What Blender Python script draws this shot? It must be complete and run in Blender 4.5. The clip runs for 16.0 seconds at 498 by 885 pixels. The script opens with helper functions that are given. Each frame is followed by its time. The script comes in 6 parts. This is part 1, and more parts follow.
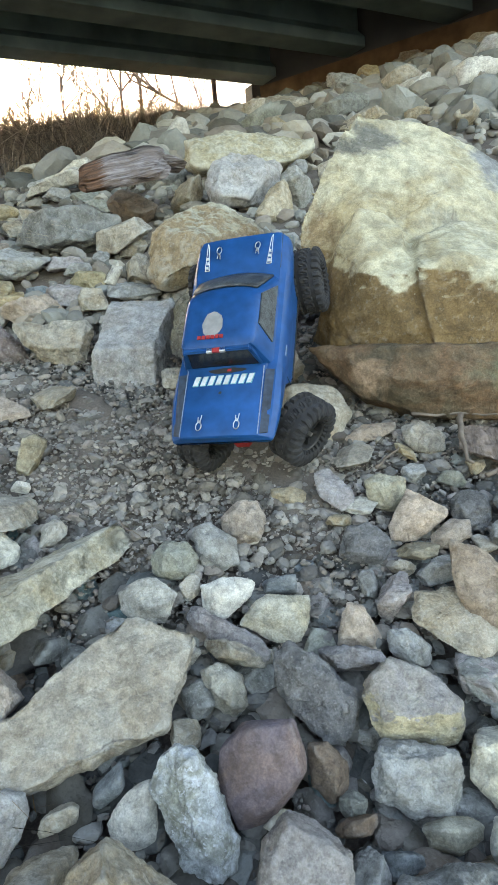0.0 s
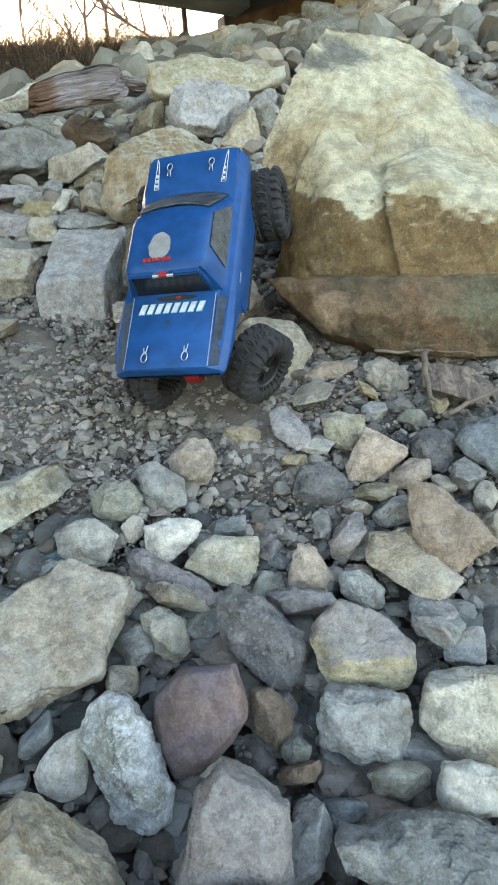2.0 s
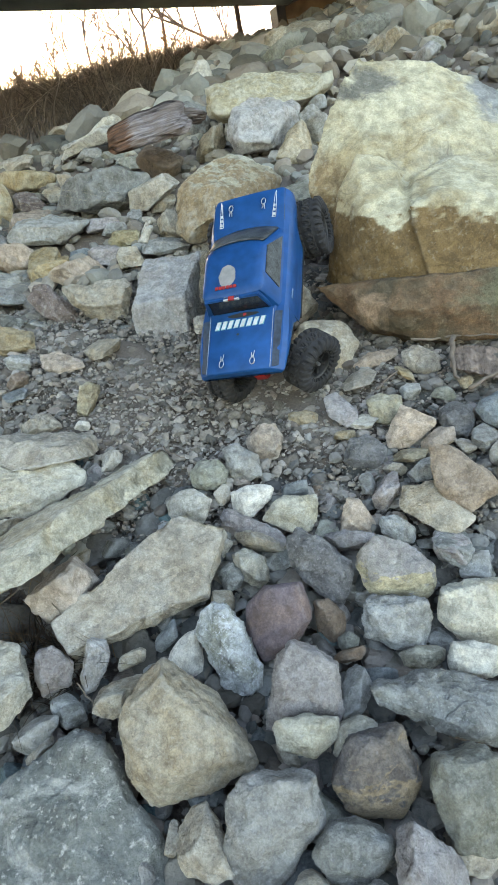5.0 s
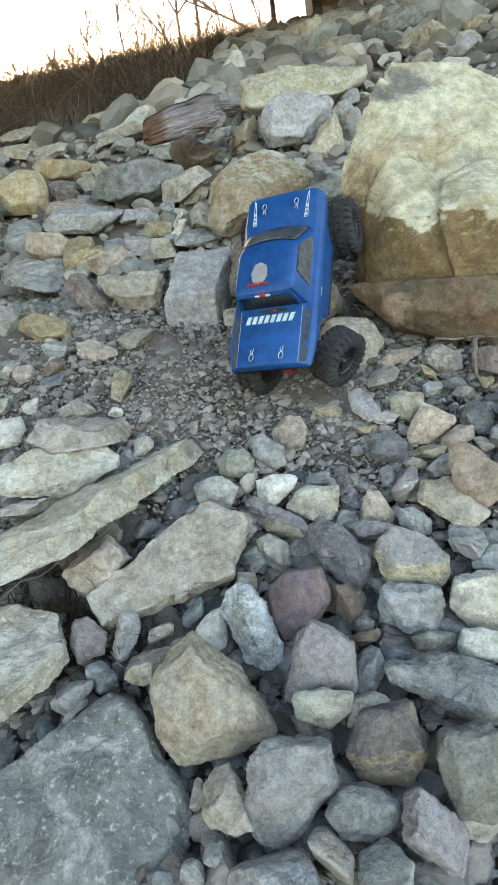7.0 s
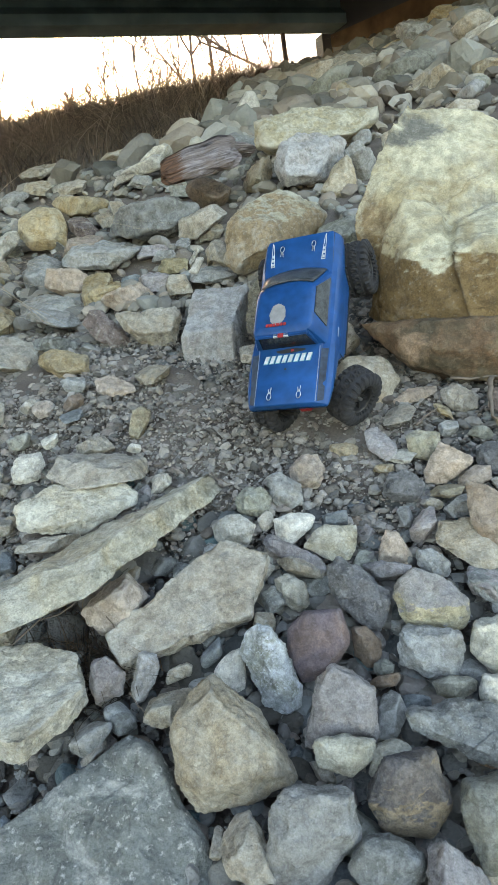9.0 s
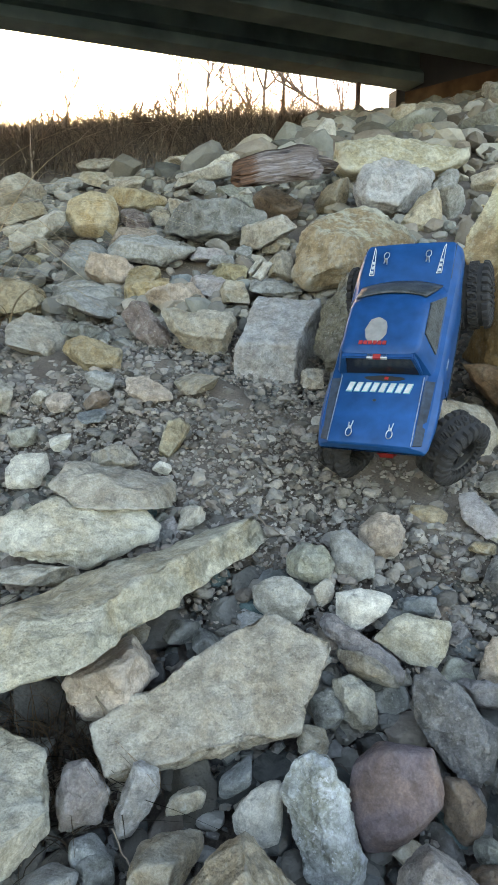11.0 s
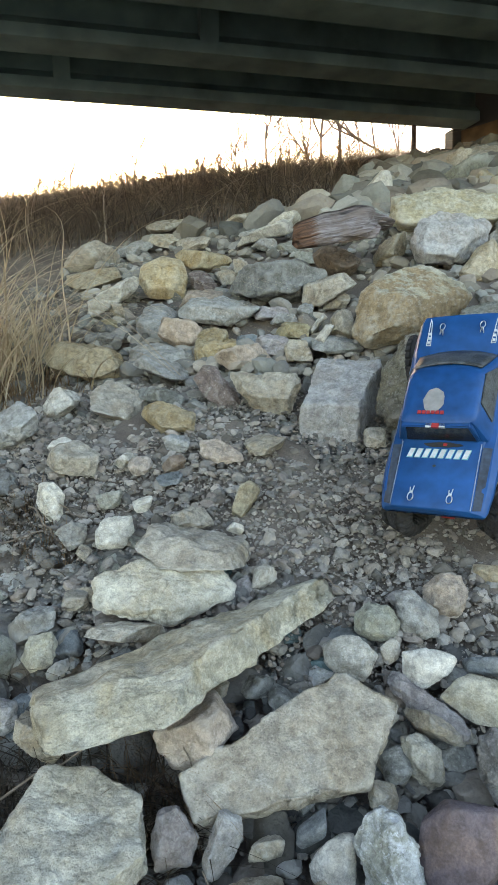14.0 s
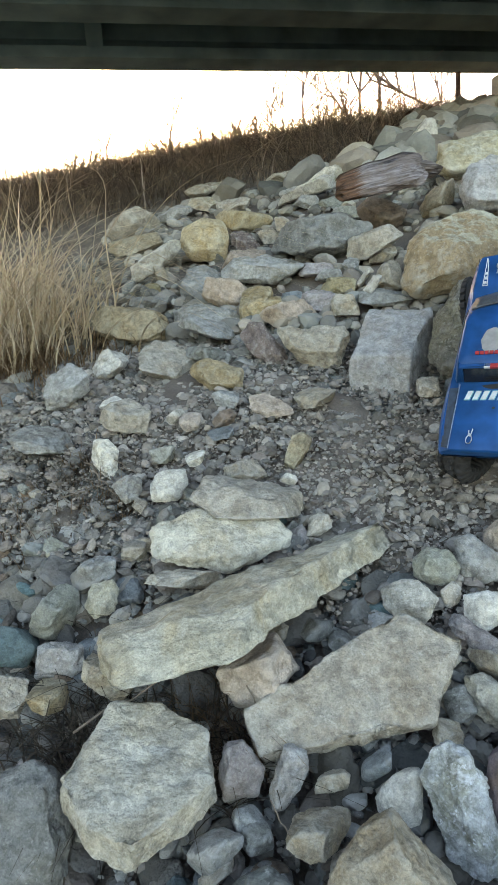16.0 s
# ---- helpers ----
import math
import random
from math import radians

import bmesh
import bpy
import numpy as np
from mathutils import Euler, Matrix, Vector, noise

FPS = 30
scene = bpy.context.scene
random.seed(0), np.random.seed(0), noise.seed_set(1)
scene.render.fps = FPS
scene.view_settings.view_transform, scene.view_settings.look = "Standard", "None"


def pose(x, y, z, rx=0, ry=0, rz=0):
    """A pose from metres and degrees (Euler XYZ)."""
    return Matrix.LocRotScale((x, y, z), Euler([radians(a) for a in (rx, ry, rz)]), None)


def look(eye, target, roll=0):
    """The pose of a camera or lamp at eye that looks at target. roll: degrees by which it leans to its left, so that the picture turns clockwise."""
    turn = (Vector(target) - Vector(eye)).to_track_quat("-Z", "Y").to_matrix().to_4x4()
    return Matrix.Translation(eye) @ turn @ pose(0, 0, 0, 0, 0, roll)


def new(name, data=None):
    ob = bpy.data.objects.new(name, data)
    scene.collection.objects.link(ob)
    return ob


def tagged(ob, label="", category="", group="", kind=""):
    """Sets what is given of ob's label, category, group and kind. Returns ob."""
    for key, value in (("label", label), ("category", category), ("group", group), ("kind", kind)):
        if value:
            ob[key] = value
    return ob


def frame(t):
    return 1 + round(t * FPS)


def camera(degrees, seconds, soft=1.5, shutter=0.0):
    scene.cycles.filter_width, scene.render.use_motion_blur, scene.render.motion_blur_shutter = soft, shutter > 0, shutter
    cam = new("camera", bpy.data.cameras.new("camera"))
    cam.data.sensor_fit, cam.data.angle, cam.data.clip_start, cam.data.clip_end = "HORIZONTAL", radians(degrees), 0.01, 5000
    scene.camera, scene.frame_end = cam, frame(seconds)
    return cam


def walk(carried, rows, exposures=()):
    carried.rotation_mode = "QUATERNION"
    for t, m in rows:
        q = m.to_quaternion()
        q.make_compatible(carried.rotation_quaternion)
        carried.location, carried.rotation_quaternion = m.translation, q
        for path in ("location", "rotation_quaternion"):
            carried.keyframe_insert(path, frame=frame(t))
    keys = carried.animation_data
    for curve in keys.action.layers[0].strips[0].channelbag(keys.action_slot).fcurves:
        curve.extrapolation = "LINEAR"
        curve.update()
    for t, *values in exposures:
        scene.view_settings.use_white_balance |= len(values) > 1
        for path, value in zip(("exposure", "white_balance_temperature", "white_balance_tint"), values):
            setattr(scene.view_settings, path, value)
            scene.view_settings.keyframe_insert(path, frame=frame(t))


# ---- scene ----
cam = camera(43.5, 16.0)
PATH = [
    (0, (0.132, -0.006, 0.831), (-0.015, 1.944, 0.408), -5.2),
    (0.5, (0.127, 0.046, 0.815), (0.052, 1.997, 0.379), -3.2),
    (1, (0.139, 0.048, 0.804), (0.079, 1.99, 0.327), -2.7),
    (1.5, (0.15, 0.057, 0.789), (0.044, 1.982, 0.258), -4.0),
    (2, (0.164, 0.062, 0.777), (0.095, 1.977, 0.205), -4.2),
    (2.5, (0.171, 0.059, 0.777), (0.152, 1.972, 0.191), -3.4),
    (3, (0.163, 0.055, 0.775), (0.151, 1.965, 0.183), -3.0),
    (3.5, (0.165, 0.046, 0.781), (0.095, 1.957, 0.197), -4.4),
    (4, (0.167, -0.039, 0.808), (-0.085, 1.867, 0.254), -7.8),
    (4.2, (0.195, -0.093, 0.82), (-0.163, 1.79, 0.249), -11.4),
    (6.3, (0.242, -0.3, 0.879), (-0.081, 1.581, 0.28), -8.1),
    (6.5, (0.233, -0.306, 0.881), (-0.115, 1.569, 0.275), -8.4),
    (7, (0.226, -0.296, 0.88), (-0.176, 1.567, 0.273), -9.2),
    (7.5, (0.226, -0.3, 0.885), (-0.186, 1.566, 0.296), -9.7),
    (8, (0.221, -0.308, 0.917), (-0.207, 1.579, 0.412), -9.8),
    (8.5, (0.216, -0.302, 0.914), (-0.205, 1.584, 0.399), -9.6),
    (9, (0.21, -0.304, 0.912), (-0.21, 1.581, 0.391), -8.9),
    (9.2, (0.188, -0.277, 0.906), (-0.29, 1.6, 0.406), -9.4),
    (11.3, (0.02, 0.0, 0.831), (-0.398, 1.914, 0.426), 1.3),
    (11.5, (0.028, 0.0, 0.831), (-0.379, 1.916, 0.426), 1.2),
    (12, (0.053, -0.053, 0.867), (-0.45, 1.849, 0.504), 0.4),
    (12.5, (0.065, -0.079, 0.9), (-0.463, 1.824, 0.585), -0.6),
    (13, (0.06, -0.084, 0.905), (-0.499, 1.81, 0.588), -1.0),
    (13.5, (0.05, -0.093, 0.905), (-0.549, 1.788, 0.582), -1.6),
    (14, (0.037, -0.098, 0.915), (-0.595, 1.776, 0.62), -1.4),
    (14.5, (0.032, -0.105, 0.92), (-0.651, 1.751, 0.627), -2.5),
    (15, (0.021, -0.111, 0.915), (-0.709, 1.725, 0.603), -2.6),
    (15.5, (0.025, -0.115, 0.89), (-0.74, 1.703, 0.557), -3.8),
    (16, (0.017, -0.105, 0.87), (-0.743, 1.706, 0.488), -3.6),
]
walk(cam, [(t, look(eye, target, roll)) for t, eye, target, roll in PATH], [(0, 3.58, 7700, 17), (16, 3.34, 7700, 17)])

# ---- world and light ----
world = bpy.data.worlds.new("sky")
scene.world = world
world.use_nodes = True
wn = world.node_tree
sky = wn.nodes.new("ShaderNodeTexSky")
sky.sky_type, sky.sun_disc = "NISHITA", False
sky.sun_elevation, sky.sun_rotation = radians(9), radians(-28)
sky.air_density, sky.dust_density = 1.0, 2.0
wn.links.new(sky.outputs[0], wn.nodes["Background"].inputs[0])
wn.nodes["Background"].inputs[1].default_value = 0.15
sun = new("sun", bpy.data.lights.new("sun", "SUN"))
sun.data.energy, sun.data.angle, sun.data.color = 2.5, radians(0.6), (1.0, 0.82, 0.6)
SUN_AZ, SUN_EL = radians(-28), radians(9)
sun_way = Vector((math.sin(SUN_AZ) * math.cos(SUN_EL), math.cos(SUN_AZ) * math.cos(SUN_EL), math.sin(SUN_EL)))
sun.matrix_world = look(sun_way * 40, (0, 0, 0))


# ---- materials ----
def material(name, rough=0.8, metal=0.0):
    m = bpy.data.materials.new(name)
    m.use_nodes = True
    b = m.node_tree.nodes["Principled BSDF"]
    b.inputs["Roughness"].default_value, b.inputs["Metallic"].default_value = rough, metal
    return m, m.node_tree.nodes, m.node_tree.links, b


def plain(name, colour, rough=0.6, metal=0.0, wear=0.15, scale=60.0, bump=0.1, specular=0.5):
    """One colour with fine wear at two scales."""
    m, nodes, links, b = material(name, rough, metal)
    b.inputs["Specular IOR Level"].default_value = specular
    tc = nodes.new("ShaderNodeTexCoord")
    n1, n2 = nodes.new("ShaderNodeTexNoise"), nodes.new("ShaderNodeTexNoise")
    n1.inputs["Scale"].default_value, n2.inputs["Scale"].default_value = scale, scale * 0.17
    n1.inputs["Detail"].default_value = n2.inputs["Detail"].default_value = 6
    for n in (n1, n2):
        links.new(tc.outputs["Object"], n.inputs["Vector"])
    add = nodes.new("ShaderNodeMath")
    links.new(n1.outputs[0], add.inputs[0]), links.new(n2.outputs[0], add.inputs[1])
    ramp = nodes.new("ShaderNodeValToRGB")
    ramp.color_ramp.elements[0].position, ramp.color_ramp.elements[1].position = 0.35, 0.68
    half = nodes.new("ShaderNodeMath")
    half.operation, half.inputs[1].default_value = "MULTIPLY", 0.5
    links.new(add.outputs[0], half.inputs[0]), links.new(half.outputs[0], ramp.inputs[0])
    ramp.color_ramp.elements[0].color = (*[c * (1 - wear) for c in colour], 1)
    ramp.color_ramp.elements[1].color = (*[min(1, c * (1 + wear)) for c in colour], 1)
    links.new(ramp.outputs[0], b.inputs["Base Color"])
    bp = nodes.new("ShaderNodeBump")
    bp.inputs["Strength"].default_value, bp.inputs["Distance"].default_value = bump, 0.003
    links.new(n1.outputs[0], bp.inputs["Height"]), links.new(bp.outputs[0], b.inputs["Normal"])
    return m


def mix_colour(nodes, links, fac, a, b, mode="MIX"):
    mx = nodes.new("ShaderNodeMix")
    mx.data_type, mx.blend_type = "RGBA", mode
    for socket, v in ((mx.inputs[0], fac), (mx.inputs[6], a), (mx.inputs[7], b)):
        if isinstance(v, bpy.types.NodeSocket):
            links.new(v, socket)
        elif isinstance(v, tuple):
            socket.default_value = (*v, 1)
        else:
            socket.default_value = v
    return mx.outputs[2]


def noise_of(nodes, links, vector, scale, detail=5.0, rough=0.55, distort=0.0):
    n = nodes.new("ShaderNodeTexNoise")
    n.inputs["Scale"].default_value, n.inputs["Detail"].default_value = scale, detail
    n.inputs["Roughness"].default_value, n.inputs["Distortion"].default_value = rough, distort
    links.new(vector, n.inputs["Vector"])
    return n.outputs[0]


def ramp_of(nodes, links, value, lo, hi):
    r = nodes.new("ShaderNodeMapRange")
    r.inputs["From Min"].default_value, r.inputs["From Max"].default_value = lo, hi
    links.new(value, r.inputs[0])
    return r.outputs[0]


def rock_material(name, base, stain, speck, amount=0.5, speck_amount=0.3, grain=1.0, island=False, relief=1.0, zones=None, layered=False, blots=(), variety=True, worn_edge=0.45):
    """Weathered stone: broad stains, mottled grain, light flecks; world-scale relief."""
    m, nodes, links, b = material(name, 0.86)
    b.inputs["Specular IOR Level"].default_value = 0.3
    geo = nodes.new("ShaderNodeNewGeometry")
    if island:
        rnd = geo.outputs["Random Per Island"]
    else:
        rnd = nodes.new("ShaderNodeObjectInfo").outputs["Random"]
    shift = nodes.new("ShaderNodeVectorMath")
    shift.operation = "ADD"
    mul = nodes.new("ShaderNodeMath")
    mul.operation, mul.inputs[1].default_value = "MULTIPLY", 37.0
    links.new(rnd, mul.inputs[0])
    links.new(geo.outputs["Position"], shift.inputs[0]), links.new(mul.outputs[0], shift.inputs[1])
    v = shift.outputs[0]
    broad = ramp_of(nodes, links, noise_of(nodes, links, v, 11 * grain, 6, 0.62, 0.8), 0.42, 0.60)
    mottled = ramp_of(nodes, links, noise_of(nodes, links, v, 30 * grain, 7, 0.68, 0.5), 0.36, 0.60)
    fleck = ramp_of(nodes, links, noise_of(nodes, links, v, 150 * grain, 3, 0.6), 0.58, 0.7)
    patch = ramp_of(nodes, links, noise_of(nodes, links, v, 19 * grain, 9, 0.72, 0.6), 0.53, 0.66)
    scaled = nodes.new("ShaderNodeMath")
    scaled.operation, scaled.inputs[1].default_value = "MULTIPLY", amount
    links.new(broad, scaled.inputs[0])
    col = mix_colour(nodes, links, scaled.outputs[0], base, stain)
    soil = nodes.new("ShaderNodeMath")
    soil.operation, soil.inputs[1].default_value = "MULTIPLY", 0.5
    links.new(ramp_of(nodes, links, noise_of(nodes, links, v, 15 * grain, 8, 0.7, 0.9), 0.56, 0.70), soil.inputs[0])
    col = mix_colour(nodes, links, soil.outputs[0], col, tuple(0.45 * c + 0.3 * d for c, d in zip(base, (0.16, 0.13, 0.10))))
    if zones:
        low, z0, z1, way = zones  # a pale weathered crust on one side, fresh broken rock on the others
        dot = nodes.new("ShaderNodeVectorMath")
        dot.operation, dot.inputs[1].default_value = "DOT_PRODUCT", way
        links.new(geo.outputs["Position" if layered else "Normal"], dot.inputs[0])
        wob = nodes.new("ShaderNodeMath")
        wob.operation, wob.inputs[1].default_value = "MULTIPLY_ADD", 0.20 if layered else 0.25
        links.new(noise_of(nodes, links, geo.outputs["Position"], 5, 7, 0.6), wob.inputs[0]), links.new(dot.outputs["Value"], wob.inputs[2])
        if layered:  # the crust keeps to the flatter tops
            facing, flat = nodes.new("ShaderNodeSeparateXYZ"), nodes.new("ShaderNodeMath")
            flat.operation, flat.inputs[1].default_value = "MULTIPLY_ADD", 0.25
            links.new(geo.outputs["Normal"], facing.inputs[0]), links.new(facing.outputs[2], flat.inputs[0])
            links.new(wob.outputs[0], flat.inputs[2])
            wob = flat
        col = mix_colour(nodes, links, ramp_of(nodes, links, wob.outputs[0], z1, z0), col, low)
    for at, radius, tint in blots:  # weathered patches of lichen
        gap = nodes.new("ShaderNodeVectorMath")
        gap.operation, gap.inputs[1].default_value = "DISTANCE", at
        links.new(geo.outputs["Position"], gap.inputs[0])
        edge = nodes.new("ShaderNodeMath")
        edge.operation, edge.inputs[1].default_value = "MULTIPLY_ADD", 0.34
        links.new(noise_of(nodes, links, geo.outputs["Position"], 9, 9, 0.66, 0.6), edge.inputs[0]), links.new(gap.outputs["Value"], edge.inputs[2])
        col = mix_colour(nodes, links, ramp_of(nodes, links, edge.outputs[0], radius + 0.20, radius + 0.14), col, tint)
    lo = nodes.new("ShaderNodeMath")
    lo.operation, lo.inputs[1].default_value, lo.inputs[2].default_value = "MULTIPLY_ADD", 0.40, 0.74
    links.new(mottled, lo.inputs[0])
    col = mix_colour(nodes, links, 1.0, col, lo.outputs[0], "MULTIPLY")
    blotch = nodes.new("ShaderNodeMath")
    blotch.operation, blotch.inputs[1].default_value, blotch.inputs[2].default_value = "MULTIPLY_ADD", 0.30, 0.82
    links.new(ramp_of(nodes, links, noise_of(nodes, links, v, 62 * grain, 6, 0.7, 0.3), 0.42, 0.55), blotch.inputs[0])
    col = mix_colour(nodes, links, 1.0, col, blotch.outputs[0], "MULTIPLY")
    crack = nodes.new("ShaderNodeTexVoronoi")
    crack.feature, crack.inputs["Scale"].default_value = "DISTANCE_TO_EDGE", 17 * grain
    bent = nodes.new("ShaderNodeVectorMath")
    bent.operation, bent.inputs[2].default_value = "MULTIPLY_ADD", (0, 0, 0)
    wobble = nodes.new("ShaderNodeTexNoise")
    wobble.inputs["Scale"].default_value, wobble.inputs["Detail"].default_value = 14 * grain, 4
    links.new(v, wobble.inputs["Vector"])
    bent.inputs[1].default_value = (0.1, 0.1, 0.1)
    links.new(wobble.outputs["Color"], bent.inputs[0]), links.new(v, bent.inputs[2]), links.new(bent.outputs[0], crack.inputs["Vector"])
    line = nodes.new("ShaderNodeMath")
    line.operation = "MULTIPLY"
    links.new(ramp_of(nodes, links, crack.outputs["Distance"], 0.035, 0.0), line.inputs[0])
    links.new(ramp_of(nodes, links, noise_of(nodes, links, v, 11 * grain, 3), 0.5, 0.62), line.inputs[1])
    half = nodes.new("ShaderNodeMath")
    half.operation, half.inputs[1].default_value = "MULTIPLY", 0.4 * relief
    links.new(line.outputs[0], half.inputs[0])
    col = mix_colour(nodes, links, half.outputs[0], col, mix_colour(nodes, links, 1.0, col, (0.3, 0.28, 0.26), "MULTIPLY"))
    sp = nodes.new("ShaderNodeMath")
    sp.operation = "MULTIPLY"
    sp.use_clamp = True
    mx = nodes.new("ShaderNodeMath")
    mx.operation = "MAXIMUM"
    links.new(fleck, mx.inputs[0]), links.new(patch, mx.inputs[1])
    links.new(mx.outputs[0], sp.inputs[0])
    sp.inputs[1].default_value = speck_amount
    col = mix_colour(nodes, links, sp.outputs[0], col, speck)
    grit = ramp_of(nodes, links, noise_of(nodes, links, v, 330 * grain ** 0.5, 3, 0.7), 0.35, 0.65)
    gain = nodes.new("ShaderNodeMath")
    gain.operation, gain.inputs[1].default_value, gain.inputs[2].default_value = "MULTIPLY_ADD", 0.32, 0.86
    links.new(grit, gain.inputs[0])
    col = mix_colour(nodes, links, 1.0, col, gain.outputs[0], "MULTIPLY")
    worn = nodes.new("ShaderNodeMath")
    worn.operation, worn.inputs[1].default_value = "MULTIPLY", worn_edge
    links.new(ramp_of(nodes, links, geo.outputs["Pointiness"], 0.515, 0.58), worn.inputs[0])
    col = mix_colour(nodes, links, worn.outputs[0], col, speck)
    hsv = nodes.new("ShaderNodeHueSaturation")
    other = nodes.new("ShaderNodeMath")
    other.operation, other.inputs[1].default_value = "MULTIPLY", 7.31
    part_of = nodes.new("ShaderNodeMath")
    part_of.operation = "FRACT"
    links.new(rnd, other.inputs[0]), links.new(other.outputs[0], part_of.inputs[0])
    if island:  # loose stones come from many beds
        kinds = nodes.new("ShaderNodeValToRGB")
        kinds.color_ramp.interpolation = "CONSTANT"
        tints = ((0.24, 0.25, 0.245), (0.33, 0.29, 0.22), (0.17, 0.21, 0.215), (0.30, 0.22, 0.165), (0.40, 0.385, 0.34), (0.20, 0.185, 0.175))
        for k in range(4):
            kinds.color_ramp.elements.new(0.17 * (k + 1))
        for k, e in enumerate(kinds.color_ramp.elements):
            e.position, e.color = 0.17 * k, (*tints[k], 1)
        links.new(part_of.outputs[0], kinds.inputs[0])
        col = mix_colour(nodes, links, 0.34 if variety else 0.25, col, kinds.outputs[0])
    else:
        warm = nodes.new("ShaderNodeMapRange")
        warm.inputs["To Min"].default_value, warm.inputs["To Max"].default_value = 0.85, 1.25
        links.new(part_of.outputs[0], warm.inputs[0]), links.new(warm.outputs[0], hsv.inputs["Saturation"])
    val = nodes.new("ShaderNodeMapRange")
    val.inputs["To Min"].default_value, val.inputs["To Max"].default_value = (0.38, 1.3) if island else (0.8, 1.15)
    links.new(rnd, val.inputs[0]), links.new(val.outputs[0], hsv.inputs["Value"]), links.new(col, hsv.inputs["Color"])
    links.new(hsv.outputs[0], b.inputs["Base Color"])
    bp, bp2 = nodes.new("ShaderNodeBump"), nodes.new("ShaderNodeBump")
    bp.inputs["Strength"].default_value, bp.inputs["Distance"].default_value = 1.0 * relief, 0.018
    bp2.inputs["Strength"].default_value, bp2.inputs["Distance"].default_value = 0.55 * relief, 0.003
    links.new(noise_of(nodes, links, v, 48 * grain, 8, 0.66, 0.0), bp.inputs["Height"])
    links.new(noise_of(nodes, links, v, 190 * grain, 4, 0.6), bp2.inputs["Height"])
    links.new(bp.outputs[0], bp2.inputs["Normal"]), links.new(bp2.outputs[0], b.inputs["Normal"])
    return m


# colour key: base, stain, fleck, stain amount, fleck amount, words for the label
STONES = {
    "be": ((0.39, 0.36, 0.305), (0.33, 0.27, 0.195), (0.52, 0.51, 0.47), 0.7, 0.35, "weathered beige limestone rock"),
    "wh": ((0.54, 0.525, 0.475), (0.38, 0.34, 0.27), (0.62, 0.61, 0.58), 0.6, 0.4, "pale cream limestone rock"),
    "ta": ((0.38, 0.33, 0.24), (0.31, 0.23, 0.13), (0.50, 0.48, 0.41), 0.7, 0.35, "tan sandy limestone rock"),
    "yb": ((0.38, 0.37, 0.32), (0.40, 0.34, 0.22), (0.52, 0.52, 0.47), 0.8, 0.4, "grey rock with yellow-stained edge"),
    "ye": ((0.28, 0.25, 0.17), (0.24, 0.18, 0.10), (0.47, 0.46, 0.36), 0.7, 0.25, "yellow-green mossy rock"),
    "gr": ((0.33, 0.335, 0.325), (0.25, 0.235, 0.205), (0.44, 0.45, 0.45), 0.7, 0.4, "grey angular riprap rock"),
    "gb": ((0.35, 0.352, 0.35), (0.29, 0.26, 0.23), (0.47, 0.47, 0.47), 0.7, 0.4, "pale grey limestone block"),
    "dg": ((0.215, 0.225, 0.22), (0.16, 0.155, 0.13), (0.42, 0.43, 0.42), 0.6, 0.5, "dark grey rock with pale flecks"),
    "da": ((0.15, 0.15, 0.155), (0.10, 0.10, 0.095), (0.38, 0.38, 0.38), 0.6, 0.45, "near-black speckled rock"),
    "db": ((0.15, 0.145, 0.13), (0.20, 0.185, 0.13), (0.40, 0.395, 0.37), 0.7, 0.5, "dark pitted boulder with pale lichen"),
    "sp": ((0.20, 0.215, 0.205), (0.15, 0.155, 0.14), (0.46, 0.46, 0.43), 0.6, 0.75, "dark slab spotted with white lichen"),
    "pu": ((0.150, 0.118, 0.138), (0.22, 0.14, 0.105), (0.30, 0.27, 0.29), 0.7, 0.15, "smooth purple sandstone cobble"),
    "gp": ((0.31, 0.295, 0.295), (0.24, 0.205, 0.19), (0.42, 0.41, 0.41), 0.6, 0.45, "grey-purple slaty rock"),
    "br": ((0.23, 0.165, 0.12), (0.17, 0.14, 0.115), (0.31, 0.28, 0.25), 0.7, 0.2, "rusty brown rock"),
    "bd": ((0.14, 0.13, 0.13), (0.27, 0.21, 0.15), (0.30, 0.28, 0.26), 0.6, 0.25, "dark rock with brown broken side"),
    "bp": ((0.20, 0.155, 0.14), (0.14, 0.10, 0.09), (0.46, 0.44, 0.40), 0.7, 0.5, "maroon rock blotched with pale lichen"),
    "pk": ((0.42, 0.355, 0.30), (0.33, 0.26, 0.20), (0.50, 0.46, 0.42), 0.7, 0.3, "pinkish limestone rock"),
    "gn": ((0.27, 0.275, 0.245), (0.215, 0.21, 0.165), (0.44, 0.45, 0.42), 0.7, 0.35, "greenish-grey rock"),
    "bl": ((0.19, 0.215, 0.23), (0.15, 0.165, 0.17), (0.33, 0.35, 0.36), 0.6, 0.25, "blue-grey river cobble"),
    "te": ((0.11, 0.17, 0.18), (0.09, 0.13, 0.14), (0.22, 0.28, 0.29), 0.6, 0.15, "smooth teal-grey cobble"),
    "ma": ((0.52, 0.55, 0.56), (0.22, 0.22, 0.16), (0.68, 0.72, 0.77), 0.7, 0.9, "white-veined crystalline rock"),
    "bo": ((0.50, 0.47, 0.37), (0.27, 0.255, 0.22), (0.58, 0.58, 0.54), 0.75, 0.22, "huge yellow-cream limestone boulder"),
}
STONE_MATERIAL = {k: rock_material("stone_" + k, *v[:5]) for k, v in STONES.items()}
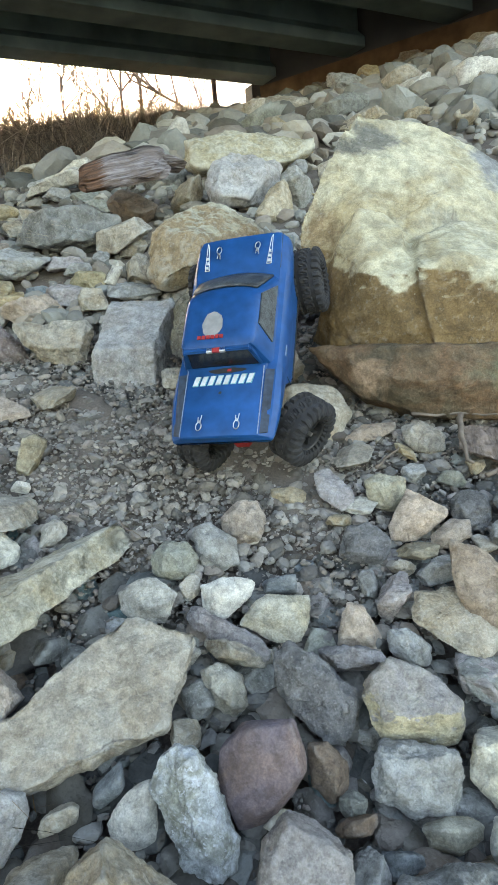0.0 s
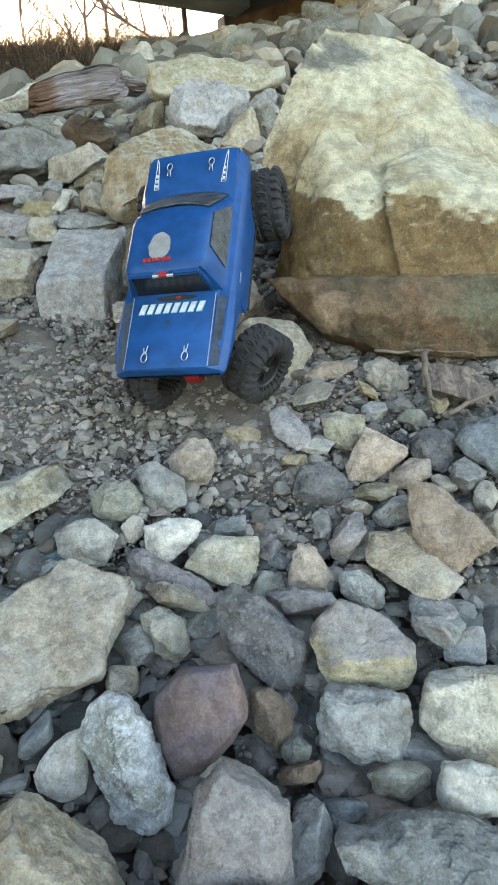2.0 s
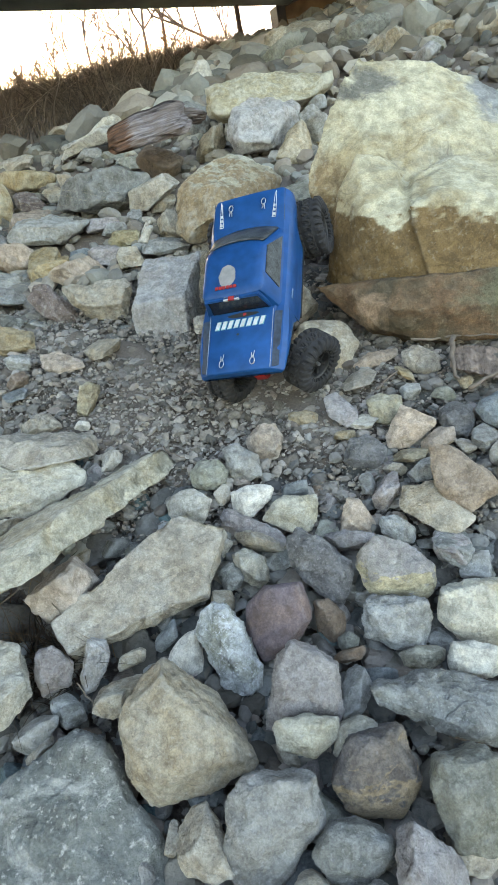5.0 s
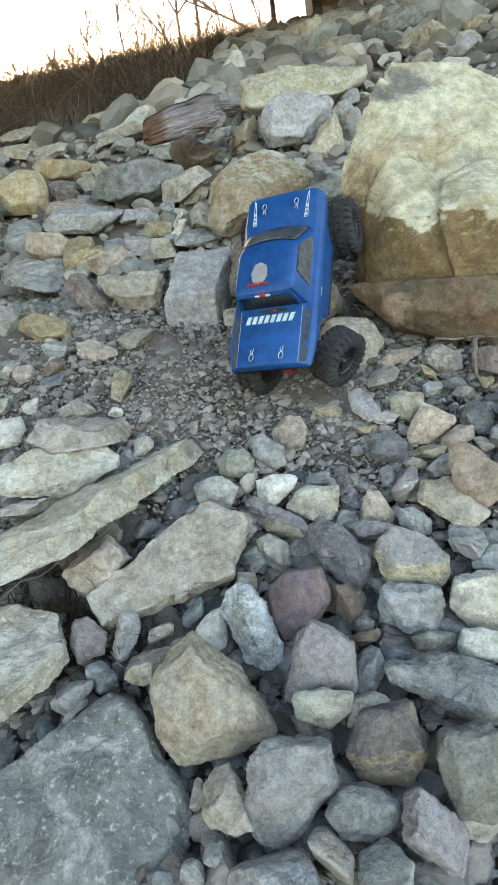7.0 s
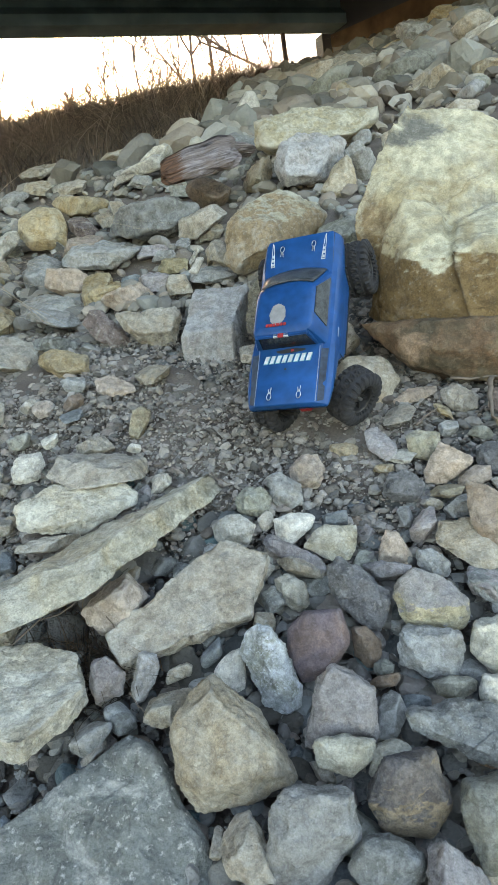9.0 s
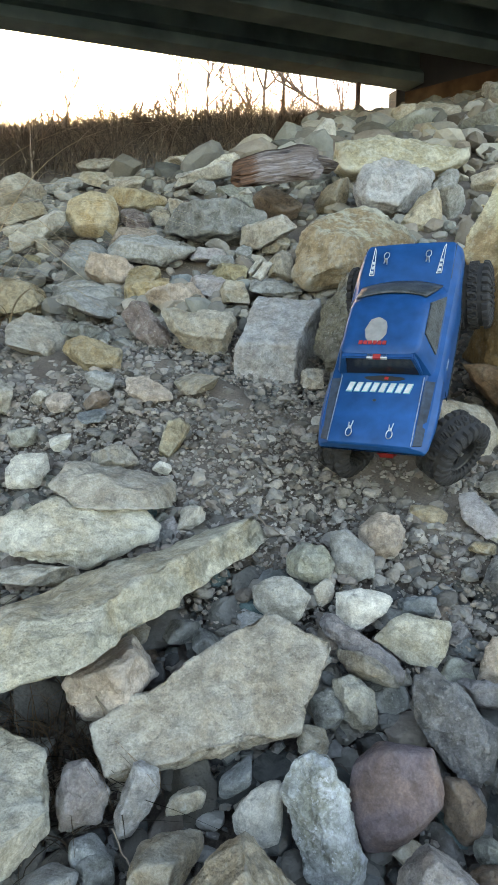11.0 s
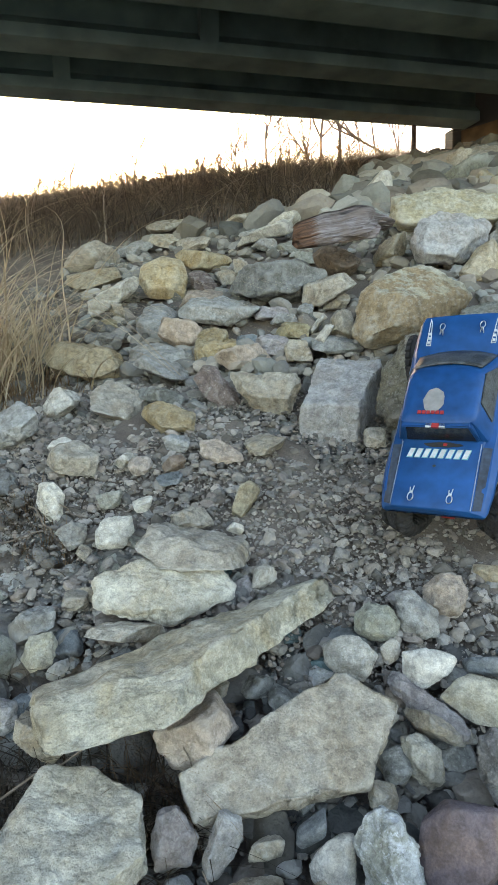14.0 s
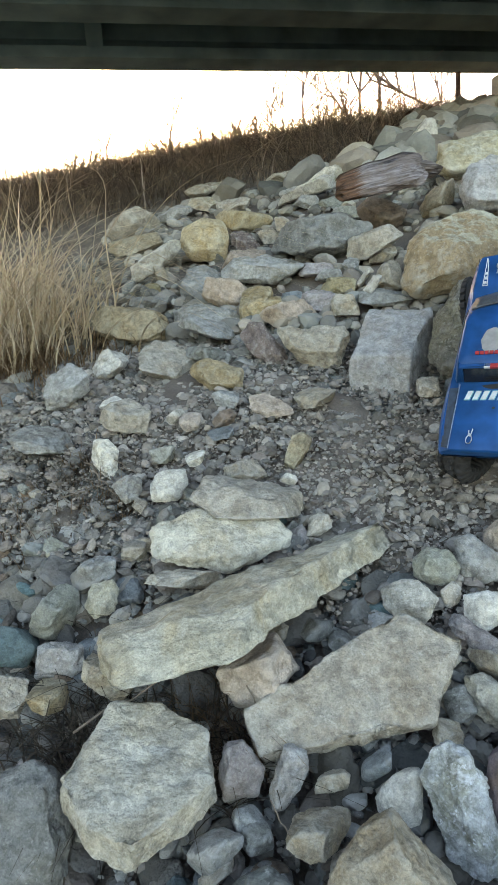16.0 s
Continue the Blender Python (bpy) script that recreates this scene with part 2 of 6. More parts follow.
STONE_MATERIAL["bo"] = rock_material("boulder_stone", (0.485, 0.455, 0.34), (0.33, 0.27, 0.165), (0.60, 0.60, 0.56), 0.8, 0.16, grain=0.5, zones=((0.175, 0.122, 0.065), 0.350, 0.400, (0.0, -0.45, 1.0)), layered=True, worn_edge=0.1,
                                     blots=(((0.40, 1.88, 1.27), 0.075, (0.17, 0.165, 0.14)), ((0.80, 1.93, 1.18), 0.13, (0.24, 0.245, 0.24)), ((0.22, 1.75, 1.02), 0.06, (0.24, 0.18, 0.11)), ((0.52, 1.68, 1.02), 0.07, (0.36, 0.345, 0.28))))
STONE_MATERIAL["bb"] = rock_material("boulder_foot_stone", (0.115, 0.09, 0.055), (0.20, 0.115, 0.06), (0.34, 0.28, 0.19), 0.9, 0.25, grain=0.7, blots=(((0.6, 1.36, 0.67), 0.05, (0.155, 0.145, 0.09)), ((0.3, 1.40, 0.66), 0.04, (0.36, 0.24, 0.15))))
STONE_MATERIAL["cr"] = rock_material("crusted_stone", (0.43, 0.41, 0.32), (0.36, 0.30, 0.18), (0.55, 0.55, 0.50), 0.6, 0.4, grain=0.7, zones=((0.30, 0.225, 0.135), 0.52, 0.70, (0.3, 0.3, 0.9)))
STONE_MATERIAL["sp"] = rock_material("lichen_slab", *STONES["sp"][:4], 1.0, grain=0.55)
STONE_MATERIAL["pu"] = rock_material("purple_cobble_stone", *STONES["pu"][:5], grain=0.6, relief=0.5)
STONE_MATERIAL["db"] = rock_material("pitted_dark_stone", *STONES["db"][:4], 0.6, grain=0.8, relief=1.6)
STONE_MATERIAL["yb"] = rock_material("yellow_sided_stone", (0.36, 0.345, 0.345), (0.36, 0.33, 0.29), *STONES["yb"][2:5], zones=((0.50, 0.455, 0.345), 0.25, 0.42, (0, 0, 1)))
STONE_MATERIAL["bd"] = rock_material("brown_sided_stone", *STONES["bd"][:5], zones=((0.30, 0.235, 0.16), 0.28, 0.46, (0, 0, 1)))
STONE_MATERIAL["wl"] = rock_material("pale_slab_stone", (0.45, 0.435, 0.37), (0.35, 0.30, 0.21), (0.49, 0.48, 0.44), 0.7, 0.35)
STONES["wl"] = (*STONES["wh"][:5], "pale cream limestone")
STONES["yg"] = ((0.405, 0.39, 0.32), (0.32, 0.275, 0.18), (0.54, 0.53, 0.47), 0.7, 0.3, "yellow-grey limestone rock")
STONE_MATERIAL["yg"] = rock_material("yellow_grey_stone", *STONES["yg"][:5])
STONES["cr"] = (*STONES["be"][:5], "pale-topped rock with ochre broken sides")
GRAVEL = rock_material("gravel_stone", (0.26, 0.23, 0.205), (0.21, 0.17, 0.14), (0.38, 0.36, 0.34), 0.7, 0.3, island=True, variety=False)
# darker than the rocks: the shade of the gaps is put into this colour
SHADED_FILL = rock_material("shaded_fill_stone", (0.105, 0.106, 0.102), (0.085, 0.073, 0.06), (0.36, 0.365, 0.36), 0.7, 0.3, island=True)
FAR_FILL = rock_material("slope_fill_stone", (0.25, 0.23, 0.19), (0.19, 0.15, 0.10), (0.36, 0.36, 0.34), 0.9, 0.3, grain=0.5, island=True)


def wood_material(name, dark, light, torn):
    """Bleached grey wood with long grain along x, red-brown where it is torn."""
    m, nodes, links, b = material(name, 0.85)
    tc = nodes.new("ShaderNodeTexCoord")
    mp = nodes.new("ShaderNodeMapping")
    mp.inputs["Scale"].default_value = (3, 30, 30)
    links.new(tc.outputs["Object"], mp.inputs[0])
    grain = ramp_of(nodes, links, noise_of(nodes, links, mp.outputs[0], 2.2, 8, 0.65, 0.6), 0.38, 0.60)
    broad = ramp_of(nodes, links, noise_of(nodes, links, tc.outputs["Object"], 11, 6, 0.6, 0.5), 0.42, 0.58)
    col = mix_colour(nodes, links, grain, dark, light)
    col = mix_colour(nodes, links, broad, mix_colour(nodes, links, 0.6, col, (0.20, 0.15, 0.125)), col)
    along = nodes.new("ShaderNodeSeparateXYZ")
    links.new(tc.outputs["Object"], along.inputs[0])
    end = nodes.new("ShaderNodeMath")
    end.operation, end.inputs[1].default_value = "MULTIPLY_ADD", 0.16
    links.new(noise_of(nodes, links, mp.outputs[0], 3, 6, 0.6), end.inputs[0]), links.new(along.outputs[0], end.inputs[2])
    col = mix_colour(nodes, links, ramp_of(nodes, links, end.outputs[0], torn, torn + 0.03), col, mix_colour(nodes, links, grain, (0.05, 0.027, 0.018), (0.19, 0.095, 0.055)))
    links.new(col, b.inputs["Base Color"])
    bp = nodes.new("ShaderNodeBump")
    bp.inputs["Strength"].default_value, bp.inputs["Distance"].default_value = 0.8, 0.008
    links.new(grain, bp.inputs["Height"]), links.new(bp.outputs[0], b.inputs["Normal"])
    return m


DRIFTWOOD = wood_material("driftwood", (0.10, 0.078, 0.072), (0.34, 0.305, 0.31), 0.15)
BARK_WOOD = wood_material("brown_bark", (0.10, 0.075, 0.06), (0.27, 0.21, 0.17), 0.5)


# ---- building helpers ----
def mesh_from(name, verts, faces, smooth=True):
    me = bpy.data.meshes.new(name)
    me.from_pydata(np.asarray(verts).tolist(), [], [tuple(f) for f in np.asarray(faces).tolist()] if not isinstance(faces, list) else faces)
    if smooth:
        me.polygons.foreach_set("use_smooth", [True] * len(me.polygons))
    me.update()
    return me


def part(name, bm, mat, parent=None, label="", smooth=False):
    """Links a bmesh as one mesh object, under a thing or a part."""
    me = bpy.data.meshes.new(name)
    for f in bm.faces:
        f.smooth = smooth
    bm.to_mesh(me)
    bm.free()
    me.materials.append(mat)
    ob = new(name, me)
    ob.parent = parent
    return tagged(ob, label) if label else ob


def ball(n):
    """The directions and triangles of a sphere split n times."""
    bm = bmesh.new()
    bmesh.ops.create_icosphere(bm, subdivisions=n + 1, radius=1.0)
    bm.verts.ensure_lookup_table()
    v, f = np.array([p.co[:] for p in bm.verts]), np.array([[p.index for p in q.verts] for q in bm.faces])
    bm.free()
    return v / np.linalg.norm(v, axis=1)[:, None], f


BALLS = {n: ball(n) for n in (0, 1, 2, 3, 4, 5)}


def rock_form(dirs, seed, wear):
    """A broken stone: planes that cut a block, edges rounded by wear, and chips knocked off."""
    rng = np.random.RandomState(seed)
    n = np.vstack([np.eye(3), -np.eye(3)]) + rng.uniform(-.42, .42, (6, 3))
    n = np.vstack([n, rng.normal(size=(rng.randint(6, 12), 3))])
    n /= np.linalg.norm(n, axis=1)[:, None]
    k = rng.uniform(.12, .62, len(n))
    k[:6] = rng.uniform(0, .2, 6)
    dist = 1 + k * (np.abs(n).sum(1) - 1)
    w = 4.0 * wear if wear > 12 else 1.6 * wear
    v = dirs * ((np.maximum(dirs @ (n / dist[:, None]).T, 0) ** w).sum(1) ** (-1 / w))[:, None]
    rng = np.random.RandomState(seed + 7)
    for n in rng.normal(size=(9 if wear > 12 else 6, 3)):
        n = n / np.linalg.norm(n)
        reach = v @ n
        cut = reach.max() * rng.uniform(.85, .97)
        v = v * np.where(reach > cut, cut / np.maximum(reach, 1e-6), 1.0)[:, None]
    return v


def roughen(v, faces, seed, scale, depth, pits=1.0):
    """Pushes a surface in and out along its normals: broad swells, broken steps and fine grain."""
    n = np.zeros_like(v)
    a, b, c = (v[faces[:, i]] for i in range(3))
    cross = np.cross(b - a, c - a)
    for i in range(3):
        np.add.at(n, faces[:, i], cross)
    n /= np.maximum(np.linalg.norm(n, axis=1), 1e-12)[:, None]
    at = v / scale
    off = np.array([noise.fractal(Vector(p * 2.2) + Vector((seed, 0, 0)), 0.75, 2.1, 6) for p in at])
    chip = np.array([noise.noise(Vector(p * 3.5) + Vector((0, seed, 0))) for p in at])
    step = np.floor(chip * 3) / 3
    return v + n * ((off + step * 0.7 * pits) * depth)[:, None]


def rock_mesh(name, size, seed, wear, level, rough=0.05, pits=1.0):
    dirs, faces = BALLS[level]
    v = rock_form(dirs, seed, wear) * np.array(size)
    return mesh_from(name, roughen(v, faces, seed, max(size), rough * float(np.mean(size)), pits), faces)


def ground_height(x, y):
    """The dirt of the bank, rising away from the water to its crest."""
    y_knots = [-60, -3, 0, .3, .5, .75, 1, 1.2, 1.4, 1.7, 2, 2.5, 3, 3.5, 6, 9, 12, 13, 30, 4000]
    z_knots = [-9, -.75, -.02, .09, .14, .21, .34, .43, .52, .65, .78, 1.0, 1.22, 1.45, 2.4, 3.3, 4.15, 4.3, 4.2, -60]
    z = np.interp(y, y_knots, z_knots)
    z = z + 0.16 * np.clip(x, 0, 5) * np.clip((y - 3) / 3, 0, 1) * np.clip((14 - y) / 2, 0, 1)
    return z + 0.13 * np.clip(-x, 0, 1) * np.clip((2.2 - y) / .8, 0, 1) * np.clip((y - .3) / .6, 0, 1)


def in_dirt(x, y):
    """The bare patch of fine gravel and dirt in the middle of the bank."""
    return ((x + 0.02) / 0.42) ** 2 + ((y - 1.33 - 0.1 * x) / 0.27) ** 2 < 1 or ((x + 0.75) / 0.45) ** 2 + ((y - 1.45) / 0.28) ** 2 < 1


# ---- ground ----
def build_ground():
    xs = np.r_[-3000, -900, -300, -100, -50, np.arange(-30, -4, 1.0), np.arange(-4, -1.6, 0.1), np.arange(-1.6, 1.4, 0.016), np.arange(1.4, 4, 0.1), np.arange(4, 30, 1.0), 50, 100, 300, 900, 3000]
    ys = np.r_[-2500, -600, -100, -30, -10, -4, np.arange(-2, 0.2, 0.1), np.arange(0.2, 2.2, 0.016), np.arange(2.2, 5, 0.06), np.arange(5, 16, 0.3), 18, 22, 30, 60, 200, 800, 3000]
    X, Y = np.meshgrid(xs, ys)
    Z = ground_height(X, Y)
    near = (np.abs(X) < 4) & (Y > -2) & (Y < 16)
    for i, j in np.argwhere(near):
        p = Vector((X[i, j], Y[i, j], 0))
        Z[i, j] += 0.022 * noise.fractal(p * 4, 0.8, 2.0, 4) + 0.006 * noise.noise(p * 30) - 0.012 - (0.0 if Y[i, j] > 2.6 or in_dirt(X[i, j], Y[i, j]) else 0.05)
    n, m = X.shape
    a = (np.arange(n - 1)[:, None] * m + np.arange(m - 1)).ravel()
    me = mesh_from("ground", np.stack([X, Y, Z], -1).reshape(-1, 3), np.stack([a, a + 1, a + m + 1, a + m], 1))
    mat, nodes, links, b = material("dirt", 0.95)
    b.inputs["Specular IOR Level"].default_value = 0.2
    pos = nodes.new("ShaderNodeNewGeometry").outputs["Position"]
    big = ramp_of(nodes, links, noise_of(nodes, links, pos, 5, 6, 0.6), 0.35, 0.65)
    fine = ramp_of(nodes, links, noise_of(nodes, links, pos, 220, 6, 0.7), 0.3, 0.7)
    col = mix_colour(nodes, links, big, (0.145, 0.12, 0.105), (0.235, 0.20, 0.172))
    col = mix_colour(nodes, links, fine, mix_colour(nodes, links, 0.6, col, (0.04, 0.037, 0.034)), col)
    gap = nodes.new("ShaderNodeVectorMath")  # damp soil beside the grass
    gap.operation, gap.inputs[1].default_value = "DISTANCE", (-1.12, 1.30, 0.60)
    links.new(pos, gap.inputs[0])
    damp = nodes.new("ShaderNodeMath")
    damp.operation, damp.inputs[1].default_value = "MULTIPLY_ADD", 0.3
    links.new(noise_of(nodes, links, pos, 7, 6, 0.6), damp.inputs[0]), links.new(gap.outputs["Value"], damp.inputs[2])
    col = mix_colour(nodes, links, ramp_of(nodes, links, damp.outputs[0], 0.36, 0.28), col, (0.075, 0.075, 0.078))
    links.new(col, b.inputs["Base Color"])
    bp = nodes.new("ShaderNodeBump")
    bp.inputs["Strength"].default_value, bp.inputs["Distance"].default_value = 0.9, 0.006
    links.new(noise_of(nodes, links, pos, 130, 8, 0.7), bp.inputs["Height"]), links.new(bp.outputs[0], b.inputs["Normal"])
    me.materials.append(mat)
    tagged(new("ground", me), "dusty grey-brown dirt bank rising to a crest", "ground", kind="structure")


build_ground()


# ---- stones ----
def stone(key, place, size, turn, seed, wear, name="rock", label="", group="riprap rocks on the bank", category="rock"):
    big = max(size)
    level = 5 if big > 0.1 and place[1] < 2.4 else 4 if big > 0.028 else 3
    me = rock_mesh(name, size, seed, wear, level, 0.075 if wear > 12 else 0.035, 1.2 if wear > 12 else 0.3)
    me.materials.append(STONE_MATERIAL[key])
    ob = new(name, me)
    ob.matrix_world = pose(*place, *turn)
    shape = "rounded " if wear < 12 else "flat " if size[2] < 0.4 * min(size[:2]) else ""
    words = label or f"{shape}{STONES[key][5]} lying on the bank"
    return tagged(ob, words, category, group)


def hewn_boulder(name, key, blocks, label, voxel=0.009):
    """A great boulder of broken blocks grown together; each block is the hull of its corners."""
    bm = bmesh.new()
    for corners in blocks:
        vs = [bm.verts.new(p) for p in corners]
        hull = bmesh.ops.convex_hull(bm, input=vs)
        bmesh.ops.delete(bm, geom=list({g for g in hull["geom_interior"] + hull["geom_unused"] if isinstance(g, bmesh.types.BMVert)}), context="VERTS")
    ob = tagged(part(name, bm, STONE_MATERIAL[key], None, "", True), label, "boulder")
    fuse = ob.modifiers.new("fuse", "REMESH")
    fuse.mode, fuse.voxel_size, fuse.use_smooth_shade = "VOXEL", voxel, True
    soft = ob.modifiers.new("soften", "SMOOTH")
    soft.factor, soft.iterations = 0.5, 2
    for size, depth, kind, basis in ((0.24, 0.024, 'SOFT_NOISE', 'ORIGINAL_PERLIN'), (0.11, 0.016, 'SOFT_NOISE', 'VORONOI_F2_F1'), (0.05, 0.012, 'HARD_NOISE', 'ORIGINAL_PERLIN'), (0.016, 0.004, 'HARD_NOISE', 'ORIGINAL_PERLIN')):
        tex = bpy.data.textures.new("rock_relief", "CLOUDS")
        tex.noise_scale, tex.noise_depth, tex.noise_type, tex.noise_basis = size, 3, kind, basis
        rough = ob.modifiers.new("relief", "DISPLACE")
        rough.texture, rough.strength, rough.mid_level, rough.texture_coords = tex, depth, 0.45, "LOCAL"
    return ob


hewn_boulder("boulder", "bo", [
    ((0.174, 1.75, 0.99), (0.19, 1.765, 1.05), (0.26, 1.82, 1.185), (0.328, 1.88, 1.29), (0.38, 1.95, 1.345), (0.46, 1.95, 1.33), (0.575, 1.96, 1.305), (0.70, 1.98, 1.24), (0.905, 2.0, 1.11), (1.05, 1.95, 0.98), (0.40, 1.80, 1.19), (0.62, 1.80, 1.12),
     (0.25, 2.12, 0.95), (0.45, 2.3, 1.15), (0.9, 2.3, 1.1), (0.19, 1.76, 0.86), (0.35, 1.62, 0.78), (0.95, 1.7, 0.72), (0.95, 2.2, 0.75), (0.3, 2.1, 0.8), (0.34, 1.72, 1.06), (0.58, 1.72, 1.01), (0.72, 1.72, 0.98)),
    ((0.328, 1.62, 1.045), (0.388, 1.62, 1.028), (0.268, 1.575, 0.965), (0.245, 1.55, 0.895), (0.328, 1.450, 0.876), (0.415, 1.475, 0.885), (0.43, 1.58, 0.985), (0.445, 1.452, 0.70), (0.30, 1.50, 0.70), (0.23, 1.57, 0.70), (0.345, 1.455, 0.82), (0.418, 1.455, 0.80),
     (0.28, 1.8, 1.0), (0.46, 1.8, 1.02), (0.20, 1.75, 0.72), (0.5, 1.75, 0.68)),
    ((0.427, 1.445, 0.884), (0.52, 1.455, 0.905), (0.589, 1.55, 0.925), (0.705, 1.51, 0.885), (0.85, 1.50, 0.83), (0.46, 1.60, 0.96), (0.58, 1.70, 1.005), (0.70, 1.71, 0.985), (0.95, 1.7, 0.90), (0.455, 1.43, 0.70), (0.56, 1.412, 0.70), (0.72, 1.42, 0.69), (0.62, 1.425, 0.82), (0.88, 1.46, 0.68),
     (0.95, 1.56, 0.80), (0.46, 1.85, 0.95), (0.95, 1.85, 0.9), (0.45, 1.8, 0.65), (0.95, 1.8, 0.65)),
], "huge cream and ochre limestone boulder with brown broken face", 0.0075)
hewn_boulder("boulder", "bb", [
    ((0.165, 1.50, 0.730), (0.226, 1.465, 0.722), (0.417, 1.395, 0.722), (0.605, 1.39, 0.716), (0.87, 1.41, 0.70), (0.225, 1.47, 0.665), (0.293, 1.43, 0.60), (0.433, 1.39, 0.548), (0.61, 1.38, 0.535), (0.86, 1.40, 0.52),
     (0.36, 1.365, 0.648), (0.48, 1.35, 0.64), (0.66, 1.355, 0.62), (0.27, 1.75, 0.70), (0.92, 1.8, 0.67), (0.37, 1.75, 0.48), (0.92, 1.8, 0.48)),
], "broad brown rust-streaked block under the great boulder", 0.0075)


def slab(key, place, turn, corners, thick, seed, leans=None, rough=0.008, name="rock_slab", label=""):
    """A flat quarried slab with a straight-edged outline, slightly bevelled sides and a split surface."""
    dirs, faces = BALLS[5]
    c = np.array(corners)
    half = np.array([np.abs(c[:, 0]).max(), np.abs(c[:, 1]).max(), thick / 2])
    rng = np.random.RandomState(seed)
    planes = [np.array([0, 0, half[2]]) / half[2], np.array([0, 0, -half[2]]) / half[2]]
    for k, (p, q) in enumerate(zip(c, np.roll(c, -1, axis=0))):
        n = np.array([q[1] - p[1], p[0] - q[0], (leans[k] if leans else rng.uniform(-.1, .25)) * np.linalg.norm(q - p)])
        n /= np.linalg.norm(n)
        planes.append(n * half / (n[:2] @ p))
    v = dirs * ((np.maximum(dirs @ np.array(planes).T, 0) ** 70).sum(1) ** (-1 / 70))[:, None] * half
    me = mesh_from(name, roughen(v, faces, seed, 0.16, rough, 1.2), faces)
    me.materials.append(STONE_MATERIAL[key])
    ob = new(name, me)
    ob.matrix_world = pose(*place, *turn)
    return tagged(ob, label or f"flat broad slab of {STONES[key][5]}", "rock", "riprap rocks on the bank")


slab("be", (-0.184, 0.744, 0.288), (37, 11, 0), ((-0.16, -0.08), (-0.11, -0.13), (0.01, -0.06), (0.11, 0.0), (0.13, 0.14), (0.02, 0.15)), 0.040, 1)
slab("wl", (-0.380, 0.800, 0.408), (-4, -14, 0), ((-0.23, -0.13), (-0.13, -0.23), (0.055, -0.145), (0.18, 0.32), (0.105, 0.34), (-0.08, 0.04)), 0.060, 2, (0.2, 1.1, 0.15, 0.2, 0.2, 0.3))
slab("gb", (-0.305, 1.827, 0.722), (34, 3, -3), ((-0.092, -0.20), (0.085, -0.195), (0.112, 0.12), (-0.095, 0.125)), 0.24, 5, (0.67, 0.05, 0.1, 0.1), 0.007, "rock_block", "squared pale grey limestone block with flat top")
slab("wl", (-0.444, 0.535, 0.260), (11, 5, 0), ((-0.10, -0.06), (-0.01, -0.11), (0.05, -0.11), (0.11, 0.01), (0.06, 0.09), (-0.03, 0.11), (-0.09, 0.08)), 0.045, 3)


stone("be", (-0.202, 0.578, 0.199), (0.026, 0.045, 0.019), (13, 11, 177), 15, 22)
stone("be", (-0.055, 0.774, 0.241), (0.021, 0.021, 0.013), (-1, -16, -160), 153, 22)
stone("be", (-0.038, 0.366, 0.130), (0.031, 0.036, 0.021), (16, 20, -156), 93, 22)
stone("be", (-0.084, 0.383, 0.120), (0.007, 0.022, 0.008), (15, 4, 0), 198, 22)
stone("gp", (0.251, 0.331, 0.122), (0.044, 0.031, 0.024), (36, 49, 20), 299, 22)
stone("gn", (0.234, 0.365, 0.118), (0.018, 0.022, 0.013), (50, 42, -156), 178, 9)
stone("be", (0.119, 0.304, 0.113), (0.027, 0.026, 0.017), (43, 53, 106), 378, 9)
stone("gr", (0.044, 0.274, 0.098), (0.048, 0.053, 0.027), (32, -29, -126), 175, 22)
stone("gn", (0.182, 0.286, 0.105), (0.030, 0.033, 0.020), (5, 14, -170), 287, 22)
stone("gr", (-0.072, 0.287, 0.089), (0.013, 0.016, 0.008), (66, -5, 4), 243, 22)
stone("gr", (-0.043, 0.308, 0.099), (0.014, 0.015, 0.009), (5, -16, -16), 305, 9)
stone("dg", (-0.287, 0.558, 0.184), (0.021, 0.021, 0.013), (-7, 3, 138), 189, 9)
stone("gr", (-0.332, 0.517, 0.184), (0.027, 0.027, 0.017), (20, 7, -115), 138, 9)
stone("be", (-0.321, 0.502, 0.169), (0.021, 0.022, 0.007), (36, -12, -98), 180, 22)
stone("gr", (0.178, 0.578, 0.180), (0.033, 0.019, 0.016), (11, 29, -113), 15, 22)
stone("bl", (0.218, 0.612, 0.177), (0.022, 0.023, 0.012), (-30, 32, 49), 145, 22)
stone("br", (0.171, 0.656, 0.188), (0.019, 0.019, 0.009), (19, 22, 159), 202, 22)
stone("dg", (0.374, 0.824, 0.275), (0.034, 0.028, 0.019), (10, 15, 92), 208, 22)
stone("gp", (0.376, 0.824, 0.276), (0.033, 0.029, 0.019), (-7, -8, -114), 237, 22)
stone("gr", (0.410, 0.794, 0.249), (0.023, 0.024, 0.015), (0, -35, 57), 119, 22)
stone("be", (0.013, 0.883, 0.297), (0.039, 0.038, 0.012), (33, 27, 121), 247, 22)
stone("dg", (-0.041, 0.820, 0.264), (0.020, 0.026, 0.014), (19, -29, 27), 95, 22)
stone("be", (-0.071, 1.000, 0.361), (0.016, 0.016, 0.010), (46, -20, 40), 15, 9)
stone("wh", (0.252, 1.176, 0.432), (0.028, 0.028, 0.008), (4, -7, 51), 81, 22)
stone("ta", (0.205, 1.147, 0.414), (0.022, 0.020, 0.010), (16, 5, 149), 87, 22)
stone("ta", (0.341, 1.063, 0.378), (0.031, 0.033, 0.009), (6, 3, 176), 14, 22)
stone("gr", (0.359, 1.012, 0.362), (0.029, 0.029, 0.016), (-31, 8, 66), 384, 22)
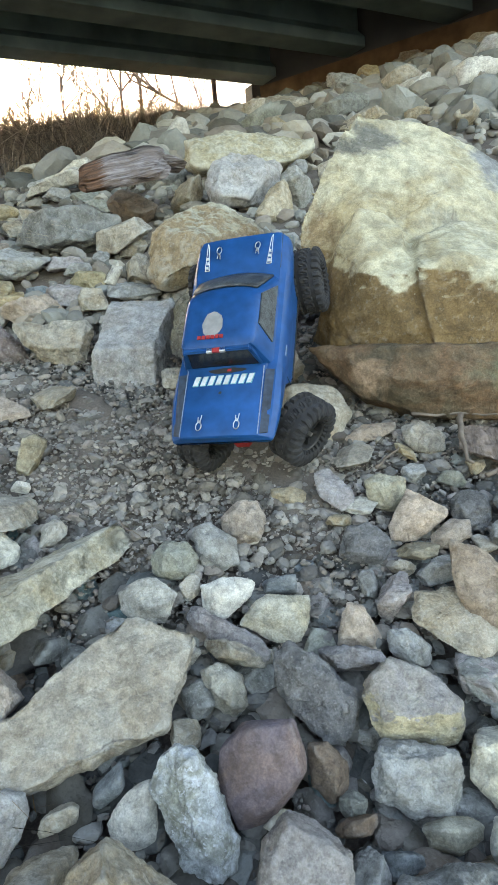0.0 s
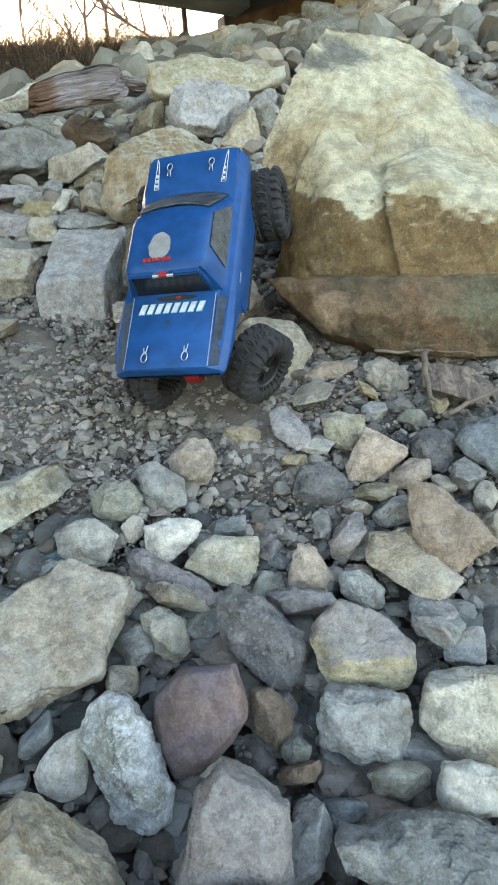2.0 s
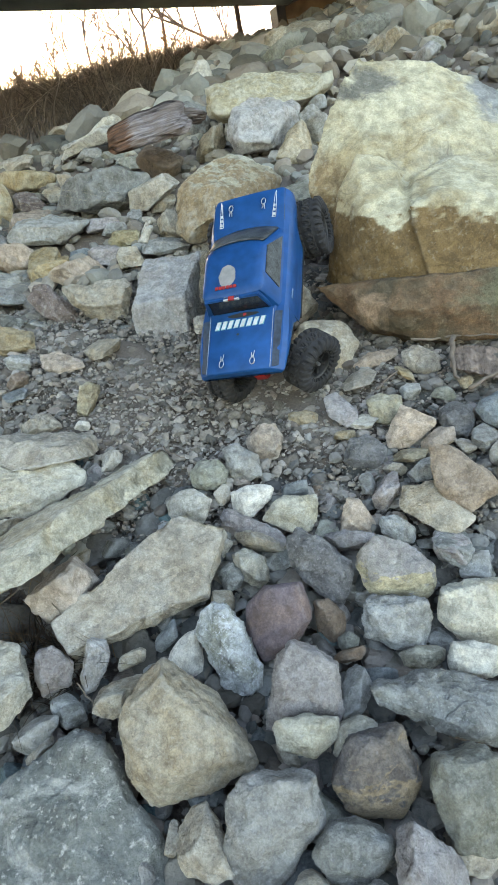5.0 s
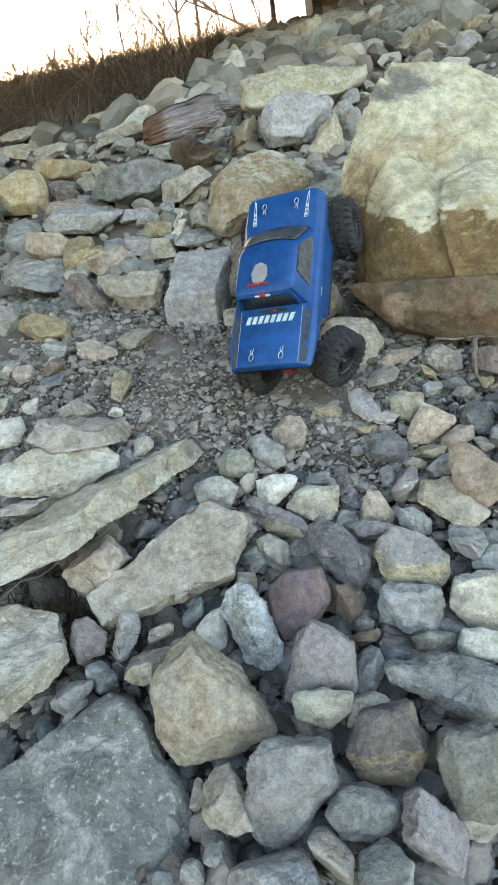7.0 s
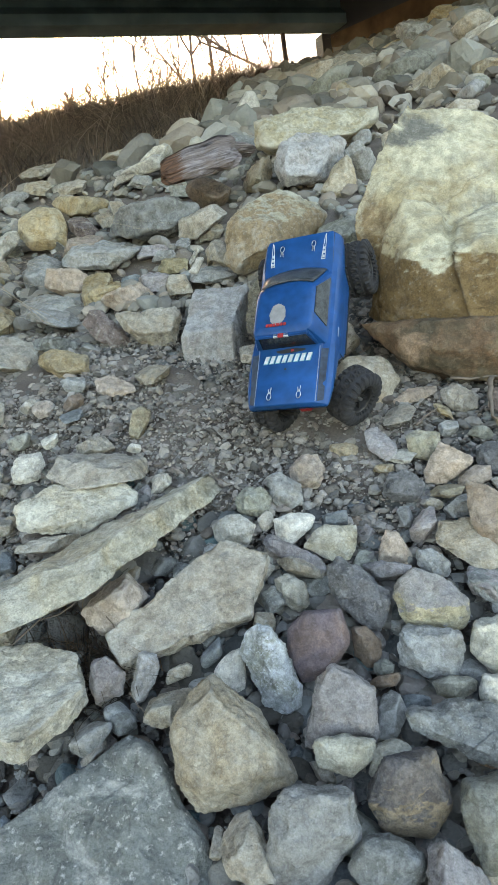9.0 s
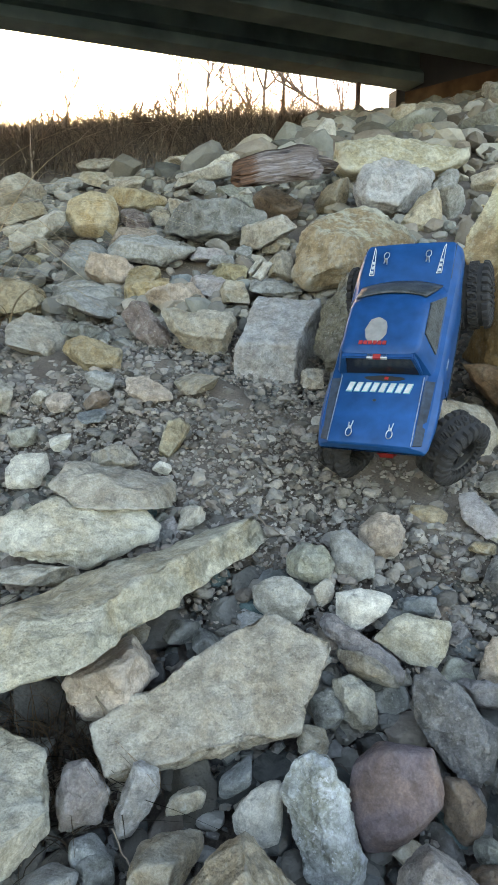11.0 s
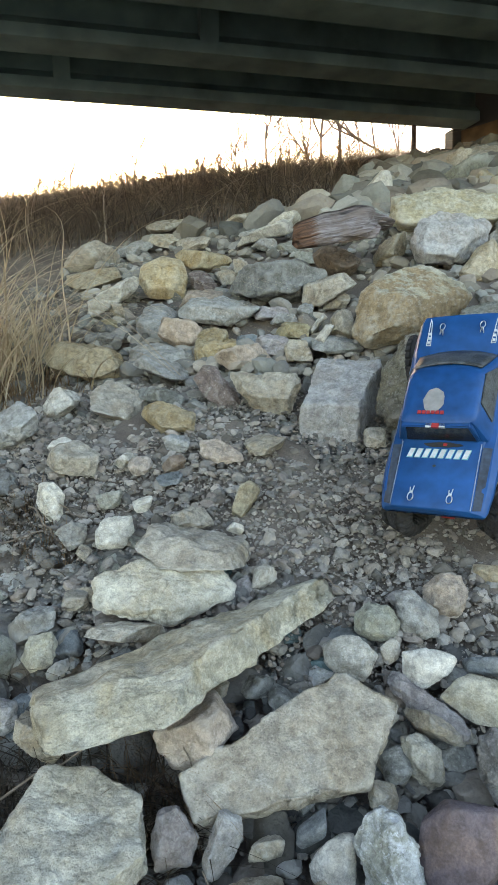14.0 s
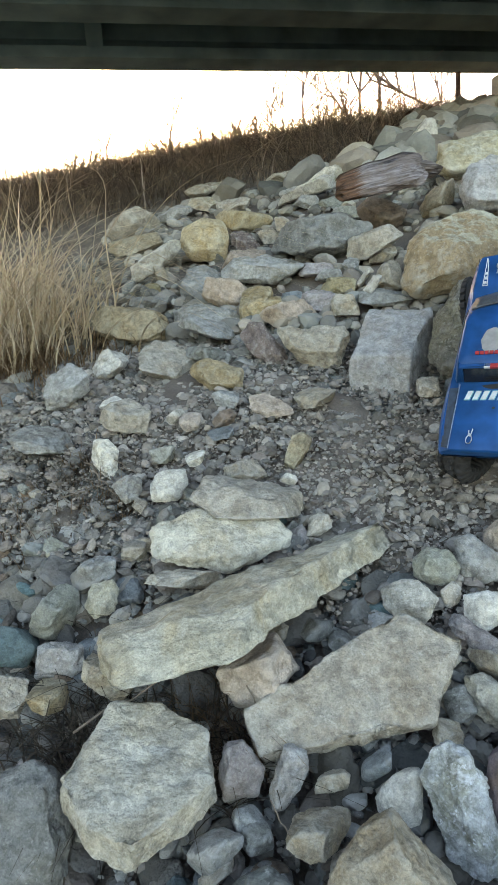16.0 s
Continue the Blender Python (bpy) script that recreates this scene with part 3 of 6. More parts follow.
stone("gr", (0.240, 1.003, 0.346), (0.014, 0.024, 0.011), (32, -6, -1), 26, 9)
stone("gp", (0.275, 0.958, 0.344), (0.027, 0.031, 0.018), (28, -47, -52), 376, 22)
stone("bl", (0.089, 1.003, 0.353), (0.020, 0.027, 0.014), (-3, -27, -93), 207, 9)
stone("gp", (0.193, 0.871, 0.289), (0.042, 0.036, 0.017), (22, 21, 135), 344, 22)
stone("be", (-0.500, 1.105, 0.489), (0.092, 0.106, 0.029), (9, 8, 98), 329, 22)
stone("be", (-0.554, 1.205, 0.523), (0.040, 0.038, 0.024), (16, -4, -123), 300, 22)
stone("ye", (-0.447, 1.293, 0.551), (0.038, 0.025, 0.019), (34, 53, -141), 385, 22)
stone("be", (-0.470, 1.540, 0.651), (0.048, 0.044, 0.015), (14, -4, -17), 235, 22)
stone("be", (-0.999, 1.660, 0.757), (0.072, 0.089, 0.024), (25, 16, 25), 285, 22)
stone("gr", (-1.206, 1.420, 0.708), (0.060, 0.057, 0.036), (35, -25, 26), 344, 22)
stone("wh", (-1.199, 1.643, 0.750), (0.041, 0.049, 0.026), (36, 35, -55), 156, 22)
stone("be", (-0.935, 1.312, 0.639), (0.044, 0.061, 0.031), (-10, 12, -71), 349, 22)
stone("wh", (-1.030, 1.392, 0.661), (0.026, 0.018, 0.013), (28, -11, 33), 121, 22)
stone("gr", (-1.138, 1.203, 0.590), (0.064, 0.065, 0.019), (18, -7, 100), 283, 22)
stone("gr", (-0.788, 1.080, 0.503), (0.028, 0.030, 0.020), (23, 10, -118), 391, 22)
stone("be", (0.085, 1.605, 0.666), (0.047, 0.084, 0.039), (24, 30, -43), 314, 22)
stone("gn", (0.098, 2.313, 0.981), (0.074, 0.093, 0.059), (15, 3, 19), 379, 22)
stone("gr", (0.219, 3.145, 1.344), (0.101, 0.057, 0.047), (10, 43, 74), 59, 22)
stone("ta", (-0.306, 3.255, 1.390), (0.075, 0.081, 0.048), (34, -35, -36), 351, 22)
stone("br", (-0.567, 3.119, 1.339), (0.111, 0.068, 0.054), (31, 27, -25), 91, 22)
stone("dg", (-0.777, 2.804, 1.225), (0.154, 0.149, 0.087), (2, 0, 122), 108, 22)
stone("bp", (-1.229, 2.970, 1.264), (0.063, 0.064, 0.039), (5, -39, 153), 384, 22)
stone("ta", (-1.352, 3.320, 1.416), (0.110, 0.118, 0.050), (8, -4, 48), 354, 9)
stone("gr", (-1.005, 2.597, 1.091), (0.142, 0.152, 0.043), (13, 11, 7), 29, 22)
stone("be", (-0.532, 2.731, 1.169), (0.096, 0.107, 0.047), (20, 19, -101), 220, 22)
stone("wh", (-1.124, 3.780, 1.630), (0.161, 0.120, 0.037), (18, -12, -9), 92, 22)
stone("ta", (-2.004, 3.182, 1.354), (0.107, 0.151, 0.037), (12, 10, -35), 38, 22)
stone("wh", (-1.643, 2.762, 1.190), (0.134, 0.118, 0.038), (21, -31, -2), 123, 22)
stone("pk", (-1.120, 2.705, 1.136), (0.089, 0.091, 0.056), (6, -10, 91), 130, 22)
stone("ta", (-1.374, 2.085, 0.880), (0.133, 0.101, 0.062), (0, -3, -168), 118, 22)
stone("gr", (-1.018, 2.028, 0.854), (0.082, 0.087, 0.024), (19, 4, 75), 240, 22)
stone("gr", (-1.166, 2.244, 0.913), (0.068, 0.061, 0.031), (6, -6, 61), 299, 22)
stone("ta", (-0.866, 2.211, 0.907), (0.061, 0.064, 0.039), (4, -8, -54), 385, 22)
stone("pk", (-0.736, 2.148, 0.884), (0.052, 0.073, 0.039), (-8, -34, -30), 387, 22)
stone("be", (-0.180, 1.651, 0.663), (0.029, 0.032, 0.018), (18, 17, 17), 189, 22)
stone("bl", (-0.108, 1.676, 0.664), (0.024, 0.039, 0.020), (0, 30, 37), 337, 9)
stone("be", (-0.012, 1.614, 0.642), (0.036, 0.025, 0.019), (78, 73, -76), 184, 22)
stone("be", (0.257, 1.311, 0.498), (0.040, 0.035, 0.011), (13, 7, -91), 351, 22)
stone("pk", (-0.360, 0.766, 0.300), (0.059, 0.056, 0.034), (41, -3, -76), 294, 22)
stone("gn", (-0.785, 0.782, 0.338), (0.039, 0.048, 0.026), (17, -58, -24), 72, 22)
stone("te", (-0.835, 0.714, 0.300), (0.044, 0.045, 0.029), (15, -31, -141), 363, 9)
stone("gr", (-0.754, 0.881, 0.390), (0.033, 0.028, 0.019), (21, -1, -22), 294, 22)
stone("be", (-0.614, 0.705, 0.279), (0.042, 0.043, 0.025), (26, 16, 121), 260, 22)
stone("ta", (-0.699, 0.648, 0.256), (0.024, 0.036, 0.018), (-10, -2, 8), 395, 9)
stone("be", (-0.770, 0.627, 0.257), (0.030, 0.024, 0.021), (14, -27, 128), 59, 22)
stone("dg", (-0.304, 0.572, 0.190), (0.022, 0.021, 0.013), (8, 21, 44), 345, 9)
stone("be", (-0.206, 0.657, 0.212), (0.019, 0.021, 0.012), (8, 33, 155), 272, 22)
stone("bl", (-0.149, 0.695, 0.222), (0.019, 0.023, 0.013), (41, -8, -96), 215, 9)
stone("be", (-0.553, 0.906, 0.382), (0.052, 0.058, 0.016), (18, 13, 156), 125, 22)
stone("be", (-0.697, 0.941, 0.415), (0.027, 0.024, 0.014), (4, 0, -45), 303, 22)
stone("be", (-0.340, 1.094, 0.443), (0.022, 0.026, 0.015), (43, 16, -72), 182, 22)
stone("be", (-0.001, 5.948, 2.463), (0.155, 0.104, 0.084), (-10, -1, 90), 145, 22)
stone("gr", (0.880, 6.666, 2.846), (0.166, 0.157, 0.075), (27, 2, 38), 164, 22)
stone("wh", (0.241, 5.106, 2.140), (0.114, 0.112, 0.038), (15, -2, -58), 183, 22)
stone("wh", (-1.108, 5.010, 2.046), (0.050, 0.073, 0.028), (3, -6, -103), 13, 22)
stone("wh", (-1.069, 4.014, 1.715), (0.105, 0.095, 0.030), (19, 22, -176), 223, 22)
stone("gr", (-1.244, 3.903, 1.639), (0.071, 0.056, 0.034), (21, -11, 50), 274, 22)
stone("gr", (-1.095, 3.655, 1.546), (0.061, 0.045, 0.032), (14, -15, 64), 292, 22)
stone("gn", (-0.916, 3.638, 1.513), (0.097, 0.075, 0.022), (16, -15, 61), 240, 22)
stone("gn", (-0.780, 3.354, 1.404), (0.038, 0.054, 0.028), (-2, 16, 91), 262, 9)
stone("gp", (-0.756, 2.635, 1.071), (0.041, 0.064, 0.027), (0, -9, -77), 234, 22)
stone("gr", (-0.689, 2.565, 1.039), (0.022, 0.050, 0.020), (0, -34, -103), 278, 22)
stone("gr", (-0.607, 2.629, 1.081), (0.030, 0.039, 0.021), (19, 7, 0), 122, 22)
stone("wh", (-0.522, 2.461, 1.005), (0.038, 0.033, 0.010), (41, 41, -122), 10, 22)
stone("be", (-0.480, 2.709, 1.111), (0.052, 0.042, 0.026), (16, 17, -128), 76, 22)
stone("ye", (-0.604, 2.433, 0.988), (0.054, 0.056, 0.029), (9, -10, 119), 317, 22)
stone("be", (-0.416, 2.436, 1.004), (0.038, 0.077, 0.045), (10, -18, -162), 230, 22)
stone("gr", (-0.406, 2.284, 0.921), (0.085, 0.088, 0.025), (6, -7, 107), 60, 22)
stone("be", (-0.546, 2.228, 0.910), (0.049, 0.043, 0.029), (-5, -22, 100), 23, 22)
stone("gp", (-0.655, 2.275, 0.932), (0.046, 0.067, 0.029), (-6, 2, -79), 345, 22)
stone("bl", (-0.788, 2.351, 0.951), (0.034, 0.037, 0.020), (-1, 3, -76), 64, 22)
stone("be", (-1.565, 2.691, 1.113), (0.038, 0.051, 0.027), (68, -26, 128), 178, 22)
stone("gn", (-1.629, 2.930, 1.207), (0.045, 0.024, 0.021), (36, -13, 38), 143, 22)
stone("ye", (-1.557, 2.578, 1.051), (0.031, 0.030, 0.019), (22, 7, 13), 349, 22)
stone("gr", (-1.479, 2.380, 0.977), (0.067, 0.065, 0.020), (0, 9, 68), 294, 22)
stone("be", (-2.117, 4.467, 1.872), (0.138, 0.143, 0.037), (4, -17, 74), 180, 22)
stone("gr", (-2.056, 3.807, 1.608), (0.109, 0.097, 0.030), (23, 10, -38), 3, 22)
stone("be", (-2.407, 4.001, 1.661), (0.074, 0.098, 0.020), (9, 4, 60), 161, 22)
stone("be", (-1.646, 3.855, 1.619), (0.082, 0.110, 0.028), (-2, 25, -100), 40, 22)
stone("be", (-1.917, 3.959, 1.672), (0.082, 0.083, 0.025), (16, 26, -15), 115, 22)
stone("be", (-1.481, 4.472, 1.868), (0.122, 0.138, 0.038), (12, 0, -36), 70, 22)
stone("be", (-1.156, 3.117, 1.302), (0.040, 0.044, 0.025), (31, -8, 43), 146, 22)
stone("be", (-1.066, 3.159, 1.327), (0.044, 0.053, 0.029), (27, 10, 175), 360, 22)
stone("ta", (-0.903, 2.243, 0.931), (0.054, 0.088, 0.044), (30, -12, -2), 86, 22)
stone("pk", (-1.090, 2.339, 0.985), (0.091, 0.080, 0.053), (31, 6, 116), 195, 22)
stone("dg", (-0.902, 1.768, 0.763), (0.061, 0.064, 0.025), (19, -5, 159), 325, 22)
stone("gr", (-1.097, 2.200, 0.895), (0.113, 0.095, 0.031), (1, 5, -39), 226, 22)
stone("be", (0.249, 5.903, 2.499), (0.187, 0.184, 0.051), (13, 21, -58), 222, 22)
stone("wh", (0.392, 5.921, 2.469), (0.056, 0.063, 0.036), (2, -12, 39), 167, 22)
stone("gn", (0.589, 4.828, 2.123), (0.157, 0.151, 0.074), (19, -5, -53), 35, 22)
stone("wh", (0.589, 5.486, 2.349), (0.077, 0.041, 0.035), (67, -5, -18), 220, 22)
stone("be", (0.802, 4.414, 1.923), (0.074, 0.094, 0.052), (13, 32, 161), 10, 22)
stone("be", (0.660, 4.418, 1.913), (0.080, 0.079, 0.044), (22, 6, -109), 376, 22)
stone("ta", (1.094, 4.526, 1.962), (0.062, 0.083, 0.038), (7, -6, 50), 174, 22)
stone("wh", (1.211, 5.347, 2.383), (0.149, 0.115, 0.032), (28, 6, -57), 9, 22)
stone("gr", (0.901, 4.318, 1.846), (0.062, 0.042, 0.031), (31, 5, 13), 64, 22)
stone("gn", (1.001, 4.189, 1.814), (0.039, 0.043, 0.028), (9, -10, 158), 23, 22)
stone("pk", (0.897, 4.146, 1.765), (0.078, 0.078, 0.017), (18, 10, 15), 245, 22)
stone("ta", (1.376, 8.235, 3.376), (0.148, 0.138, 0.076), (-21, -18, 136), 353, 22)
stone("gr", (1.449, 6.616, 2.896), (0.122, 0.169, 0.043), (21, -5, 20), 175, 22)
stone("ta", (0.367, 1.313, 0.499), (0.024, 0.024, 0.007), (25, 34, 34), 353, 22)
stone("gn", (0.442, 1.236, 0.455), (0.021, 0.023, 0.014), (-8, -16, -116), 270, 9)
stone("gr", (0.368, 1.254, 0.469), (0.021, 0.021, 0.013), (5, 12, -57), 308, 22)
stone("ta", (0.499, 1.264, 0.471), (0.020, 0.015, 0.011), (-21, -6, 89), 375, 22)
stone("gr", (0.495, 1.074, 0.393), (0.030, 0.023, 0.017), (29, -5, 50), 260, 22)
stone("be", (0.515, 1.036, 0.367), (0.026, 0.018, 0.015), (13, -10, 65), 353, 9)
stone("be", (0.512, 0.968, 0.341), (0.024, 0.027, 0.016), (56, -43, 94), 344, 22)
stone("be", (0.457, 1.066, 0.379), (0.016, 0.016, 0.010), (16, -12, 85), 274, 9)
stone("be", (0.305, 1.030, 0.363), (0.016, 0.016, 0.010), (33, 1, 147), 272, 22)
stone("pk", (-0.765, 1.358, 0.615), (0.026, 0.024, 0.016), (33, -3, 30), 284, 22)
stone("wh", (-0.814, 1.369, 0.627), (0.021, 0.022, 0.014), (35, 23, -108), 9, 22)
stone("bl", (-0.663, 1.333, 0.589), (0.031, 0.026, 0.008), (11, -9, 60), 111, 22)
stone("gn", (-0.774, 1.219, 0.552), (0.026, 0.028, 0.017), (6, 10, -162), 302, 22)
stone("wh", (-0.691, 1.231, 0.545), (0.020, 0.021, 0.013), (10, -24, 41), 328, 22)
stone("be", (-0.751, 1.060, 0.475), (0.016, 0.014, 0.010), (37, -28, 114), 179, 22)
stone("gr", (-0.713, 1.487, 0.658), (0.032, 0.034, 0.021), (8, -5, 123), 131, 22)
stone("br", (-0.678, 1.388, 0.617), (0.025, 0.027, 0.016), (35, -1, -101), 209, 22)
stone("wh", (-0.444, 1.215, 0.507), (0.016, 0.016, 0.008), (20, 38, 143), 293, 9)
stone("gn", (-1.069, 1.046, 0.502), (0.013, 0.018, 0.010), (27, -36, -160), 121, 9)

def hull_planes(points):
    """The faces of the convex hull of some corners, as normals over their distances."""
    bm = bmesh.new()
    bmesh.ops.convex_hull(bm, input=[bm.verts.new(p) for p in points])
    bm.normal_update()
    planes = []
    for f in bm.faces:
        n, d = np.array(f.normal), f.normal.dot(f.verts[0].co)
        if d < 0:
            n, d = -n, -d
        if d > 1e-4 and all(n @ m < 0.992 for m, _ in planes):
            planes.append((n, d))
    bm.free()
    return np.array([n / d for n, d in planes])


def hewn_stone(key, place, turn, corners, back, seed, edge=40, rough=0.03, name="rock", label="", chips=7):
    """A broken stone with the corners of its outline and facets; its hidden side is a smaller copy of the outline, back metres behind."""
    c = np.array(corners)
    low = c * (0.74, 0.74, 1.0) - (0, 0, back)
    pts = np.vstack([c, low])
    middle = pts.mean(0)
    size = np.ptp(c, axis=0).max()
    dirs, faces = BALLS[5 if size > 0.115 and place[1] < 2.4 else 4]
    v = dirs * ((np.maximum(dirs @ hull_planes(pts - middle).T, 0) ** edge).sum(1) ** (-1 / edge))[:, None]
    rng = np.random.RandomState(seed)
    for n in rng.normal(size=(chips, 3)):
        n = n / np.linalg.norm(n)
        reach = v @ n
        cut = reach.max() * rng.uniform(.9, .98)
        v = v * np.where(reach > cut, cut / np.maximum(reach, 1e-6), 1.0)[:, None]
    v = roughen(v, faces, seed, size * 0.6, rough * size, 1.3)
    me = mesh_from(name, v + middle, faces)
    me.materials.append(STONE_MATERIAL[key])
    ob = new(name, me)
    ob.matrix_world = pose(*place, *turn)
    return tagged(ob, label or f"{STONES[key][5]} lying on the bank", "boulder" if name == "boulder" else "rock", "riprap rocks on the bank")


hewn_stone("pu", (0.057, 0.69, 0.237), (73, 3, -0), ((-0.03, 0.066, -0.011), (0.049, 0.069, -0.011), (0.061, 0.006, -0.001), (0.04, -0.024, 0.004), (0.012, -0.054, 0.009), (-0.03, -0.067, 0.011), (-0.061, -0.011, 0.002), (-0.057, 0.034, -0.006), (-0.019, 0.062, 0.009), (0.046, 0.066, 0.004), (0.056, 0.017, 0.017), (0.017, -0.023, 0.032), (-0.017, -0.037, 0.03), (-0.023, 0.026, 0.017)), 0.049, 61, edge=26, rough=0.01)
hewn_stone("ma", (-0.027, 0.644, 0.222), (73, 3, -0), ((-0.049, 0.07, -0.011), (-0.023, 0.082, -0.013), (0.004, 0.072, -0.011), (0.021, 0.051, -0.008), (0.034, 0.005, -0), (0.054, -0.025, 0.005), (0.054, -0.055, 0.01), (0.025, -0.08, 0.014), (-0.011, -0.063, 0.011), (-0.039, -0.019, 0.003), (-0.056, 0.039, -0.006), (-0.017, 0.068, 0.008), (0.012, 0.055, 0.009), (-0.003, 0.026, 0.028), (0.03, 0.003, 0.021), (0.04, -0.041, 0.027), (0.01, -0.016, 0.031)), 0.043, 62, edge=40, rough=0.045)
hewn_stone("wh", (-0.113, 0.663, 0.208), (73, 3, -0), ((0.027, 0.042, -0.007), (0.035, 0.006, -0.001), (0.035, -0.031, 0.005), (0.007, -0.043, 0.007), (-0.027, -0.031, 0.005), (-0.035, -0.006, 0.001), (-0.016, 0.019, -0.003), (0.007, 0.038, -0.006), (0.022, 0.035, 0.007), (0.02, -0.003, 0.02), (-0.017, 0.004, 0.01)), 0.028, 63, edge=24, rough=0.02)
hewn_stone("gp", (0.1, 0.545, 0.223), (73, 3, -0), ((-0.012, 0.067, -0.011), (0.031, 0.05, -0.008), (0.06, 0.032, -0.005), (0.057, -0.005, 0.001), (0.065, -0.049, 0.009), (0.02, -0.065, 0.011), (-0.064, -0.064, 0.011), (-0.048, -0.004, 0.001), (-0.04, 0.038, -0.006), (-0.007, 0.068, 0.011), (0.051, 0.039, 0.02), (0.042, -0.014, 0.036), (-0.042, -0.03, 0.027), (-0.028, 0.04, 0.018)), 0.052, 64, rough=0.03)
hewn_stone("da", (0.131, 0.791, 0.279), (73, 3, -0), ((-0.037, 0.073, -0.012), (0.009, 0.057, -0.009), (0.059, 0.013, -0.002), (0.06, -0.046, 0.007), (0.045, -0.07, 0.011), (0.001, -0.052, 0.008), (-0.045, -0.009, 0.001), (-0.062, 0.017, -0.003), (-0.057, 0.058, -0.01), (-0.033, 0.059, 0.005), (0.009, 0.041, 0.018), (0.046, -0.003, 0.021), (0.035, -0.044, 0.02), (-0.035, 0.015, 0.016)), 0.049, 65, rough=0.045)
hewn_stone("yb", (0.268, 0.771, 0.28), (73, 3, -0), ((-0.029, 0.06, -0.009), (0.03, 0.038, -0.006), (0.066, 0.001, 0), (0.071, -0.034, 0.006), (0.06, -0.057, 0.009), (-0.021, -0.058, 0.009), (-0.047, -0.051, 0.008), (-0.065, -0.019, 0.003), (-0.072, 0.017, -0.003), (-0.053, 0.038, -0.006), (-0.057, 0.021, 0.017), (-0.041, -0.014, 0.034), (0.058, -0.005, 0.028), (0.029, 0.031, 0.002)), 0.049, 66, edge=60, rough=0.025)
hewn_stone("gr", (0.256, 0.694, 0.215), (73, 3, -0), ((-0.049, 0.046, -0.008), (0.06, 0.042, -0.006), (0.064, 0.012, -0.002), (0.045, -0.044, 0.008), (-0.002, -0.042, 0.007), (-0.054, -0.026, 0.004), (-0.062, 0.007, -0.001), (-0.046, 0.038, 0.015), (0.045, 0.036, 0.014), (0.032, -0.022, 0.028), (-0.029, -0.001, 0.028)), 0.038, 67, rough=0.04)
hewn_stone("wl", (0.413, 0.697, 0.221), (73, 3, -0), ((-0.079, 0.045, -0.008), (0.021, 0.061, -0.01), (0.076, 0.051, -0.008), (0.092, -0.015, 0.003), (0.047, -0.06, 0.01), (-0.029, -0.059, 0.01), (-0.062, -0.04, 0.006), (-0.093, -0.007, 0.001), (-0.08, 0.041, 0.012), (0.019, 0.052, 0.013), (0.06, 0.007, 0.021), (-0.043, -0.019, 0.035)), 0.052, 68, rough=0.03)
hewn_stone("wh", (0.372, 0.62, 0.188), (73, 3, -0), ((-0.04, 0.029, -0.005), (-0.005, 0.031, -0.005), (0.052, 0.013, -0.002), (0.049, -0.013, 0.002), (0.017, -0.03, 0.005), (-0.04, -0.027, 0.004), (-0.05, -0.001, -0), (-0.037, 0.026, 0.01), (0.026, 0.018, 0.014), (0.01, -0.011, 0.019), (-0.036, -0.01, 0.017)), 0.027, 69, edge=30, rough=0.03)
hewn_stone("pk", (0.428, 0.917, 0.375), (73, 3, -0), ((-0.066, 0.072, -0.011), (-0.026, 0.057, -0.009), (0.032, 0.015, -0.002), (0.067, -0.027, 0.005), (-0.002, -0.07, 0.011), (-0.052, -0.05, 0.008), (-0.068, 0.02, -0.003), (-0.058, 0.062, -0.002), (0.022, 0.01, 0.023), (0.051, -0.022, 0.018), (-0.03, -0.022, 0.03), (-0.044, -0.003, 0.021)), 0.055, 70, edge=70, rough=0.025)
hewn_stone("be", (0.365, 0.894, 0.324), (73, 3, -0), ((-0.065, 0.046, -0.035), (0.006, 0.053, -0.04), (0.069, -0.012, 0.01), (0.067, -0.032, 0.028), (0.031, -0.048, 0.041), (-0.004, -0.042, 0.036), (-0.032, -0.014, 0.012), (-0.074, 0.007, -0.005), (-0.055, 0.042, -0.019), (0.001, 0.044, -0.021), (0.053, -0.016, 0.03), (0.022, -0.032, 0.044), (-0.057, 0.014, 0.006)), 0.02, 71, rough=0.03)
hewn_stone("gp", (-0.002, 0.91, 0.319), (73, 3, -0), ((-0.08, 0.042, -0.032), (-0.051, 0.04, -0.031), (0.049, -0.001, 0.001), (0.075, -0.023, 0.02), (0.067, -0.038, 0.033), (0.009, -0.026, 0.022), (-0.064, 0.011, -0.008), (-0.061, 0.037, -0.015), (0.049, -0.003, 0.02), (0.061, -0.025, 0.034), (-0.049, 0.02, 0.001)), 0.015, 72, edge=60, rough=0.03)
hewn_stone("yg", (0.077, 0.928, 0.33), (73, 3, -0), ((-0.013, 0.041, -0.006), (0.057, 0.039, -0.005), (0.061, 0.002, 0), (0.039, -0.04, 0.007), (-0.004, -0.035, 0.006), (-0.061, -0.006, 0.001), (-0.039, 0.02, -0.003), (-0.008, 0.032, 0.008), (0.047, 0.032, 0.008), (0.033, 0.007, 0.026), (0.036, -0.023, 0.017), (-0.029, 0.005, 0.012)), 0.033, 73, edge=60, rough=0.02)
hewn_stone("wh", (-0, 0.966, 0.35), (73, 3, -0), ((-0.05, 0.025, -0.004), (-0.01, 0.039, -0.006), (0.049, 0.036, -0.005), (0.04, 0.006, -0.001), (-0.018, -0.04, 0.006), (-0.043, -0.019, 0.003), (-0.033, 0.023, 0.009), (0.028, 0.028, 0.008), (-0.016, -0.005, 0.023)), 0.032, 74, edge=45, rough=0.02)
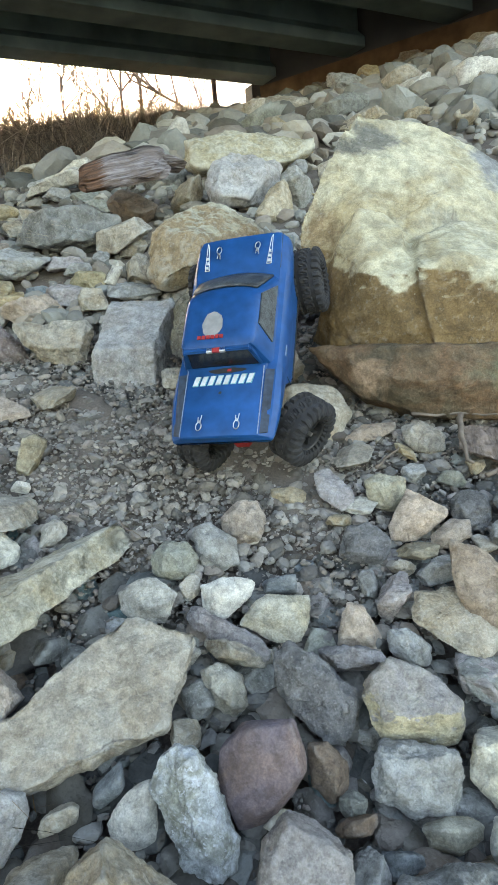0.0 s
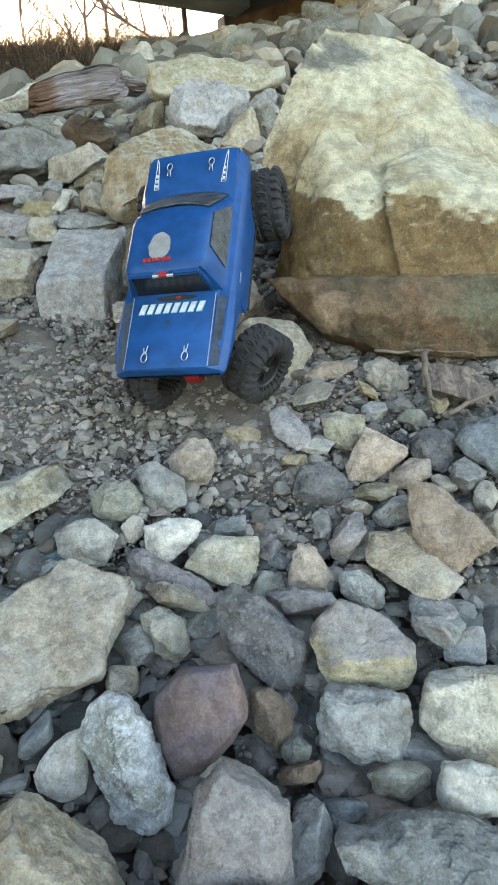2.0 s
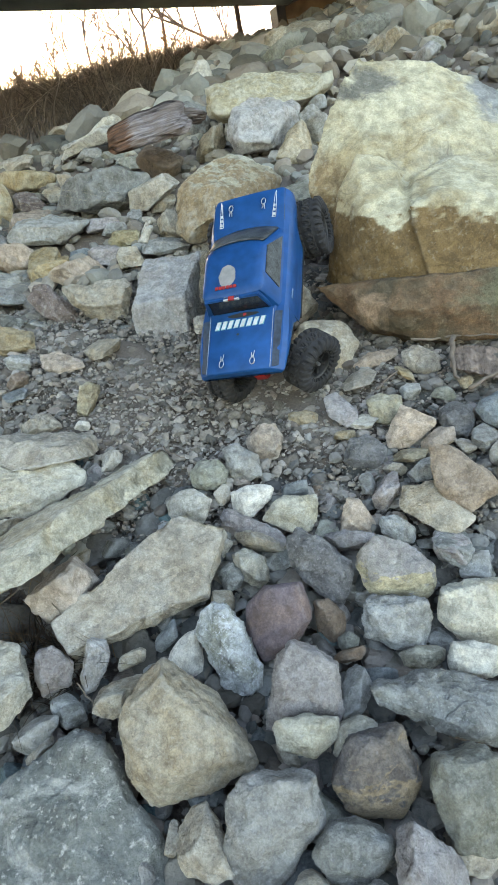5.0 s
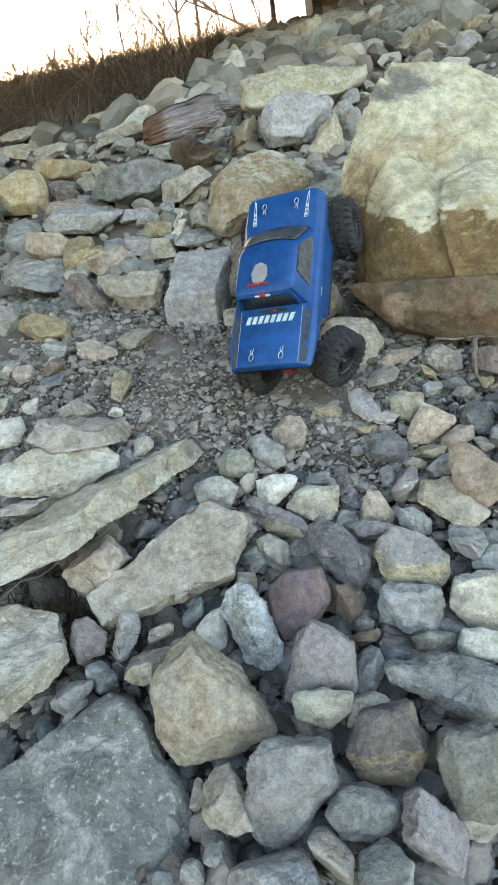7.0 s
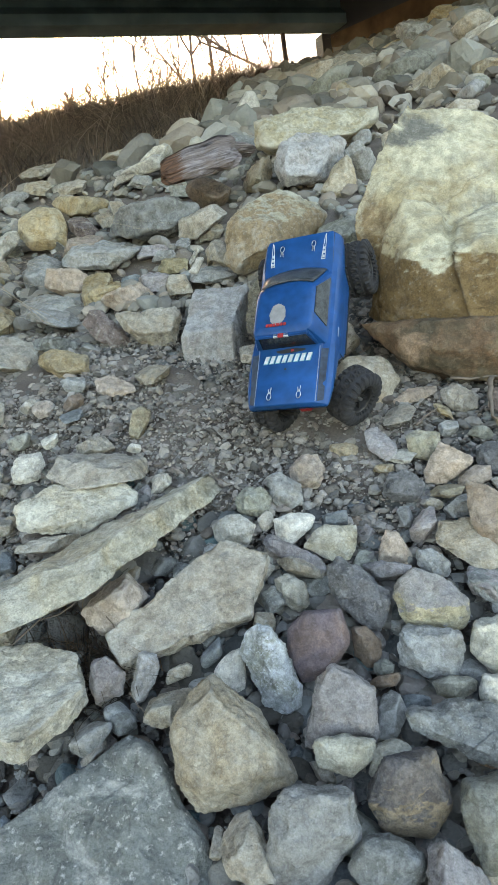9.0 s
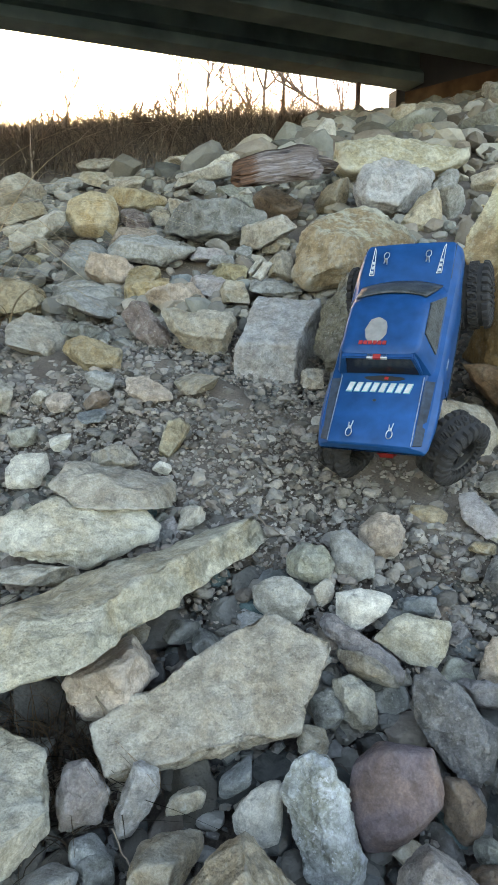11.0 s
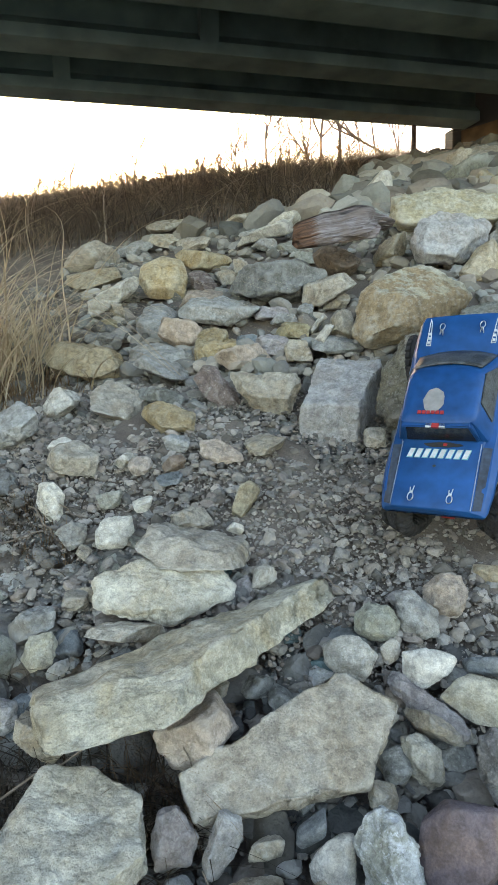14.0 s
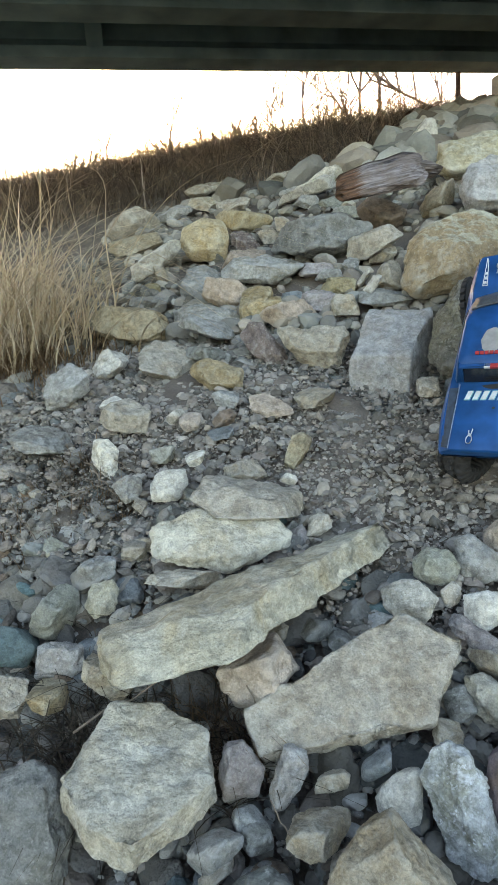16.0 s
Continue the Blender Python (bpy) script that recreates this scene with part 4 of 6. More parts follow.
hewn_stone("wh", (-0.138, 0.963, 0.359), (73, 3, -0), ((-0.055, 0.012, -0.002), (-0.02, 0.036, -0.006), (0.012, 0.04, -0.006), (0.053, 0.011, -0.002), (0.032, -0.039, 0.006), (-0.039, -0.027, 0.004), (-0.019, 0.018, 0.011), (0.02, 0.026, 0.008), (0.033, -0.007, 0.024), (-0.026, -0.01, 0.018)), 0.032, 75, edge=50, rough=0.025)
hewn_stone("pk", (0.212, 0.907, 0.319), (73, 3, -0), ((-0.018, 0.04, -0.006), (0.008, 0.035, -0.005), (0.036, -0.015, 0.003), (0.036, -0.04, 0.007), (-0.036, -0.027, 0.004), (-0.031, 0.015, -0.002), (-0.011, 0.028, 0.01), (0.018, -0.013, 0.021), (-0.026, -0.007, 0.016)), 0.029, 76, edge=50, rough=0.02)
hewn_stone("dg", (0.312, 0.524, 0.179), (72, 9, 9), ((-0.102, 0.036, -0.022), (-0.02, 0.046, -0.028), (0.069, 0.037, -0.022), (0.133, 0.019, -0.012), (0.107, -0.042, 0.027), (0.024, -0.035, 0.022), (-0.049, -0.017, 0.011), (-0.114, 0.011, -0.006), (-0.125, 0.025, -0.015), (-0.097, 0.036, -0.005), (0.057, 0.033, 0.004), (0.095, -0.014, 0.034), (0.018, -0.009, 0.038), (-0.083, 0.016, 0.012)), 0.044, 77, edge=34, rough=0.03)
hewn_stone("be", (-0.06, 0.472, 0.213), (72, 9, 9), ((-0.046, 0.102, -0.015), (0.013, 0.051, -0.008), (0.057, 0.018, -0.003), (0.11, -0.052, 0.008), (0.019, -0.088, 0.015), (-0.055, -0.099, 0.017), (-0.082, -0.073, 0.012), (-0.111, 0.009, -0.001), (-0.081, 0.072, -0.011), (-0.045, 0.088, 0.018), (0.043, 0.022, 0.026), (0.077, -0.037, 0.028), (-0.045, -0.038, 0.052), (-0.083, 0.018, 0.026)), 0.085, 78, edge=30, rough=0.03)
hewn_stone("sp", (-0.268, 0.367, 0.133), (72, 9, 9), ((-0.12, 0.016, -0.011), (-0.042, 0.056, -0.037), (0.041, 0.132, -0.082), (0.081, 0.106, -0.068), (0.136, 0.05, -0.034), (0.185, -0.013, 0.009), (0.184, -0.063, 0.047), (0.113, -0.103, 0.081), (-0.144, -0.105, 0.083), (-0.181, -0.009, 0.006), (-0.096, 0.015, 0.006), (0.047, 0.12, -0.057), (0.127, 0.051, -0.007), (0.166, -0.008, 0.031), (0.108, -0.079, 0.093), (-0.125, -0.084, 0.089)), 0.05, 79, edge=50, rough=0.025)
hewn_stone("gr", (0.063, 0.355, 0.148), (72, 9, 9), ((-0.035, 0.075, -0.012), (0.06, 0.076, -0.012), (0.067, 0.025, -0.004), (0.035, -0.025, 0.004), (-0.011, -0.074, 0.013), (-0.05, -0.06, 0.01), (-0.066, -0.004, 0.001), (-0.058, 0.053, -0.008), (-0.029, 0.074, 0.01), (0.048, 0.075, 0.01), (0.044, 0.035, 0.023), (-0.035, 0.013, 0.031), (-0.027, -0.043, 0.025)), 0.053, 80, edge=34, rough=0.035)
hewn_stone("bd", (0.2, 0.431, 0.167), (72, 9, 9), ((-0.037, 0.045, -0.007), (0.037, 0.061, -0.01), (0.067, -0.015, 0.002), (0.025, -0.06, 0.01), (-0.04, -0.053, 0.009), (-0.067, -0.012, 0.002), (-0.032, 0.041, 0.011), (0.026, 0.051, 0.009), (0.047, -0.001, 0.022), (-0.028, 0.007, 0.031), (0.005, -0.035, 0.023)), 0.052, 81, edge=45, rough=0.03)
hewn_stone("gn", (0.322, 0.389, 0.149), (72, 9, 9), ((-0.051, 0.058, -0.009), (0.025, 0.073, -0.012), (0.064, -0.012, 0.001), (0.016, -0.071, 0.011), (-0.037, -0.047, 0.008), (-0.064, 0.022, -0.004), (-0.046, 0.054, 0.011), (0.013, 0.065, 0.009), (0.035, -0, 0.024), (-0.03, 0.004, 0.032)), 0.052, 82, edge=30, rough=0.03)
hewn_stone("dg", (0.165, 0.344, 0.133), (72, 9, 9), ((-0.037, 0.031, -0.005), (0.002, 0.038, -0.006), (0.047, 0.017, -0.003), (0.054, -0.017, 0.003), (0.022, -0.037, 0.006), (-0.038, -0.031, 0.005), (-0.056, -0.004, 0.001), (-0.029, 0.029, 0.008), (0.028, 0.02, 0.014), (0.012, -0.015, 0.018), (-0.036, -0.003, 0.02)), 0.033, 83, rough=0.035)
hewn_stone("wl", (0.107, 0.469, 0.195), (72, 9, 9), ((-0.044, 0.024, -0.004), (-0.001, 0.031, -0.005), (0.051, 0.027, -0.005), (0.046, -0.003, -0), (0.011, -0.031, 0.005), (-0.035, -0.021, 0.003), (-0.051, 0.007, -0.001), (-0.032, 0.02, 0.009), (0.033, 0.024, 0.011), (0.001, -0.005, 0.02)), 0.027, 84, edge=50, rough=0.03)
hewn_stone("wl", (0.175, 0.483, 0.181), (72, 9, 9), ((-0.024, 0.016, -0.002), (0.011, 0.028, -0.004), (0.036, 0.02, -0.003), (0.027, -0.01, 0.002), (-0.012, -0.027, 0.005), (-0.036, -0.024, 0.005), (-0.013, 0.014, 0.011), (0.021, 0.017, 0.011), (-0.014, -0.012, 0.013)), 0.024, 85, edge=50, rough=0.02)
hewn_stone("be", (0.181, 1.423, 0.565), (72, 9, 9), ((-0.065, 0.087, -0.012), (0.044, 0.088, -0.013), (0.097, 0.024, -0.004), (0.056, -0.055, 0.008), (-0.006, -0.086, 0.013), (-0.082, -0.048, 0.008), (-0.097, 0.023, -0.003), (-0.054, 0.057, 0.021), (0.026, 0.058, 0.021), (0.053, 0.009, 0.038), (-0.013, -0.046, 0.056), (-0.071, 0, 0.044)), 0.068, 86, edge=26, rough=0.02)
hewn_stone("db", (-0.053, 1.762, 0.826), (81, 1, 15), ((-0.051, 0.144, -0.021), (0.106, 0.157, -0.024), (0.15, 0.02, -0.004), (0.139, -0.079, 0.011), (0.041, -0.136, 0.02), (-0.12, -0.154, 0.024), (-0.151, -0.097, 0.015), (-0.118, 0.018, -0.002), (-0.074, 0.091, 0.045), (0.078, 0.096, 0.044), (0.091, -0.07, 0.099), (-0.112, -0.125, 0.099), (0.006, -0.025, 0.102)), 0.12, 87, edge=50, rough=0.05, name='boulder', label='dark squarish pitted boulder with pale lichen top')
hewn_stone("bp", (-0.716, 1.818, 0.792), (81, 1, 15), ((-0.059, 0.076, -0.01), (-0.013, 0.082, -0.012), (0.072, -0.02, 0.003), (0.082, -0.067, 0.01), (0.028, -0.08, 0.012), (-0.038, -0.031, 0.005), (-0.082, 0.034, -0.004), (-0.037, 0.054, 0.012), (-0.008, 0.05, 0.023), (0.057, -0.042, 0.036), (-0.007, -0.023, 0.029)), 0.064, 88, edge=30, rough=0.03)
hewn_stone("be", (-0.547, 1.795, 0.776), (81, 1, 15), ((-0.123, 0.069, -0.01), (0.106, 0.062, -0.01), (0.121, 0.035, -0.006), (0.089, -0.064, 0.009), (0.01, -0.07, 0.011), (-0.071, -0.021, 0.004), (-0.088, 0.049, 0.013), (0.097, 0.04, 0.023), (0.076, -0.024, 0.053), (-0.041, -0.011, 0.051)), 0.055, 89, edge=50, rough=0.03)
hewn_stone("ta", (-0.789, 1.598, 0.714), (81, 1, 15), ((-0.08, 0.046, -0.006), (-0.022, 0.055, -0.008), (0.085, 0.019, -0.003), (0.082, -0.037, 0.005), (-0.017, -0.055, 0.008), (-0.087, 0.012, -0.001), (-0.058, 0.036, 0.015), (0.074, 0.003, 0.029), (0.062, -0.03, 0.034), (-0.01, -0.028, 0.044)), 0.044, 90, edge=50, rough=0.025)
hewn_stone("pk", (-0.573, 1.479, 0.642), (81, 1, 15), ((-0.067, 0.03, -0.018), (-0.021, 0.038, -0.023), (0.06, -0.008, 0.004), (0.068, -0.026, 0.015), (-0.014, -0.038, 0.023), (-0.066, -0.009, 0.005), (-0.046, 0.024, -0.006), (0.049, -0.012, 0.021), (-0.013, -0.023, 0.03)), 0.02, 91, edge=50, rough=0.03)
hewn_stone("ta", (-1.419, 2.895, 1.293), (81, 1, 15), ((-0.119, 0.061, -0.009), (-0.007, 0.122, -0.018), (0.109, 0.093, -0.014), (0.136, -0.011, 0.001), (0.116, -0.115, 0.016), (-0.068, -0.123, 0.018), (-0.135, -0.028, 0.004), (-0.061, 0.029, 0.053), (0.079, 0.051, 0.049), (0.101, -0.077, 0.087), (-0.054, -0.076, 0.078)), 0.094, 92, edge=24, rough=0.02)
hewn_stone("cr", (-0.121, 2.296, 1.054), (81, 1, 15), ((-0.173, 0.084, -0.012), (-0.036, 0.155, -0.022), (0.068, 0.162, -0.024), (0.232, 0.077, -0.012), (0.177, -0.02, 0.002), (0.083, -0.095, 0.013), (-0.185, -0.16, 0.024), (-0.23, -0.108, 0.017), (-0.204, 0.02, -0.002), (-0.148, 0.04, 0.043), (0.061, 0.117, 0.011), (0.181, 0.042, 0.041), (-0.04, -0.008, 0.117), (-0.082, -0.091, 0.14), (-0.189, -0.139, 0.099)), 0.124, 93, edge=50, rough=0.03)
hewn_stone("yg", (0.027, 3.626, 1.651), (81, 1, 15), ((-0.417, 0.057, -0.006), (-0.261, 0.108, -0.014), (0.05, 0.12, -0.017), (0.421, 0.08, -0.013), (0.387, 0.031, -0.006), (0.227, -0.101, 0.014), (0.074, -0.086, 0.012), (-0.171, -0.046, 0.007), (-0.296, -0.121, 0.019), (-0.412, -0.074, 0.013), (-0.384, -0.013, 0.079), (0.339, 0.027, 0.042), (0.174, -0.112, 0.129), (-0.347, -0.132, 0.135)), 0.2, 94, edge=50, rough=0.03)
hewn_stone("gb", (-0.014, 3.156, 1.416), (81, 1, 15), ((-0.145, 0.109, -0.015), (-0.012, 0.148, -0.021), (0.205, 0.083, -0.013), (0.188, -0.018, 0.001), (0.034, -0.147, 0.021), (-0.169, -0.12, 0.018), (-0.202, -0.006, 0.002), (-0.125, 0.055, 0.059), (0.129, 0.038, 0.06), (0.001, -0.115, 0.093), (-0.157, -0.088, 0.09)), 0.112, 95, edge=34, rough=0.04)
hewn_stone("ta", (0.112, 2.993, 1.286), (81, 1, 15), ((0.072, 0.116, -0.017), (0.1, 0.035, -0.005), (0.076, -0.113, 0.016), (-0.039, -0.114, 0.017), (-0.101, -0.061, 0.009), (-0.007, 0.061, -0.009), (0.042, 0.059, 0.039), (0.034, -0.09, 0.071), (-0.076, -0.067, 0.058)), 0.079, 96, edge=40, rough=0.03)
hewn_stone("wh", (-0.901, 1.155, 0.554), (79, 4, 22), ((-0.032, 0.051, -0.008), (0.003, 0.056, -0.008), (0.035, 0.021, -0.003), (0.028, -0.042, 0.007), (0.014, -0.056, 0.009), (-0.037, -0.008, 0.001), (-0.013, 0.037, 0.014), (0.024, 0.007, 0.023), (0.011, -0.034, 0.025)), 0.029, 97, edge=45, rough=0.03)
hewn_stone("wh", (-0.698, 1.106, 0.51), (79, 4, 22), ((-0.032, 0.032, -0.005), (0.04, 0.042, -0.006), (0.047, 0.001, 0), (0.022, -0.035, 0.006), (-0.039, -0.041, 0.006), (-0.046, -0.013, 0.002), (-0.017, 0.024, 0.011), (0.031, 0.03, 0.012), (0.015, -0.017, 0.025), (-0.028, -0.018, 0.021)), 0.033, 98, edge=50, rough=0.03)
hewn_stone("wl", (-0.505, 0.973, 0.442), (79, 4, 22), ((-0.162, 0.026, -0.015), (-0.043, 0.063, -0.034), (0.05, 0.061, -0.032), (0.16, 0.023, -0.012), (0.153, -0.008, 0.005), (0.024, -0.06, 0.033), (-0.093, -0.056, 0.03), (-0.14, -0.031, 0.016), (-0.137, 0.023, -0.001), (0.01, 0.053, -0.016), (0.013, -0.023, 0.056), (0.141, 0.009, 0.008), (-0.102, -0.031, 0.043)), 0.054, 99, edge=50, rough=0.03)
hewn_stone("gb", (-0.727, 0.714, 0.286), (79, 4, 22), ((-0.048, 0.024, -0.004), (-0.018, 0.034, -0.005), (0.043, 0.025, -0.004), (0.047, -0.009, 0.002), (0.027, -0.033, 0.006), (-0.042, -0.034, 0.006), (-0.028, 0.024, 0.011), (0.039, 0.023, 0.012), (0.03, -0.012, 0.023), (-0.029, -0.013, 0.021)), 0.029, 100, edge=45, rough=0.035)
hewn_stone("yg", (-0.708, 0.83, 0.353), (79, 4, 22), ((-0.024, 0.03, -0.005), (0.02, 0.041, -0.007), (0.034, 0.019, -0.003), (0.028, -0.023, 0.003), (-0.015, -0.039, 0.006), (-0.035, -0.013, 0.002), (-0.012, 0.025, 0.008), (0.024, 0.026, 0.01), (-0.001, -0.02, 0.017)), 0.028, 101, edge=40, rough=0.03)
hewn_stone("dg", (-0.596, 0.447, 0.18), (79, 4, 22), ((-0.081, 0.075, -0.013), (0.013, 0.105, -0.017), (0.045, 0.09, -0.015), (0.074, 0.011, -0.002), (0.073, -0.045, 0.008), (0.049, -0.1, 0.017), (-0.066, -0.101, 0.017), (-0.055, 0.072, 0.01), (0.037, 0.09, 0.007), (0.063, 0.023, 0.029), (0.042, -0.051, 0.042), (-0.04, -0.051, 0.042)), 0.059, 102, rough=0.035)
hewn_stone("gp", (-0.325, 0.606, 0.236), (79, 4, 22), ((-0.027, 0.04, -0.007), (0.001, 0.043, -0.007), (0.034, 0.007, -0.001), (0.026, -0.03, 0.005), (-0.026, -0.042, 0.007), (-0.035, -0.008, 0.001), (-0.019, 0.039, 0.006), (0.018, 0.013, 0.017), (-0.022, -0.017, 0.022)), 0.028, 103, edge=45, rough=0.03)
hewn_stone("gb", (-0.262, 0.63, 0.223), (79, 4, 22), ((-0.006, 0.049, -0.008), (0.027, 0.038, -0.006), (0.031, 0.015, -0.002), (-0.006, -0.044, 0.007), (-0.027, -0.048, 0.008), (-0.03, -0.015, 0.003), (-0.001, 0.047, 0.005), (0.02, 0.03, 0.011), (-0.018, -0.03, 0.018), (-0.02, -0.001, 0.02)), 0.024, 104, edge=45, rough=0.03)
hewn_stone("yg", (0.303, 1.188, 0.451), (73, 3, -0), ((-0.042, 0.025, -0.004), (-0.015, 0.039, -0.006), (0.041, 0.03, -0.004), (0.043, -0.002, 0.001), (0.015, -0.039, 0.006), (-0.022, -0.035, 0.005), (-0.039, -0.007, 0.001), (-0.026, 0.021, 0.017), (0.024, 0.017, 0.018), (0.002, -0.018, 0.025)), 0.031, 161, edge=30, rough=0.02)
hewn_stone("pk", (0.352, 1.112, 0.427), (73, 3, -0), ((-0.02, 0.052, -0.008), (0.008, 0.029, -0.005), (0.059, 0.009, -0.001), (0.057, -0.001, 0), (0.006, -0.031, 0.005), (-0.01, -0.05, 0.007), (-0.055, -0.045, 0.006), (-0.059, -0.02, 0.003), (-0.033, -0, -0), (-0.016, 0.034, 0.007), (0.013, 0.007, 0.019), (-0.013, -0.02, 0.025), (-0.044, -0.028, 0.02)), 0.041, 162, edge=60, rough=0.02)
hewn_stone("pk", (0.402, 1.085, 0.397), (73, 3, -0), ((-0.039, -0.004, 0.001), (0.002, 0.028, -0.004), (0.037, 0.025, -0.003), (0.038, -0.004, 0.002), (-0, -0.027, 0.005), (-0.035, -0.027, 0.005), (-0.025, -0.003, 0.021), (0.011, 0.014, 0.019), (0.001, -0.013, 0.023)), 0.022, 163, edge=50, rough=0.02)
hewn_stone("da", (0.452, 1.129, 0.423), (73, 3, -0), ((-0.039, 0.023, -0.003), (-0.007, 0.043, -0.006), (0.033, 0.028, -0.004), (0.041, -0.008, 0.002), (0.019, -0.043, 0.007), (-0.021, -0.038, 0.006), (-0.042, -0.007, 0.001), (-0.03, 0.015, 0.023), (0.013, 0.011, 0.024), (-0.007, -0.022, 0.029)), 0.033, 164, edge=26, rough=0.03)
hewn_stone("da", (0.243, 1.065, 0.396), (73, 3, -0), ((-0.028, 0.032, -0.005), (0.016, 0.039, -0.005), (0.049, 0.005, -0), (0.043, -0.033, 0.006), (-0.01, -0.039, 0.006), (-0.048, -0.018, 0.003), (-0.043, 0.011, -0.001), (-0.02, 0.019, 0.018), (0.016, 0.021, 0.017), (0.019, -0.019, 0.024), (-0.03, -0.012, 0.022)), 0.032, 165, edge=40, rough=0.03)
hewn_stone("ta", (0.11, 1.218, 0.446), (73, 3, -0), ((-0.04, 0.017, -0.003), (0.006, 0.022, -0.003), (0.039, 0.011, -0.002), (0.037, -0.014, 0.002), (0.001, -0.022, 0.003), (-0.04, -0.005, 0), (-0.026, 0.01, 0.013), (0.023, 0.008, 0.014), (0.004, -0.01, 0.016)), 0.018, 166, edge=24, rough=0.02)
hewn_stone("gp", (0.203, 1.202, 0.46), (73, 3, -0), ((-0.042, 0.036, -0.024), (-0.009, 0.047, -0.032), (0.038, -0.003, 0.002), (0.041, -0.035, 0.025), (0.009, -0.046, 0.032), (-0.037, -0.008, 0.006), (-0.026, 0.026, -0.006), (0.019, -0.011, 0.02), (0.009, -0.03, 0.033)), 0.02, 167, edge=50, rough=0.02)
hewn_stone("be", (0.411, 1.344, 0.52), (73, 3, -0), ((-0.047, 0.026, -0.004), (-0.009, 0.044, -0.007), (0.047, 0.007, -0.001), (0.048, -0.029, 0.004), (0, -0.043, 0.006), (-0.044, -0.01, 0.001), (-0.034, 0.017, 0.017), (0.015, 0.005, 0.019), (-0.003, -0.027, 0.023)), 0.034, 168, edge=40, rough=0.025)
hewn_stone("pk", (0.304, 1.395, 0.529), (73, 3, -0), ((-0.065, -0.011, 0.006), (-0.015, 0.021, -0.012), (0.06, 0.028, -0.015), (0.065, 0.008, -0.004), (0.007, -0.018, 0.01), (-0.054, -0.027, 0.015), (-0.042, -0.006, 0.012), (0.039, 0.013, 0.002), (-0.012, -0.013, 0.016)), 0.02, 169, edge=50, rough=0.02)
hewn_stone("pk", (0.022, 1.123, 0.43), (73, 3, -0), ((-0.045, 0.012, -0.002), (-0.017, 0.044, -0.007), (0.029, 0.042, -0.006), (0.045, 0.006, -0.001), (0.033, -0.034, 0.005), (-0.005, -0.044, 0.006), (-0.038, -0.023, 0.003), (-0.018, 0.02, 0.019), (0.021, 0.022, 0.019), (0.025, -0.018, 0.027), (-0.018, -0.018, 0.024)), 0.035, 170, edge=50, rough=0.03)
hewn_stone("gr", (-0.026, 1.068, 0.407), (73, 3, -0), ((-0.047, 0.034, -0.006), (-0.013, 0.045, -0.007), (0.036, 0.014, -0.002), (0.046, -0.034, 0.005), (0.008, -0.045, 0.007), (-0.036, -0.029, 0.004), (-0.027, 0.025, 0.014), (0.024, 0.007, 0.017), (0.015, -0.028, 0.022), (-0.02, -0.013, 0.02)), 0.037, 171, edge=40, rough=0.03)
hewn_stone("gn", (-0.099, 1.032, 0.401), (73, 3, -0), ((-0.046, 0.008, -0.001), (-0.02, 0.036, -0.006), (0.022, 0.034, -0.005), (0.045, 0.003, -0), (0.038, -0.03, 0.005), (-0.008, -0.037, 0.006), (-0.039, -0.024, 0.004), (-0.018, 0.014, 0.02), (0.023, 0.017, 0.02), (0.026, -0.016, 0.025), (-0.018, -0.013, 0.024)), 0.029, 172, edge=28, rough=0.025)
hewn_stone("bl", (0.571, 1.128, 0.436), (73, 3, -0), ((-0.083, 0.004, -0.002), (-0.032, 0.035, -0.017), (0.067, 0.064, -0.03), (0.087, 0.014, -0.006), (0.041, -0.056, 0.029), (-0.019, -0.06, 0.031), (-0.064, -0.036, 0.018), (-0.064, -0.001, 0.021), (0.032, 0.034, 0.004), (0.026, -0.026, 0.041), (-0.038, -0.037, 0.045)), 0.05, 173, edge=40, rough=0.025)
hewn_stone("gr", (0.285, 0.88, 0.295), (73, 3, -0), ((-0.035, 0.028, -0.005), (-0.001, 0.031, -0.005), (0.036, 0.003, -0), (0.031, -0.024, 0.004), (-0.003, -0.032, 0.005), (-0.035, -0.001, -0), (-0.022, 0.023, 0.015), (0.014, 0.009, 0.017), (-0.001, -0.014, 0.021)), 0.026, 174, edge=26, rough=0.03)
hewn_stone("br", (0.143, 0.715, 0.217), (73, 3, -0), ((-0.028, 0.037, -0.006), (0.001, 0.04, -0.006), (0.029, 0.013, -0.002), (0.027, -0.024, 0.004), (0.004, -0.04, 0.007), (-0.023, -0.017, 0.003), (-0.017, 0.037, 0.015), (0.011, 0.021, 0.018), (0.007, -0.014, 0.024)), 0.023, 175, edge=26, rough=0.02)
hewn_stone("wl", (-0.003, 0.828, 0.271), (73, 3, -0), ((-0.039, 0.03, -0.005), (-0.007, 0.041, -0.006), (0.03, 0.021, -0.003), (0.038, -0.024, 0.004), (0.015, -0.041, 0.007), (-0.018, -0.017, 0.003), (-0.034, 0.01, -0.002), (-0.019, 0.029, 0.016), (0.018, 0.02, 0.018), (0.019, -0.018, 0.024), (-0.01, 0.005, 0.02)), 0.03, 176, edge=30, rough=0.045)
hewn_stone("wl", (0.287, 0.645, 0.177), (73, 3, -0), ((-0.039, 0.011, -0.002), (-0.006, 0.022, -0.004), (0.041, 0.02, -0.003), (0.039, 0.001, -0), (0.009, -0.021, 0.003), (-0.027, -0.011, 0.002), (-0.022, 0.018, 0.014), (0.023, 0.02, 0.014), (0.002, -0.002, 0.018)), 0.019, 177, edge=50, rough=0.02)
